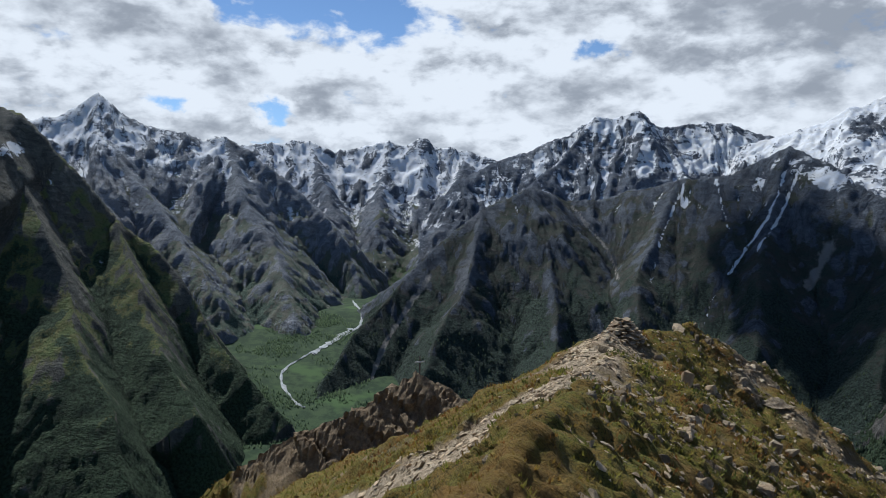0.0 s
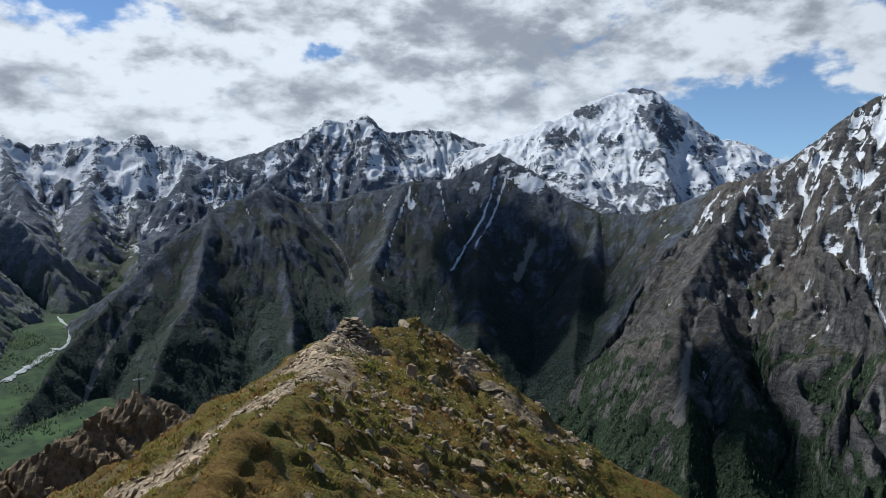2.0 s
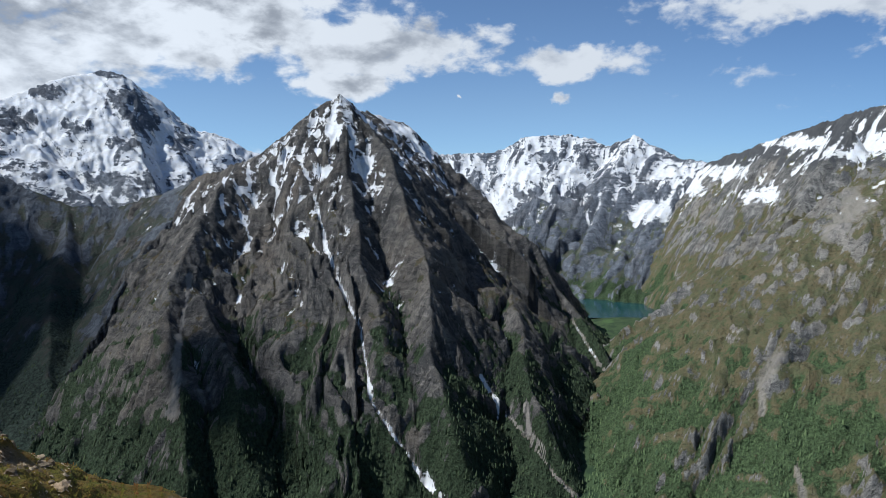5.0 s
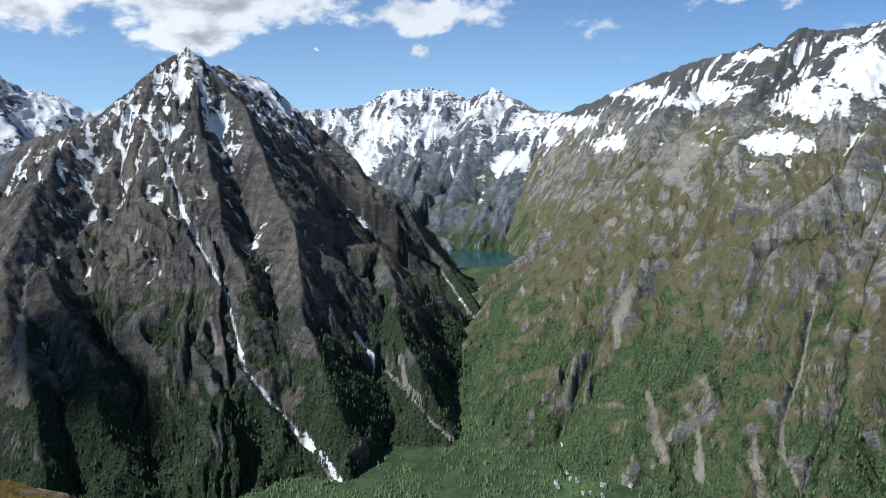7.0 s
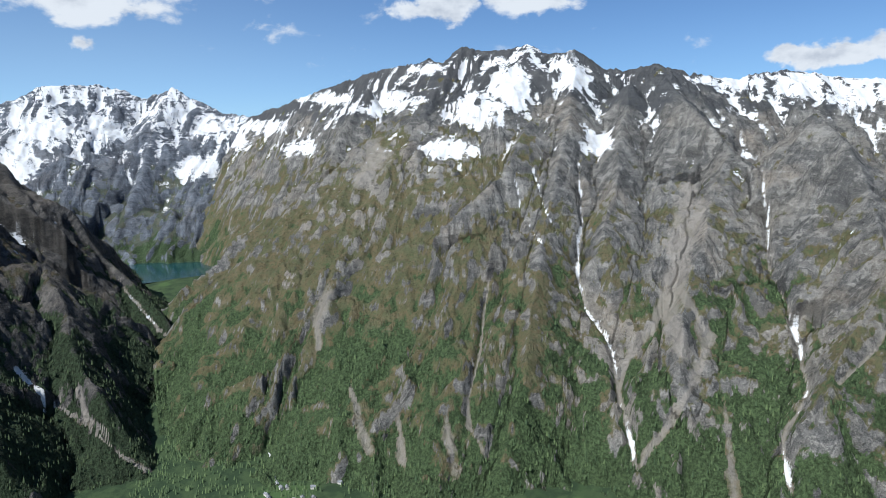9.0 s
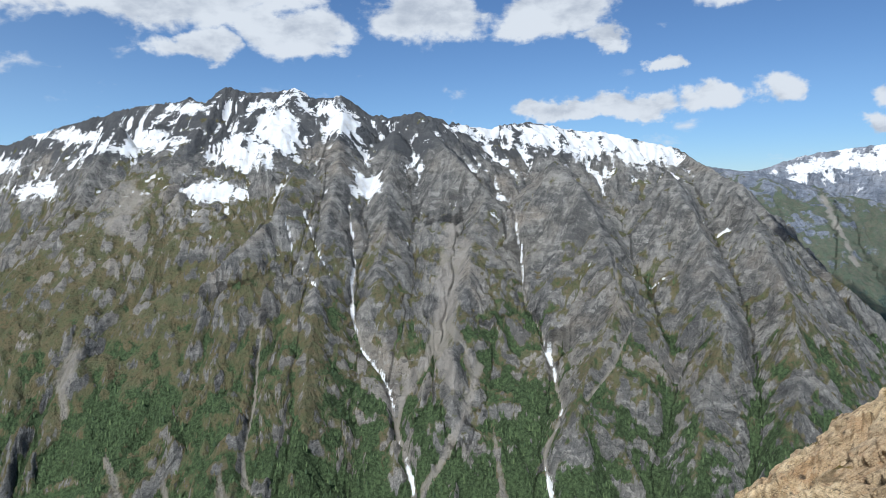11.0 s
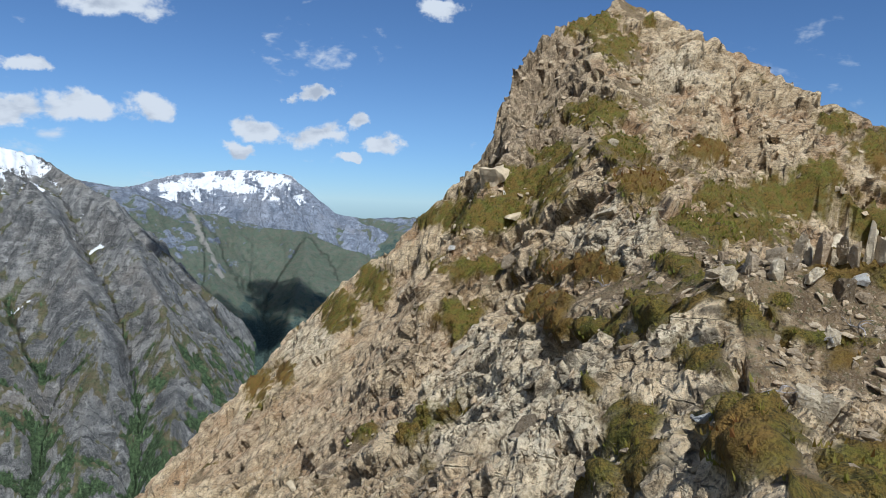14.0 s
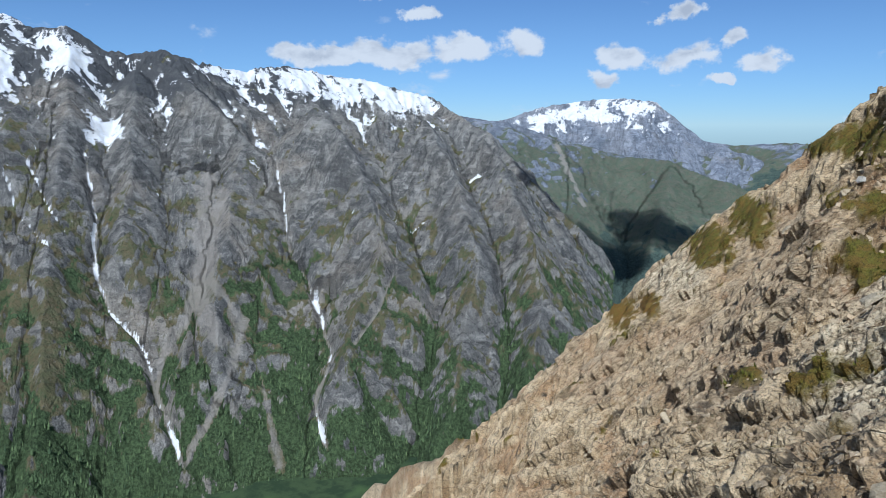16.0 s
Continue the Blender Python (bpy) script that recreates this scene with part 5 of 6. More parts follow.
def on_ground(x, y):
    """The point of the ground nearest to x, y, and the way it faces."""
    a = math.degrees(math.atan2(x, y))
    if a < -150:
        a += 360
    i = min(int(np.searchsorted(az_near, a)), len(az_near) - 1)
    j = min(int(np.searchsorted(r_near, math.hypot(x, y))), len(r_near) - 1)
    return Vector((GX[i, j], GY[i, j], GZ[i, j])), Vector(nrm[i, j]), (heather[i, j], rocky[i, j], trod[i, j])


# ---- water, streams and trees of the valley ----
def water_material():
    mat, N = base("lake_water")
    co = N.add("ShaderNodeTexCoord").outputs["Object"]
    rip = N.noise(co, 0.25, 3.0, 0.6)
    bump = N.add("ShaderNodeBump", {"Strength": 0.12, "Distance": 0.4, "Height": rip})
    finish(N, rgb(0.012, 0.055, 0.062), 0.12, bump.outputs[0], 0.5)
    return mat


def gravel_bed_material():
    mat, N = base("gravel_bed")
    co = N.add("ShaderNodeTexCoord").outputs["Object"]
    n = N.noise(co, 0.05, 5.0, 0.7)
    finish(N, N.mix(N.span(n, 0.35, 0.65), rgb(0.30, 0.30, 0.28), rgb(0.46, 0.47, 0.46)), 0.8)
    return mat


def disc(name, middle, rx, ry, turn, material, n=72, seed=1):
    bm = bmesh.new()
    ring = []
    for i in range(n):
        a = 2 * math.pi * i / n
        k = 1 + 0.06 * math.sin(3 * a + seed) + 0.04 * math.sin(7 * a + 2 * seed)
        p = Vector((math.cos(a) * rx * k, math.sin(a) * ry * k, 0))
        p.rotate(Euler((0, 0, turn)))
        ring.append(bm.verts.new(p + Vector(middle)))
    bm.faces.new(ring)
    me = bpy.data.meshes.new(name)
    bm.to_mesh(me)
    me.materials.append(material)
    return new(name, me)


lake = disc("lake", place(78.2, 0, 2960)[:2] + (-484.0,), 330, 300, radians(12), water_material())
tagged(lake, "still dark teal mountain lake below a snowy cirque", "lake", kind="structure")


def floor_spot(az, el):
    """Where the valley floor is met in that direction."""
    best, rr = None, np.linspace(1000, 4200, 1600)
    x, y = rr * math.sin(radians(az)), rr * math.cos(radians(az))
    z = floor_height(x, y)
    i = int(np.argmax(np.degrees(np.arctan2(z, rr)) > el))
    return x[i], y[i], z[i]


def ribbon(name, label, line, width, material, lift=2.5, seed=0, category="stream"):
    pts = [Vector(floor_spot(*p)) for p in line]
    path = []
    for i in range(len(pts) - 1):
        p0, p1, p2, p3 = pts[max(i - 1, 0)], pts[i], pts[i + 1], pts[min(i + 2, len(pts) - 1)]
        for k in range(14):
            t = k / 14
            path.append(0.5 * (2 * p1 + (p2 - p0) * t + (2 * p0 - 5 * p1 + 4 * p2 - p3) * t * t + (3 * p1 - p0 - 3 * p2 + p3) * t ** 3))
    path.append(pts[-1])
    rng = random.Random(seed)
    bm = bmesh.new()
    last = None
    for i, p in enumerate(path):
        d = (path[min(i + 1, len(path) - 1)] - path[max(i - 1, 0)]).normalized()
        side = Vector((-d.y, d.x, 0))
        p = p + side * rng.uniform(-0.3, 0.3) * width
        w = width * (0.5 + 0.35 * math.sin(i * 0.9 + seed) * math.sin(i * 0.37) + rng.uniform(-0.12, 0.12))
        row = []
        for k in (-1, 0, 1):
            q = p + side * w * k
            q.z = float(floor_height(np.array([q.x]), np.array([q.y]))[0]) + lift + (0.6 if k == 0 else -1.5)
            row.append(bm.verts.new(q))
        if last:
            for k in (0, 1):
                bm.faces.new((last[k], last[k + 1], row[k + 1], row[k]))
        last = row
    me = bpy.data.meshes.new(name)
    bm.to_mesh(me)
    me.materials.append(material)
    return tagged(new(name, me), label, category, kind="structure")


bed = gravel_bed_material()
ribbon("river", "pale glacial river winding along the valley floor", [(-11.6, -17.2), (-12.7, -16.3), (-13.4, -14.4), (-11.3, -13.0), (-8.7, -11.8), (-6.8, -10.4), (-7.5, -8.7)], 8, bed, 3.0, 2, "river")
ribbon("river", "broad pale gravel bank beside the river", [(-10.9, -13.0), (-10.1, -12.5), (-8.6, -11.6), (-7.6, -11.0)], 17, bed, 3.4, 3, "river")
ribbon("stream", "thin white stream in the wooded side valley", [(77.0, -13.6), (78.1, -15.0), (80.6, -17.7), (84.0, -20.2), (83.6, -23.3), (84.5, -24.6), (85, -27)], 4.5, bed, 3.0, 5)


def forest(name, label, x, y, z, want, count, seed, tall=(5.0, 10.0), leaves=None):
    """Conifers as one body of slim, ragged cones."""
    rng = np.random.default_rng(seed)
    p = np.clip(want.ravel() - 0.42, 0, 1) ** 1.2
    # even out the fan's spacing
    p = p * np.hypot(x, y).ravel() ** 2
    if p.sum() <= 0:
        return
    i = rng.choice(p.size, count, p=p / p.sum())
    cx, cy = x.ravel()[i] + rng.normal(0, 2.5, count), y.ravel()[i] + rng.normal(0, 2.5, count)
    cz = z.ravel()[i] - 1.5
    h = rng.uniform(tall[0], tall[1], count) * rng.choice([0.7, 1.0, 1.15], count)
    w = h * rng.uniform(0.20, 0.34, count)
    n = 4
    ang = np.arange(n)[None, :] * 2 * np.pi / n + rng.uniform(0, 6, count)[:, None]
    ww = w[:, None] * rng.uniform(0.7, 1.25, (count, n))
    ring = np.stack([cx[:, None] + np.cos(ang) * ww, cy[:, None] + np.sin(ang) * ww, cz[:, None] + 0 * ang], -1)
    top = np.stack([cx + rng.normal(0, 0.3, count), cy, cz + h + 1.5], -1)[:, None, :]
    co = np.concatenate([ring, top], 1).reshape(-1, 3)
    b = (np.arange(count) * (n + 1))[:, None]
    k = np.arange(n)[None, :]
    tri = np.stack([b + k, b + (k + 1) % n, b + n + 0 * k], -1).reshape(-1, 3)
    me = bpy.data.meshes.new(name)
    me.vertices.add(len(co))
    me.vertices.foreach_set("co", co.ravel().astype(np.float32))
    me.loops.add(tri.size)
    me.loops.foreach_set("vertex_index", tri.ravel().astype(np.int32))
    me.polygons.add(len(tri))
    me.polygons.foreach_set("loop_start", np.arange(0, tri.size, 3, dtype=np.int32))
    me.update(calc_edges=True)
    me.materials.append(leaves or needles)
    tagged(new(name, me), label, "forest", kind="stuff")


def needle_material(name, dark, light):
    mat, N = base(name)
    ramp = N.add("ShaderNodeValToRGB", {0: N.add("ShaderNodeNewGeometry").outputs["Random Per Island"]})
    ramp.color_ramp.elements[0].color, ramp.color_ramp.elements[1].color = rgb(*dark), rgb(*light)
    finish(N, ramp.outputs[0], 0.9)
    return mat


needles = needle_material("mixed_leaves", (0.045, 0.072, 0.034), (0.105, 0.145, 0.060))
conifers = needle_material("conifer_needles", (0.026, 0.040, 0.022), (0.060, 0.080, 0.036))

for (x, y, z, want, sl), (label, count) in zip(WOODS, [("scattered dark conifers on the mountain wall", 20000), ("dense dark conifers below the pointed peak", 18000), ("dark conifers on the mountain spur", 7000)]):
    forest("forest", label, x, y, z, want, count, count, leaves=needles if count == 20000 else conifers)
vx, vy = np.meshgrid(np.linspace(0, 1, 260), np.linspace(0, 1, 260))
va, vr = np.radians(52 + 50 * vx), 1120 + 1100 * vy
vx, vy = vr * np.sin(va), vr * np.cos(va)
forest("forest", "green mixed wood on the valley floor", vx, vy, floor_height(vx, vy), np.clip(0.62 + 0.5 * fbm(vx / 90, vy / 90, 3, 77), 0, 1), 22000, 5, (6.0, 11.0))


va, vr = np.radians(-17 + 15 * (va - va.min()) / (va.max() - va.min())), 1650 + 1000 * (vr - vr.min()) / (vr.max() - vr.min())
vx, vy = vr * np.sin(va), vr * np.cos(va)
forest("forest", "dark wood along the river", vx, vy, floor_height(vx, vy), np.clip(0.50 + 0.6 * fbm(vx / 120, vy / 120, 3, 78), 0, 1), 5000, 6)


def drape(name, label, grid, line, width, material, category, lift=6.0):
    """A strip laid on a mountain's face along directions seen from the ridge."""
    x, y, z = grid[0], grid[1], grid[2]
    r = np.hypot(x, y)
    ga, ge = np.degrees(np.arctan2(x, y)), np.degrees(np.arctan2(z, r))
    bm = bmesh.new()
    last = None
    n = 18
    for i in range(n + 1):
        t = i / n * (len(line) - 1)
        k = min(int(t), len(line) - 2)
        a = line[k][0] + (t - k) * (line[k + 1][0] - line[k][0])
        e = line[k][1] + (t - k) * (line[k + 1][1] - line[k][1])
        j = int(np.argmin(np.abs(ga - a) * 2 + np.abs(ge - e) + (r - r.min()) * 2e-4))
        p = Vector(place(a, e, float(r.ravel()[j]) - lift))
        side = Vector((math.cos(radians(a)), -math.sin(radians(a)), 0)) * width * (0.35 + 0.65 * i / n) * (0.8 + 0.3 * math.sin(i * 1.7))
        row = [bm.verts.new(p - side), bm.verts.new(p - way(a, 0) * 2), bm.verts.new(p + side)]
        if last:
            bm.faces.new((last[0], last[1], row[1], row[0]))
            bm.faces.new((last[1], last[2], row[2], row[1]))
        last = row
    me = bpy.data.meshes.new(name)
    bm.to_mesh(me)
    bm.free()
    me.materials.append(material)
    return tagged(new(name, me), label, category, kind="structure")


foam, NF = base("falling_water")
finish(NF, NF.mix(NF.noise(NF.add("ShaderNodeTexCoord").outputs["Object"], 0.2, 4.0), rgb(0.55, 0.57, 0.58), rgb(0.78, 0.79, 0.80)), 0.6)
drape("waterfall", "thin white waterfall down a rock step", K_GRID, [(151.9, -12.6), (151.6, -14.2), (151.0, -16.2)], 4.0, foam, "waterfall")


# ---- hamlet on the valley floor ----
def plain(name, a, b, rough=0.85, scale=1.5):
    mat, N = base(name)
    n = N.noise(N.add("ShaderNodeTexCoord").outputs["Object"], scale, 4.0, 0.6)
    finish(N, N.mix(N.span(n, 0.35, 0.65), rgb(*a), rgb(*b)), rough)
    return mat


wall_plaster, roof_slate = plain("pale_plaster", (0.55, 0.52, 0.46), (0.66, 0.63, 0.57)), plain("grey_slate", (0.16, 0.16, 0.17), (0.26, 0.26, 0.27))


def house(x, y, w, d, h, turn):
    z = float(floor_height(np.array([x]), np.array([y]))[0])
    top = new("house")
    top.matrix_world = pose(x, y, z, 0, 0, turn)
    tagged(top, "small stone house with a grey slate gable roof", "house", "hamlet in the valley")
    bm = bmesh.new()
    c = [bm.verts.new(p) for p in ((-w, -d, -1), (w, -d, -1), (w, d, -1), (-w, d, -1), (-w, -d, h), (w, -d, h), (w, d, h), (-w, d, h), (-w, 0, h + d * 0.8), (w, 0, h + d * 0.8))]
    for f in ((0, 1, 5, 4), (2, 3, 7, 6), (1, 2, 6, 9, 5), (3, 0, 4, 8, 7)):
        bm.faces.new([c[i] for i in f])
    me = bpy.data.meshes.new("wall")
    bm.to_mesh(me)
    bm.free()
    me.materials.append(wall_plaster)
    ob = new("wall", me)
    ob.parent = top
    bm = bmesh.new()
    e = 0.5
    ridge = [(-w - e, 0, h + d * 0.8 + 0.25), (w + e, 0, h + d * 0.8 + 0.25)]
    for s in (-1, 1):
        eave = [(w + e, s * (d + e), h - e * 0.8 + 0.25), (-w - e, s * (d + e), h - e * 0.8 + 0.25)]
        up = [bm.verts.new(p) for p in ridge + eave]
        dn = [bm.verts.new((p[0], p[1], p[2] - 0.25)) for p in ridge + eave]
        bm.faces.new(up)
        bm.faces.new(dn[::-1])
        for i in range(4):
            j = (i + 1) % 4
            bm.faces.new((up[i], dn[i], dn[j], up[j]))
    bmesh.ops.recalc_face_normals(bm, faces=bm.faces)
    me = bpy.data.meshes.new("roof")
    bm.to_mesh(me)
    bm.free()
    me.materials.append(roof_slate)
    ob = new("roof", me)
    ob.parent = top


hrng = random.Random(5)
for i in range(9):
    a, r = radians(hrng.uniform(84.0, 90.5)), hrng.uniform(1205, 1265)
    house(r * math.sin(a), r * math.cos(a), hrng.uniform(3.5, 5.5), hrng.uniform(2.6, 3.6), hrng.uniform(3.5, 5.0), hrng.uniform(0, 90))


# ---- stones, cairn, cross ----
def link_mesh(name, bm, material, parent=None):
    me = bpy.data.meshes.new(name)
    bm.to_mesh(me)
    bm.free()
    me.materials.append(material)
    ob = new(name, me)
    ob.parent = parent
    return ob


def part(name, bm, material, parent, label=""):
    return tagged(link_mesh(name, bm, material, parent), label)


def stone_bm(seed, dims=(1.0, 0.75, 0.5), count=15):
    """An angular broken stone: the hull of a few points on a flattened ball, its bottom on z = 0."""
    rng = random.Random(seed)
    bm = bmesh.new()
    for _ in range(count):
        v = Vector((rng.gauss(0, 1), rng.gauss(0, 1), rng.gauss(0, 1))).normalized()
        # flatten toward box faces for split, slabby shapes
        m = max(abs(c) for c in v)
        v = v.lerp(v / m, rng.uniform(0.35, 0.75)) * rng.uniform(0.85, 1.05)
        bm.verts.new((v.x * dims[0] / 2, v.y * dims[1] / 2, v.z * dims[2] / 2 + dims[2] * 0.35))
    out = bmesh.ops.convex_hull(bm, input=bm.verts)
    bmesh.ops.delete(bm, geom=list({g for g in out["geom_interior"] + out["geom_unused"] if isinstance(g, bmesh.types.BMVert)}), context="VERTS")
    return bm


def stone_material(name, light, dark, warm, island=False):
    mat, N = base(name)
    co = N.add("ShaderNodeTexCoord").outputs["Object"]
    pick = N.add("ShaderNodeNewGeometry").outputs["Random Per Island"] if island else N.add("ShaderNodeObjectInfo").outputs["Random"]
    n = N.noise(co, 6.0, 6.0, 0.65)
    f = N.noise(co, 34.0, 4.0, 0.7)
    col = N.mix(N.span(N.math("ADD", N.math("MULTIPLY", n, 0.7), N.math("MULTIPLY", pick, 0.5)), 0.35, 0.85), rgb(*dark), rgb(*light))
    col = N.mix(N.math("MULTIPLY", N.span(pick, 0.55, 0.9), 0.5), col, rgb(*warm))
    col = N.mix(N.math("MULTIPLY", N.span(f, 0.55, 0.72), 0.55), col, rgb(0.62, 0.59, 0.52))
    col = N.mix(N.math("MULTIPLY", N.span(f, 0.42, 0.30), 0.5), col, rgb(0.10, 0.09, 0.075))
    bump = N.add("ShaderNodeBump", {"Strength": 1.0, "Distance": 0.09, "Height": N.math("ADD", n, N.math("MULTIPLY", f, 0.4))})
    finish(N, col, 0.92, bump.outputs[0], 0.2)
    return mat


schist = stone_material("lichened_schist", (0.47, 0.365, 0.235), (0.18, 0.13, 0.075), (0.36, 0.23, 0.12))
pale_schist = stone_material("pale_schist", (0.72, 0.60, 0.41), (0.32, 0.24, 0.145), (0.50, 0.36, 0.20))
rubble_stone = stone_material("path_rubble", (0.64, 0.51, 0.33), (0.25, 0.18, 0.105), (0.46, 0.30, 0.165), True)

STONES = []
for i, dims in enumerate([(1.0, 0.8, 0.62), (1.0, 0.6, 0.45), (1.0, 0.75, 0.28), (0.8, 0.7, 0.9), (1.0, 0.9, 0.35), (0.55, 0.4, 1.1), (1.0, 0.5, 0.6), (0.9, 0.8, 0.7)]):
    for k, mat in enumerate((schist, pale_schist)):
        bm = stone_bm(40 + i * 3 + k, dims, 18)
        me = bpy.data.meshes.new("rock")
        bm.to_mesh(me)
        bm.free()
        me.materials.append(mat)
        STONES.append(me)


def set_rock(x, y, size, rng, label, mesh=None, tip=14, group="loose rocks on the ridge", sink=0.15, name="rock"):
    p, n, _ = on_ground(x, y)
    ob = new(name, mesh or rng.choice(STONES))
    up = Vector((0, 0, 1)).lerp(n, 0.6).normalized()
    turn = up.to_track_quat("Z", "Y").to_matrix().to_4x4() @ Matrix.Rotation(rng.uniform(0, 6.28), 4, "Z") @ Matrix.Rotation(radians(rng.uniform(-tip, tip)), 4, "X")
    ob.matrix_world = Matrix.Translation(p - up * size * sink) @ turn @ Matrix.Diagonal((size, size * rng.uniform(0.8, 1.2), size * rng.uniform(0.8, 1.2), 1))
    return tagged(ob, label, "rock", group)


def crag(name, x, y, dims, seed, turn, tip, label, mat, sink=0.2, group="standing rocks on the ridge"):
    """A larger weathered rock: a broken hull, refined and roughened."""
    bm = stone_bm(seed, dims, 11)
    bmesh.ops.triangulate(bm, faces=bm.faces)
    bmesh.ops.subdivide_edges(bm, edges=bm.edges[:], cuts=3, use_grid_fill=True)
    bmesh.ops.triangulate(bm, faces=bm.faces)
    big = max(dims)
    for v in bm.verts:
        # stepped along tilted beds, then chipped
        q = v.co * (1.0 / big) + Vector((seed * 0.7, seed * 0.3, 0))
        bed = math.floor((q.z + 0.5 * q.x) * 6.0 + noise.noise(q * 3.0))
        n = noise.noise(Vector((bed * 3.7, seed * 1.3, 0.4))) * 0.10 + noise.noise(q * 4.0) * 0.12 + noise.noise(q * 11.0) * 0.06
        v.co += v.co.normalized() * n * big
    ob = link_mesh(name, bm, mat)
    p, n, _ = on_ground(x, y)
    ob.matrix_world = Matrix.Translation(p - Vector((0, 0, dims[2] * sink))) @ pose(0, 0, 0, tip[0], tip[1], turn)
    return tagged(ob, label, "rock", group)


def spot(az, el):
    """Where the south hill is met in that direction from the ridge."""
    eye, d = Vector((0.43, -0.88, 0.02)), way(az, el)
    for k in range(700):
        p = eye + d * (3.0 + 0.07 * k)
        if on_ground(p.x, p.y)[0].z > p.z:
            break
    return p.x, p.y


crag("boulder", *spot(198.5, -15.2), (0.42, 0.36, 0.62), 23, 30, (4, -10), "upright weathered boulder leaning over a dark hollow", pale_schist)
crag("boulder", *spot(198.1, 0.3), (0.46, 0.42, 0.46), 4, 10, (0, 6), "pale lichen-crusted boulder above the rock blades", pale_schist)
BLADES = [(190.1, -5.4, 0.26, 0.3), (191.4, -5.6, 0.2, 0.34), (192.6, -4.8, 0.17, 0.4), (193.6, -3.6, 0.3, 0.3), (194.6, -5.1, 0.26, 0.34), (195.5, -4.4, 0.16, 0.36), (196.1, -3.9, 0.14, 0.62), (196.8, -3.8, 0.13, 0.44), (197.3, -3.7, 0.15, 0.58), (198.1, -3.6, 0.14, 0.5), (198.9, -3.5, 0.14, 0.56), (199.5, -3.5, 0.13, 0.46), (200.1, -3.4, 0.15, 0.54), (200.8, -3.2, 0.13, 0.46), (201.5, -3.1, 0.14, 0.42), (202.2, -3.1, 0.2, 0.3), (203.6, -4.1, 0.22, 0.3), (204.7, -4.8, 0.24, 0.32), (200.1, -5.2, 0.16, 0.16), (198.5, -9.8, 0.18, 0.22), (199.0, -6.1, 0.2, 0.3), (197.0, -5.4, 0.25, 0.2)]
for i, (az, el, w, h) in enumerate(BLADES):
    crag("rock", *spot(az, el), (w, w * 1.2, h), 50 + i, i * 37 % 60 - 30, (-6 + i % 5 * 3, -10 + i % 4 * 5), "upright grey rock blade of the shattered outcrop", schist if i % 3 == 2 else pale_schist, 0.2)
crag("boulder", 3.9, -26.2, (1.5, 1.2, 0.9), 7, 20, (0, 8), "blocky pale boulder at the foot of the cliff", pale_schist)
crag("boulder", 3.0, -25.0, (0.8, 0.7, 0.55), 8, 60, (5, 0), "blocky pale boulder at the foot of the cliff", pale_schist)
crag("boulder", -9.2, -30.6, (1.5, 1.2, 1.5), 9, 40, (0, 5), "pale boulder standing on the hill's shoulder", pale_schist)
for i, (x, y, dims) in enumerate([(13.4, 27.3, (1.5, 1.0, 0.6)), (15.4, 32.0, (1.4, 1.0, 1.1)), (14.7, 31.4, (0.9, 0.8, 0.7)), (4.1, 11.1, (0.6, 0.45, 0.5)), (1.0, 9.3, (0.75, 0.5, 0.18)), (2.6, 12.9, (0.55, 0.4, 0.25)),
                                  (2.9, 13.2, (0.4, 0.35, 0.22)), (5.95, 16.5, (0.7, 0.5, 0.55)), (12.2, 27.8, (1.0, 0.8, 0.7)), (15.8, 23.9, (1.2, 0.9, 0.6)), (14.4, 24.1, (1.0, 0.7, 0.5)), (10.4, 21.5, (0.8, 0.6, 0.5)),
                                  (10.5, 29.9, (1.1, 0.8, 0.45)), (5.3, 14.1, (0.6, 0.4, 0.5)), (11.4, 29.4, (0.8, 0.7, 0.5)), (17.5, 32.6, (1.3, 1.0, 0.9)), (19.6, 33.4, (1.2, 0.9, 0.7)), (9.0, 19.4, (0.6, 0.5, 0.5))]):
    crag("boulder", x, y, tuple(c * (0.55 if y < 15 else 0.8) for c in dims), 80 + i, i * 53, (6 - i % 3 * 5, 4), "angular weathered boulder bedded in heather", schist, 0.42)

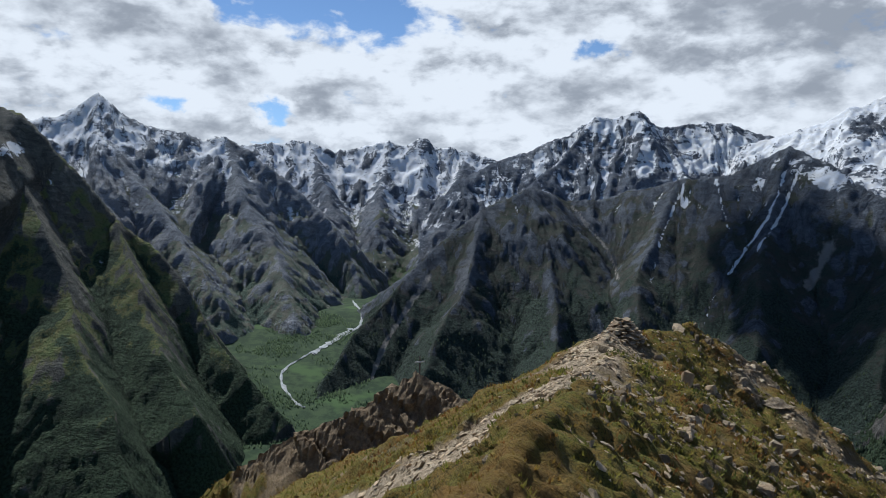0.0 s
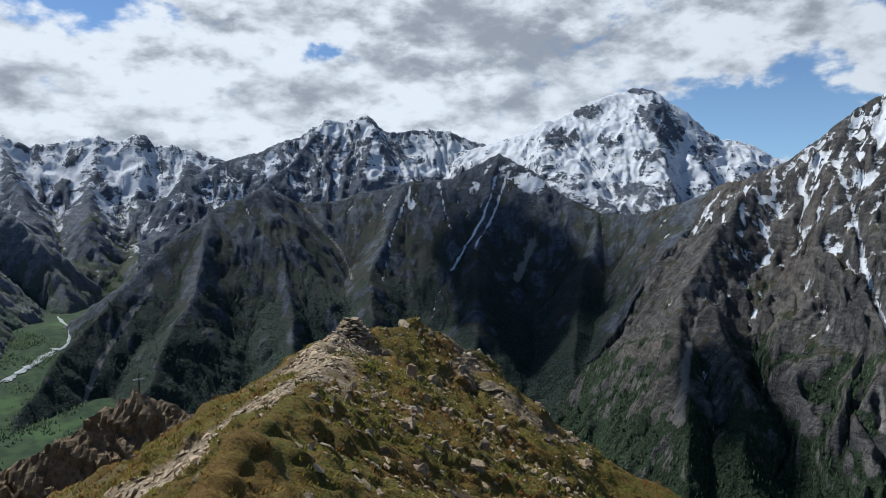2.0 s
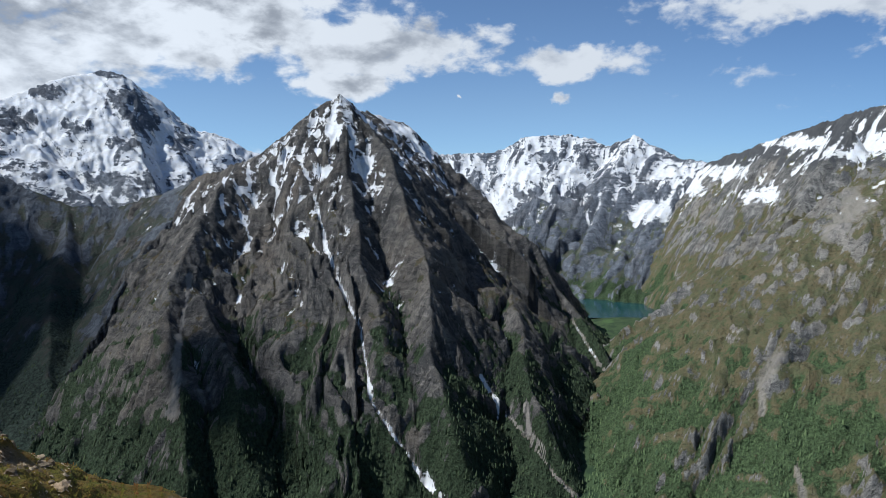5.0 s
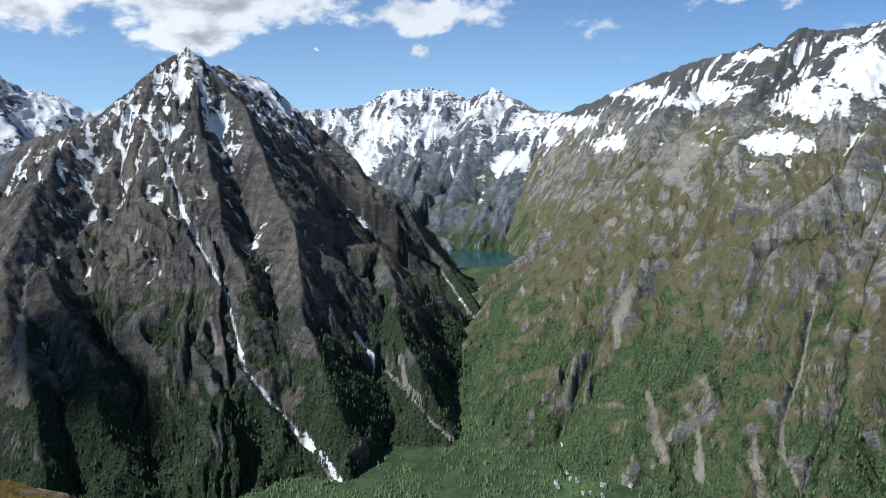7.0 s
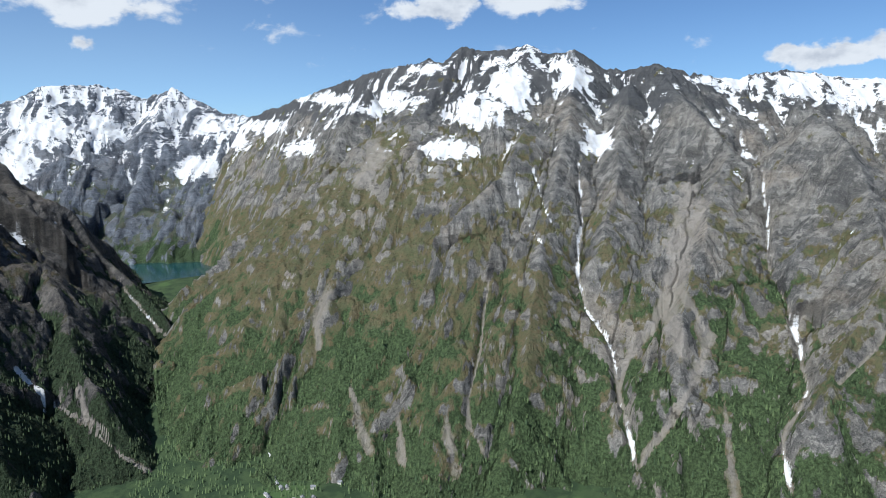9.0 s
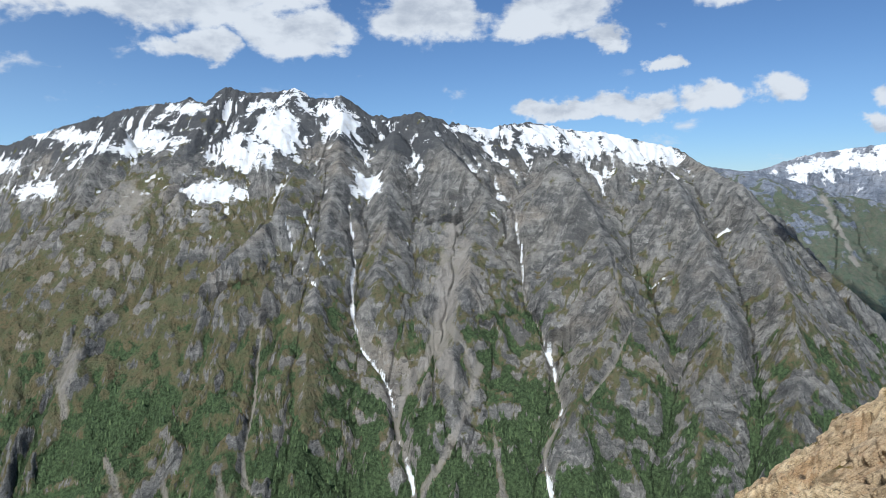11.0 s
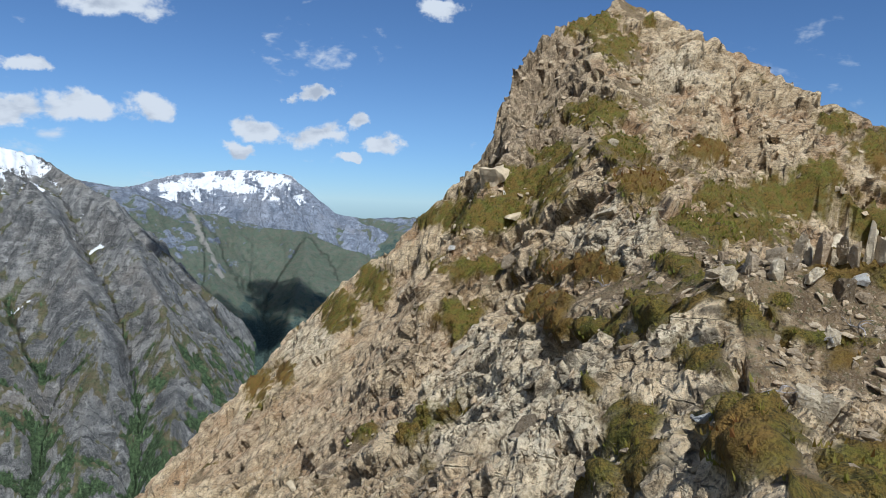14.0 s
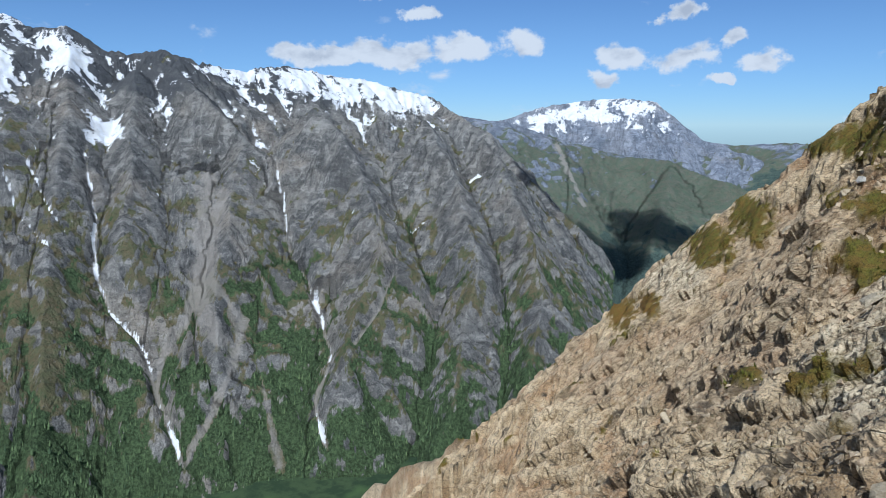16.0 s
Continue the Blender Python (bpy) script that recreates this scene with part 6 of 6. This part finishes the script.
rng = random.Random(7)
made = 0
while made < 85:
    d = 6 + 32 * rng.random() ** 0.8
    a = radians(rng.uniform(-4, 33))
    x, y = d * math.sin(a) + 0.3, d * math.cos(a)
    h, r, t = on_ground(x, y)[2]
    if rng.random() > 0.25 + 0.75 * r:
        continue
    set_rock(x, y, rng.choice([0.2, 0.25, 0.32, 0.4, 0.55, 0.75]) * (0.6 + 0.010 * d), rng, "angular grey-brown rock in the heather of the ridge", rng.choice(STONES[0::2]), sink=0.3)
    made += 1
for _ in range(64):
    d = 7 + 29 * rng.random() ** 0.8
    a = radians(rng.uniform(9, 33))
    cx, cy = d * math.sin(a) + 0.3, d * math.cos(a)
    outcrop = new("rock_outcrop")
    outcrop.matrix_world = Matrix.Translation(on_ground(cx, cy)[0])
    tagged(outcrop, "small broken outcrop of grey rock in the heather", "outcrop", "small outcrops in the heather")
    for _ in range(rng.randint(4, 9)):
        p, n, _ = on_ground(cx + rng.gauss(0, 0.3 + 0.008 * d), cy + rng.gauss(0, 0.3 + 0.008 * d))
        size = rng.choice([0.16, 0.24, 0.34, 0.5]) * (0.95 + 0.018 * d)
        ob = new("stone", rng.choice(STONES[0::2] if rng.random() < 0.85 else STONES[1::2]))
        ob.parent = outcrop
        ob.matrix_local = Matrix.Translation(p - outcrop.matrix_world.translation - n * size * 0.25) @ pose(0, 0, 0, rng.uniform(-25, 25), rng.uniform(-25, 25), rng.uniform(0, 360)) @ Matrix.Diagonal((size, size * rng.uniform(0.6, 1.1), size * rng.uniform(0.6, 1.1), 1))
made = 0
while made < 165:
    d = 5.5 + 34 * rng.random() ** 0.9
    a = radians(rng.uniform(152, 207))
    x, y = d * math.sin(a) + 0.4, d * math.cos(a) - 0.8
    h, r, t = on_ground(x, y)[2]
    if rng.random() > 0.35 + 0.65 * (1 - h):
        continue
    set_rock(x, y, rng.choice([0.12, 0.16, 0.2, 0.28, 0.4, 0.6]) * (0.7 + 0.016 * d), rng, "pale broken rock on the steep hillside")
    made += 1


quartz = stone_material("white_quartz", (0.86, 0.83, 0.76), (0.62, 0.56, 0.47), (0.74, 0.66, 0.54))
QUARTZ = []
for i in range(3):
    bm = stone_bm(140 + i, (1.0, 0.8, 0.6), 16)
    me = bpy.data.meshes.new("rock")
    bm.to_mesh(me)
    bm.free()
    me.materials.append(quartz)
    QUARTZ.append(me)
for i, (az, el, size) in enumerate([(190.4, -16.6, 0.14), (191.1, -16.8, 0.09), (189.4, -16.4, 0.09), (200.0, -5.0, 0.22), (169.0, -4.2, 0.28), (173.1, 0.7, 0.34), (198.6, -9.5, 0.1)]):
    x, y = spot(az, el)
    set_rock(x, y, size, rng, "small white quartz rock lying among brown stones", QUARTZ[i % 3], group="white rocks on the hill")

dead_wood, ND = base("bleached_wood")
fibre = ND.noise(ND.vec("MULTIPLY", ND.add("ShaderNodeTexCoord").outputs["Object"], (60.0, 60.0, 8.0)), 1.0, 4.0, 0.6)
finish(ND, ND.mix(ND.span(fibre, 0.35, 0.65), rgb(0.17, 0.14, 0.12), rgb(0.50, 0.46, 0.42)), 0.85)


def dead_juniper(az, el, seed, size):
    """A bleached juniper stem, forked and twisted, lying on the rocks: each stem a tapered tube."""
    rng = random.Random(seed)
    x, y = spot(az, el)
    foot, n, _ = on_ground(x, y)
    top = new("dead_juniper")
    top.matrix_world = Matrix.Translation(foot)
    tagged(top, "bleached twisted dead juniper stems on the rocks", "dead shrub", "dead junipers on the hill")
    for k in range(5):
        bm = bmesh.new()
        p, d = Vector((0, 0, 0.02)), Vector((rng.uniform(-1, 1), rng.uniform(-0.2, 0.7), rng.uniform(0.2, 0.9))).normalized()
        rings = []
        for j in range(9):
            r = 0.014 * size * (1 - j / 10) * (1.0 if k else 1.5)
            q = d.to_track_quat("Z", "Y")
            rings.append([bm.verts.new(p + q @ Vector((math.cos(a) * r, math.sin(a) * r, 0))) for a in (0.0, 1.26, 2.51, 3.77, 5.03)])
            d = (d + Vector((rng.gauss(0, 0.35), rng.gauss(0, 0.25), rng.gauss(-0.05, 0.25)))).normalized()
            p = p + d * 0.05 * size
        for a, b in zip(rings[:-1], rings[1:]):
            for m in range(5):
                bm.faces.new((a[m], a[(m + 1) % 5], b[(m + 1) % 5], b[m]))
        bm.faces.new(rings[0][::-1])
        bm.faces.new(rings[-1])
        part("stem", bm, dead_wood, top)


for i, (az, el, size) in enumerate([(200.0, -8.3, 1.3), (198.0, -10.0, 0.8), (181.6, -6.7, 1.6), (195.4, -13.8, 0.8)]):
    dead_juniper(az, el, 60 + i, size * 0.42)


def rubble(name, label, spots, sizes, material, seed):
    """Countless small stones as one body."""
    rr = np.random.default_rng(seed)
    kinds = []
    for i in range(10):
        bm = stone_bm(900 + i, (1.0, rr.uniform(0.55, 0.9), rr.uniform(0.25, 0.6)), 8)
        bmesh.ops.triangulate(bm, faces=bm.faces)
        bm.verts.index_update()
        kinds.append((np.array([v.co for v in bm.verts]), np.array([[v.index for v in f.verts] for f in bm.faces])))
        bm.free()
    co, tri, base_i = [], [], 0
    for (x, y), size in zip(spots, sizes):
        p, n, _ = on_ground(x, y)
        v, f = kinds[rr.integers(10)]
        a = rr.uniform(0, 6.28)
        c, s = math.cos(a), math.sin(a)
        w = v @ np.array([[c, s, 0], [-s, c, 0], [0, 0, 1]]) * size
        q = np.array(Vector((0, 0, 1)).rotation_difference(n).to_matrix())
        w = w @ q.T + np.array(p) - np.array(n) * size * 0.08
        co.append(w)
        tri.append(f + base_i)
        base_i += len(v)
    co, tri = np.concatenate(co), np.concatenate(tri)
    me = bpy.data.meshes.new(name)
    me.from_pydata(co.tolist(), [], tri.tolist())
    me.materials.append(material)
    return tagged(new(name, me), label, "stones", kind="stuff")


npr = np.random.default_rng(11)
spots, sizes = [], []
while len(spots) < 3000:
    k = npr.integers(len(PATH) - 1)
    t = npr.random()
    x = PATH[k][0] + t * (PATH[k + 1][0] - PATH[k][0]) + npr.normal(0, 0.75)
    y = PATH[k][1] + t * (PATH[k + 1][1] - PATH[k][1]) + npr.normal(0, 0.75)
    if y < 3 or npr.random() < 0.25:
        continue
    spots.append((x, y))
    sizes.append(float(npr.choice([0.05, 0.07, 0.1, 0.14, 0.2, 0.3], p=[0.25, 0.25, 0.22, 0.15, 0.09, 0.04])))
# scree below the cairn
for _ in range(420):
    t = npr.random()
    spots.append((4.8 + 2.4 * t + npr.normal(0, 0.5) - 0.5, 22.5 + 4.5 * t + npr.normal(0, 0.5)))
    sizes.append(float(npr.uniform(0.1, 0.34)))
rubble("path_stones", "loose pale stones littering the ridge path", spots, sizes, rubble_stone, 12)
spots, sizes = [], []
while len(spots) < 9000:
    d = 4.5 + 33 * npr.random() ** 0.75
    a = math.radians(npr.uniform(150, 207))
    x, y = d * math.sin(a) + 0.4, d * math.cos(a) - 0.8
    h, r, t = on_ground(x, y)[2]
    if npr.random() < 1.0 - 1.2 * h:
        spots.append((x, y))
        sizes.append(float(npr.choice([0.04, 0.06, 0.08, 0.12, 0.2])) * (0.8 + 0.02 * d))
for _ in range(5200):
    x, y = npr.uniform(-5.5, -1.2), npr.uniform(-13.5, -4.2)
    if on_ground(x, y)[2][0] < 0.5:
        spots.append((x, y))
        sizes.append(float(npr.choice([0.025, 0.035, 0.05, 0.075, 0.11, 0.16], p=[0.3, 0.27, 0.2, 0.13, 0.07, 0.03])))
rubble("hillside_stones", "broken pale stones scattered over the hillside", spots, sizes, rubble_stone, 13)
spots, sizes = [], []
while len(spots) < 2600:
    d = 7 + 32 * npr.random() ** 0.8
    a = math.radians(npr.uniform(10, 34))
    x, y = d * math.sin(a) + 0.3, d * math.cos(a)
    spots.append((x, y))
    sizes.append(float(npr.choice([0.06, 0.1, 0.15, 0.24])) * (0.7 + 0.015 * d))
rubble("slope_stones", "small angular stones among the heather", spots, sizes, rubble_stone, 14)

# cairn on the crest
cairn = new("cairn")
foot, _, _ = on_ground(7.1, 26.6)
cairn.matrix_world = Matrix.Translation(foot + Vector((0, 0, -0.05)))
tagged(cairn, "rough cairn of stacked flat stones on the ridge", "cairn")
crng = random.Random(3)
cairn_kinds = []
for i in range(6):
    bm = stone_bm(70 + i, (0.42, 0.30, crng.uniform(0.10, 0.17)), 14)
    me = bpy.data.meshes.new("stone")
    bm.to_mesh(me)
    bm.free()
    me.materials.append(schist)
    cairn_kinds.append(me)
level, height = 0, 0.0
while height < 0.78:
    rad = 0.78 * (1 - height / 0.95)
    n = max(1, int(2 * math.pi * rad / 0.30))
    for i in range(n):
        a = 2 * math.pi * (i + crng.random() * 0.6) / n
        ob = new("stone", crng.choice(cairn_kinds))
        ob.parent = cairn
        ob.matrix_local = pose(math.cos(a) * rad * 0.9, math.sin(a) * rad * 0.9, height - 0.02, crng.uniform(-12, 12), crng.uniform(-12, 12), math.degrees(a) + crng.uniform(-30, 30)) @ Matrix.Scale(crng.uniform(0.8, 1.3), 4)
    if rad > 0.35:
        for i in range(int(n * 0.6)):
            a, q = crng.uniform(0, 6.28), rad * crng.random() * 0.6
            ob = new("stone", crng.choice(cairn_kinds))
            ob.parent = cairn
            ob.matrix_local = pose(math.cos(a) * q, math.sin(a) * q, height, 0, 0, crng.uniform(0, 360))
    height += 0.105

# summit cross on the rocky knoll
iron, NI = base("weathered_iron")
rust = NI.noise(NI.add("ShaderNodeTexCoord").outputs["Object"], 9.0, 5.0, 0.6)
finish(NI, NI.mix(NI.span(rust, 0.4, 0.65), rgb(0.045, 0.038, 0.033), rgb(0.10, 0.06, 0.04)), 0.65, None, 0.4)
painted, NP = base("grey_painted_wood")
grain = NP.noise(NP.add("ShaderNodeTexCoord").outputs["Object"], 14.0, 5.0, 0.6)
finish(NP, NP.mix(NP.span(grain, 0.35, 0.65), rgb(0.42, 0.42, 0.40), rgb(0.62, 0.62, 0.60)), 0.7)


def beam(sx, sy, sz, bevel=0.012):
    bm = bmesh.new()
    bmesh.ops.create_cube(bm, size=1.0)
    bmesh.ops.scale(bm, vec=(sx, sy, sz), verts=bm.verts)
    bmesh.ops.bevel(bm, geom=bm.edges[:], offset=bevel, segments=2, affect="EDGES")
    return bm


cross = new("summit_cross")
foot, _, _ = on_ground(-1.4, 48.3)
cross.matrix_world = Matrix.Translation((-1.4, 48.3, foot.z - 0.05)) @ pose(0, 0, 0, 0, 0.4, 24)
tagged(cross, "dark summit cross with a pale crossbar on a rocky knoll", "cross")
bm = beam(0.085, 0.085, 1.75)
bmesh.ops.translate(bm, vec=(0, 0, 0.80), verts=bm.verts)
part("upright", bm, iron, cross)
bm = beam(0.76, 0.075, 0.095)
bmesh.ops.translate(bm, vec=(0, -0.02, 1.25), verts=bm.verts)
part("crossbar", bm, painted, cross, "pale grey crossbar")
for i in range(7):
    ob = new("foot_stone", cairn_kinds[i % 6])
    ob.parent = cross
    a = i * 0.9
    ob.matrix_local = pose(0.26 * math.cos(a), 0.26 * math.sin(a), 0.0, 8, -6, i * 57)


# ---- heather, juniper and grass ----
def sprigs(name, label, category, x0, count, seed, pick, tall, wide, blades, material, lean=0.6):
    """Low plants as many small upright leaf blades in tufts; the colour of a tuft follows where it grows."""
    rr = np.random.default_rng(seed)
    want = pick(GX, GY).ravel() * (near.ravel() > 0.2)
    # equal chance for equal ground
    area = (RR ** 2).ravel() * np.repeat(np.gradient(az_near), len(r_near)) * np.tile(np.gradient(np.log(r_near)), len(az_near))
    p = want * area / np.clip(RR.ravel(), 6, 80) ** x0
    i = rr.choice(p.size, count, p=p / p.sum())
    c = np.stack([GX.ravel()[i], GY.ravel()[i], GZ.ravel()[i]], 1)
    dist = RR.ravel()[i]
    grow = np.clip(dist / 15, 0.6, 1.15)
    up = nrm.reshape(-1, 3)[i] * 0.45 + np.array([0, 0, 0.75])
    c = c + rr.normal(0, 0.05, (count, 3)) * grow[:, None] * np.array([1, 1, 0.2])
    tone = fbm(c[:, 0] / 2.4, c[:, 1] / 2.4, 3, seed + 3) * 0.7 + 0.5 + rr.normal(0, 0.05, count)
    tone = np.where(c[:, 1] < -3, 0.62 + 0.5 * (tone - 0.5) - 0.55 * rust_f.ravel()[i], tone)
    # a rusty mat beside the path
    tone = np.where(c[:, 1] > 0, tone - 0.45 * rust_f.ravel()[i], tone)
    co, col = [], []
    for b in range(blades):
        a = rr.uniform(0, 2 * np.pi, count)
        side = np.stack([np.cos(a), np.sin(a), rr.normal(0, 0.25, count)], 1)
        ln = rr.uniform(tall[0], tall[1], count) * grow
        w = rr.uniform(wide[0], wide[1], count) * grow
        out = np.stack([-np.sin(a), np.cos(a), 0 * a], 1) * rr.uniform(-lean, lean, count)[:, None]
        base_p = c + out * ln[:, None] * 0.6 - up * 0.02
        tip = base_p + (up + out) * ln[:, None]
        co.append(np.stack([base_p - side * w[:, None], base_p + side * w[:, None], tip + side * w[:, None] * 0.25], 1))
        col.append(np.clip(tone + rr.normal(0, 0.05, count), 0, 1))
    co = np.concatenate(co).reshape(-1, 3)
    col = np.repeat(np.concatenate(col), 3)
    me = bpy.data.meshes.new(name)
    n = len(co)
    me.vertices.add(n)
    me.vertices.foreach_set("co", co.ravel().astype(np.float32))
    me.loops.add(n)
    me.loops.foreach_set("vertex_index", np.arange(n, dtype=np.int32))
    me.polygons.add(n // 3)
    me.polygons.foreach_set("loop_start", np.arange(0, n, 3, dtype=np.int32))
    me.update(calc_edges=True)
    at = me.attributes.new("tone", "FLOAT", "POINT")
    at.data.foreach_set("value", col.astype(np.float32))
    me.materials.append(material)
    return tagged(new(name, me), label, category, kind="stuff")


def leaf_material(name, stops):
    mat, N = base(name)
    v = N.add("ShaderNodeAttribute", attribute_name="tone").outputs["Fac"]
    ramp = N.add("ShaderNodeValToRGB", {0: v})
    el = ramp.color_ramp.elements
    while len(el) < len(stops):
        el.new(0.5)
    for e, (pos, c) in zip(el, stops):
        e.position, e.color = pos, rgb(*c)
    b = N.add("ShaderNodeBsdfPrincipled", {"Base Color": ramp.outputs[0], "Roughness": 0.75, "Specular IOR Level": 0.2})
    t = N.add("ShaderNodeBsdfTranslucent", {0: ramp.outputs[0]})
    m = N.add("ShaderNodeMixShader", {0: 0.45, 1: b.outputs[0], 2: t.outputs[0]})
    N.add("ShaderNodeOutputMaterial", {0: m.outputs[0]})
    return mat


heath_leaf = leaf_material("heath_leaves", [(0.0, (0.25, 0.115, 0.035)), (0.22, (0.26, 0.155, 0.035)), (0.42, (0.235, 0.185, 0.034)), (0.68, (0.205, 0.20, 0.032)), (1.0, (0.085, 0.095, 0.024))])
straw = leaf_material("dry_grass", [(0.0, (0.30, 0.25, 0.13)), (0.5, (0.22, 0.20, 0.085)), (1.0, (0.13, 0.14, 0.045))])
sprigs("heather", "low olive and rusty heather and juniper mats", "heather", 0.8, 145000, 21, lambda x, y: np.clip(heather - 0.46, 0, 0.12) / 0.12, (0.045, 0.11), (0.014, 0.030), 3, heath_leaf, 0.9)
sprigs("alpine_grass", "short dry alpine grass on the ridge", "grass", 0.9, 15000, 22, lambda x, y: np.clip(0.85 - rocky, 0, 1) * np.clip(0.8 - trod, 0, 1) * (heather < 0.6), (0.03, 0.08), (0.004, 0.009), 4, straw)


# ---- clouds overhead, beyond the top of the view, whose shadows lie on the valley ----
def cloud_material(name, thick):
    mat, N = base(name)
    co = N.add("ShaderNodeTexCoord").outputs["Object"]
    n = N.noise(co, 0.01, 5.0, 0.6)
    b = N.add("ShaderNodeBsdfDiffuse", {0: N.mix(n, rgb(0.82, 0.83, 0.85), rgb(0.93, 0.93, 0.93))})
    clear = N.add("ShaderNodeBsdfTransparent")
    m = N.add("ShaderNodeMixShader", {0: thick, 1: clear.outputs[0], 2: b.outputs[0]})
    N.add("ShaderNodeOutputMaterial", {0: m.outputs[0]})
    return mat


thin_vapour, vapour = cloud_material("thin_cloud", 0.10), cloud_material("cloud_white", 0.45)


def cloud(spot, height, size, seed, material, label="flat-based white cumulus cloud drifting over the valley"):
    """A lumpy cloud that hangs between the sun and the spot that it shades."""
    s = way(SUN_AZ, SUN_EL)
    middle = Vector(spot) + s * ((height - spot[2]) / s.z)
    rng = random.Random(seed)
    bm = bmesh.new()
    for i in range(9):
        a, q = rng.uniform(0, 6.28), rng.random() ** 0.6
        at = Vector((math.cos(a) * q * size[0] * 0.75, math.sin(a) * q * size[1] * 0.75, rng.uniform(-0.1, 0.15) * size[2]))
        k = rng.uniform(0.38, 0.60) * (1.2 - 0.4 * q)
        out = bmesh.ops.create_icosphere(bm, subdivisions=2, radius=1.0)
        for v in out["verts"]:
            n = noise.fractal(v.co * 1.7 + Vector((seed * 3.1, i * 5.0, 0)), 1.0, 2.0, 3)
            p = v.co * (1 + 0.28 * n)
            p = Vector((p.x * size[0] * k, p.y * size[1] * k, max(p.z, -0.25) * size[2] * k * 1.6))
            v.co = p + at
    me = bpy.data.meshes.new("cloud")
    bm.to_mesh(me)
    bm.free()
    me.polygons.foreach_set("use_smooth", [True] * len(me.polygons))
    me.materials.append(material)
    ob = new("cloud", me)
    ob.location = middle
    return tagged(ob, label, "cloud", "clouds over the valley", "structure")


for i, (az, el, r, h, size) in enumerate([
        (30, -10.0, 2150, 2000, (600, 470, 150)), (45, -17, 1500, 2000, (260, 190, 100)),
        (150.5, -9.2, 2550, 1500, (230, 290, 110)), (156, -8.8, 2950, 1500, (330, 170, 100)), (147, -5.5, 2500, 1500, (120, 140, 70))]):
    cloud(place(az, el, r), h, size, 31 + i, thin_vapour if az < 90 else vapour)
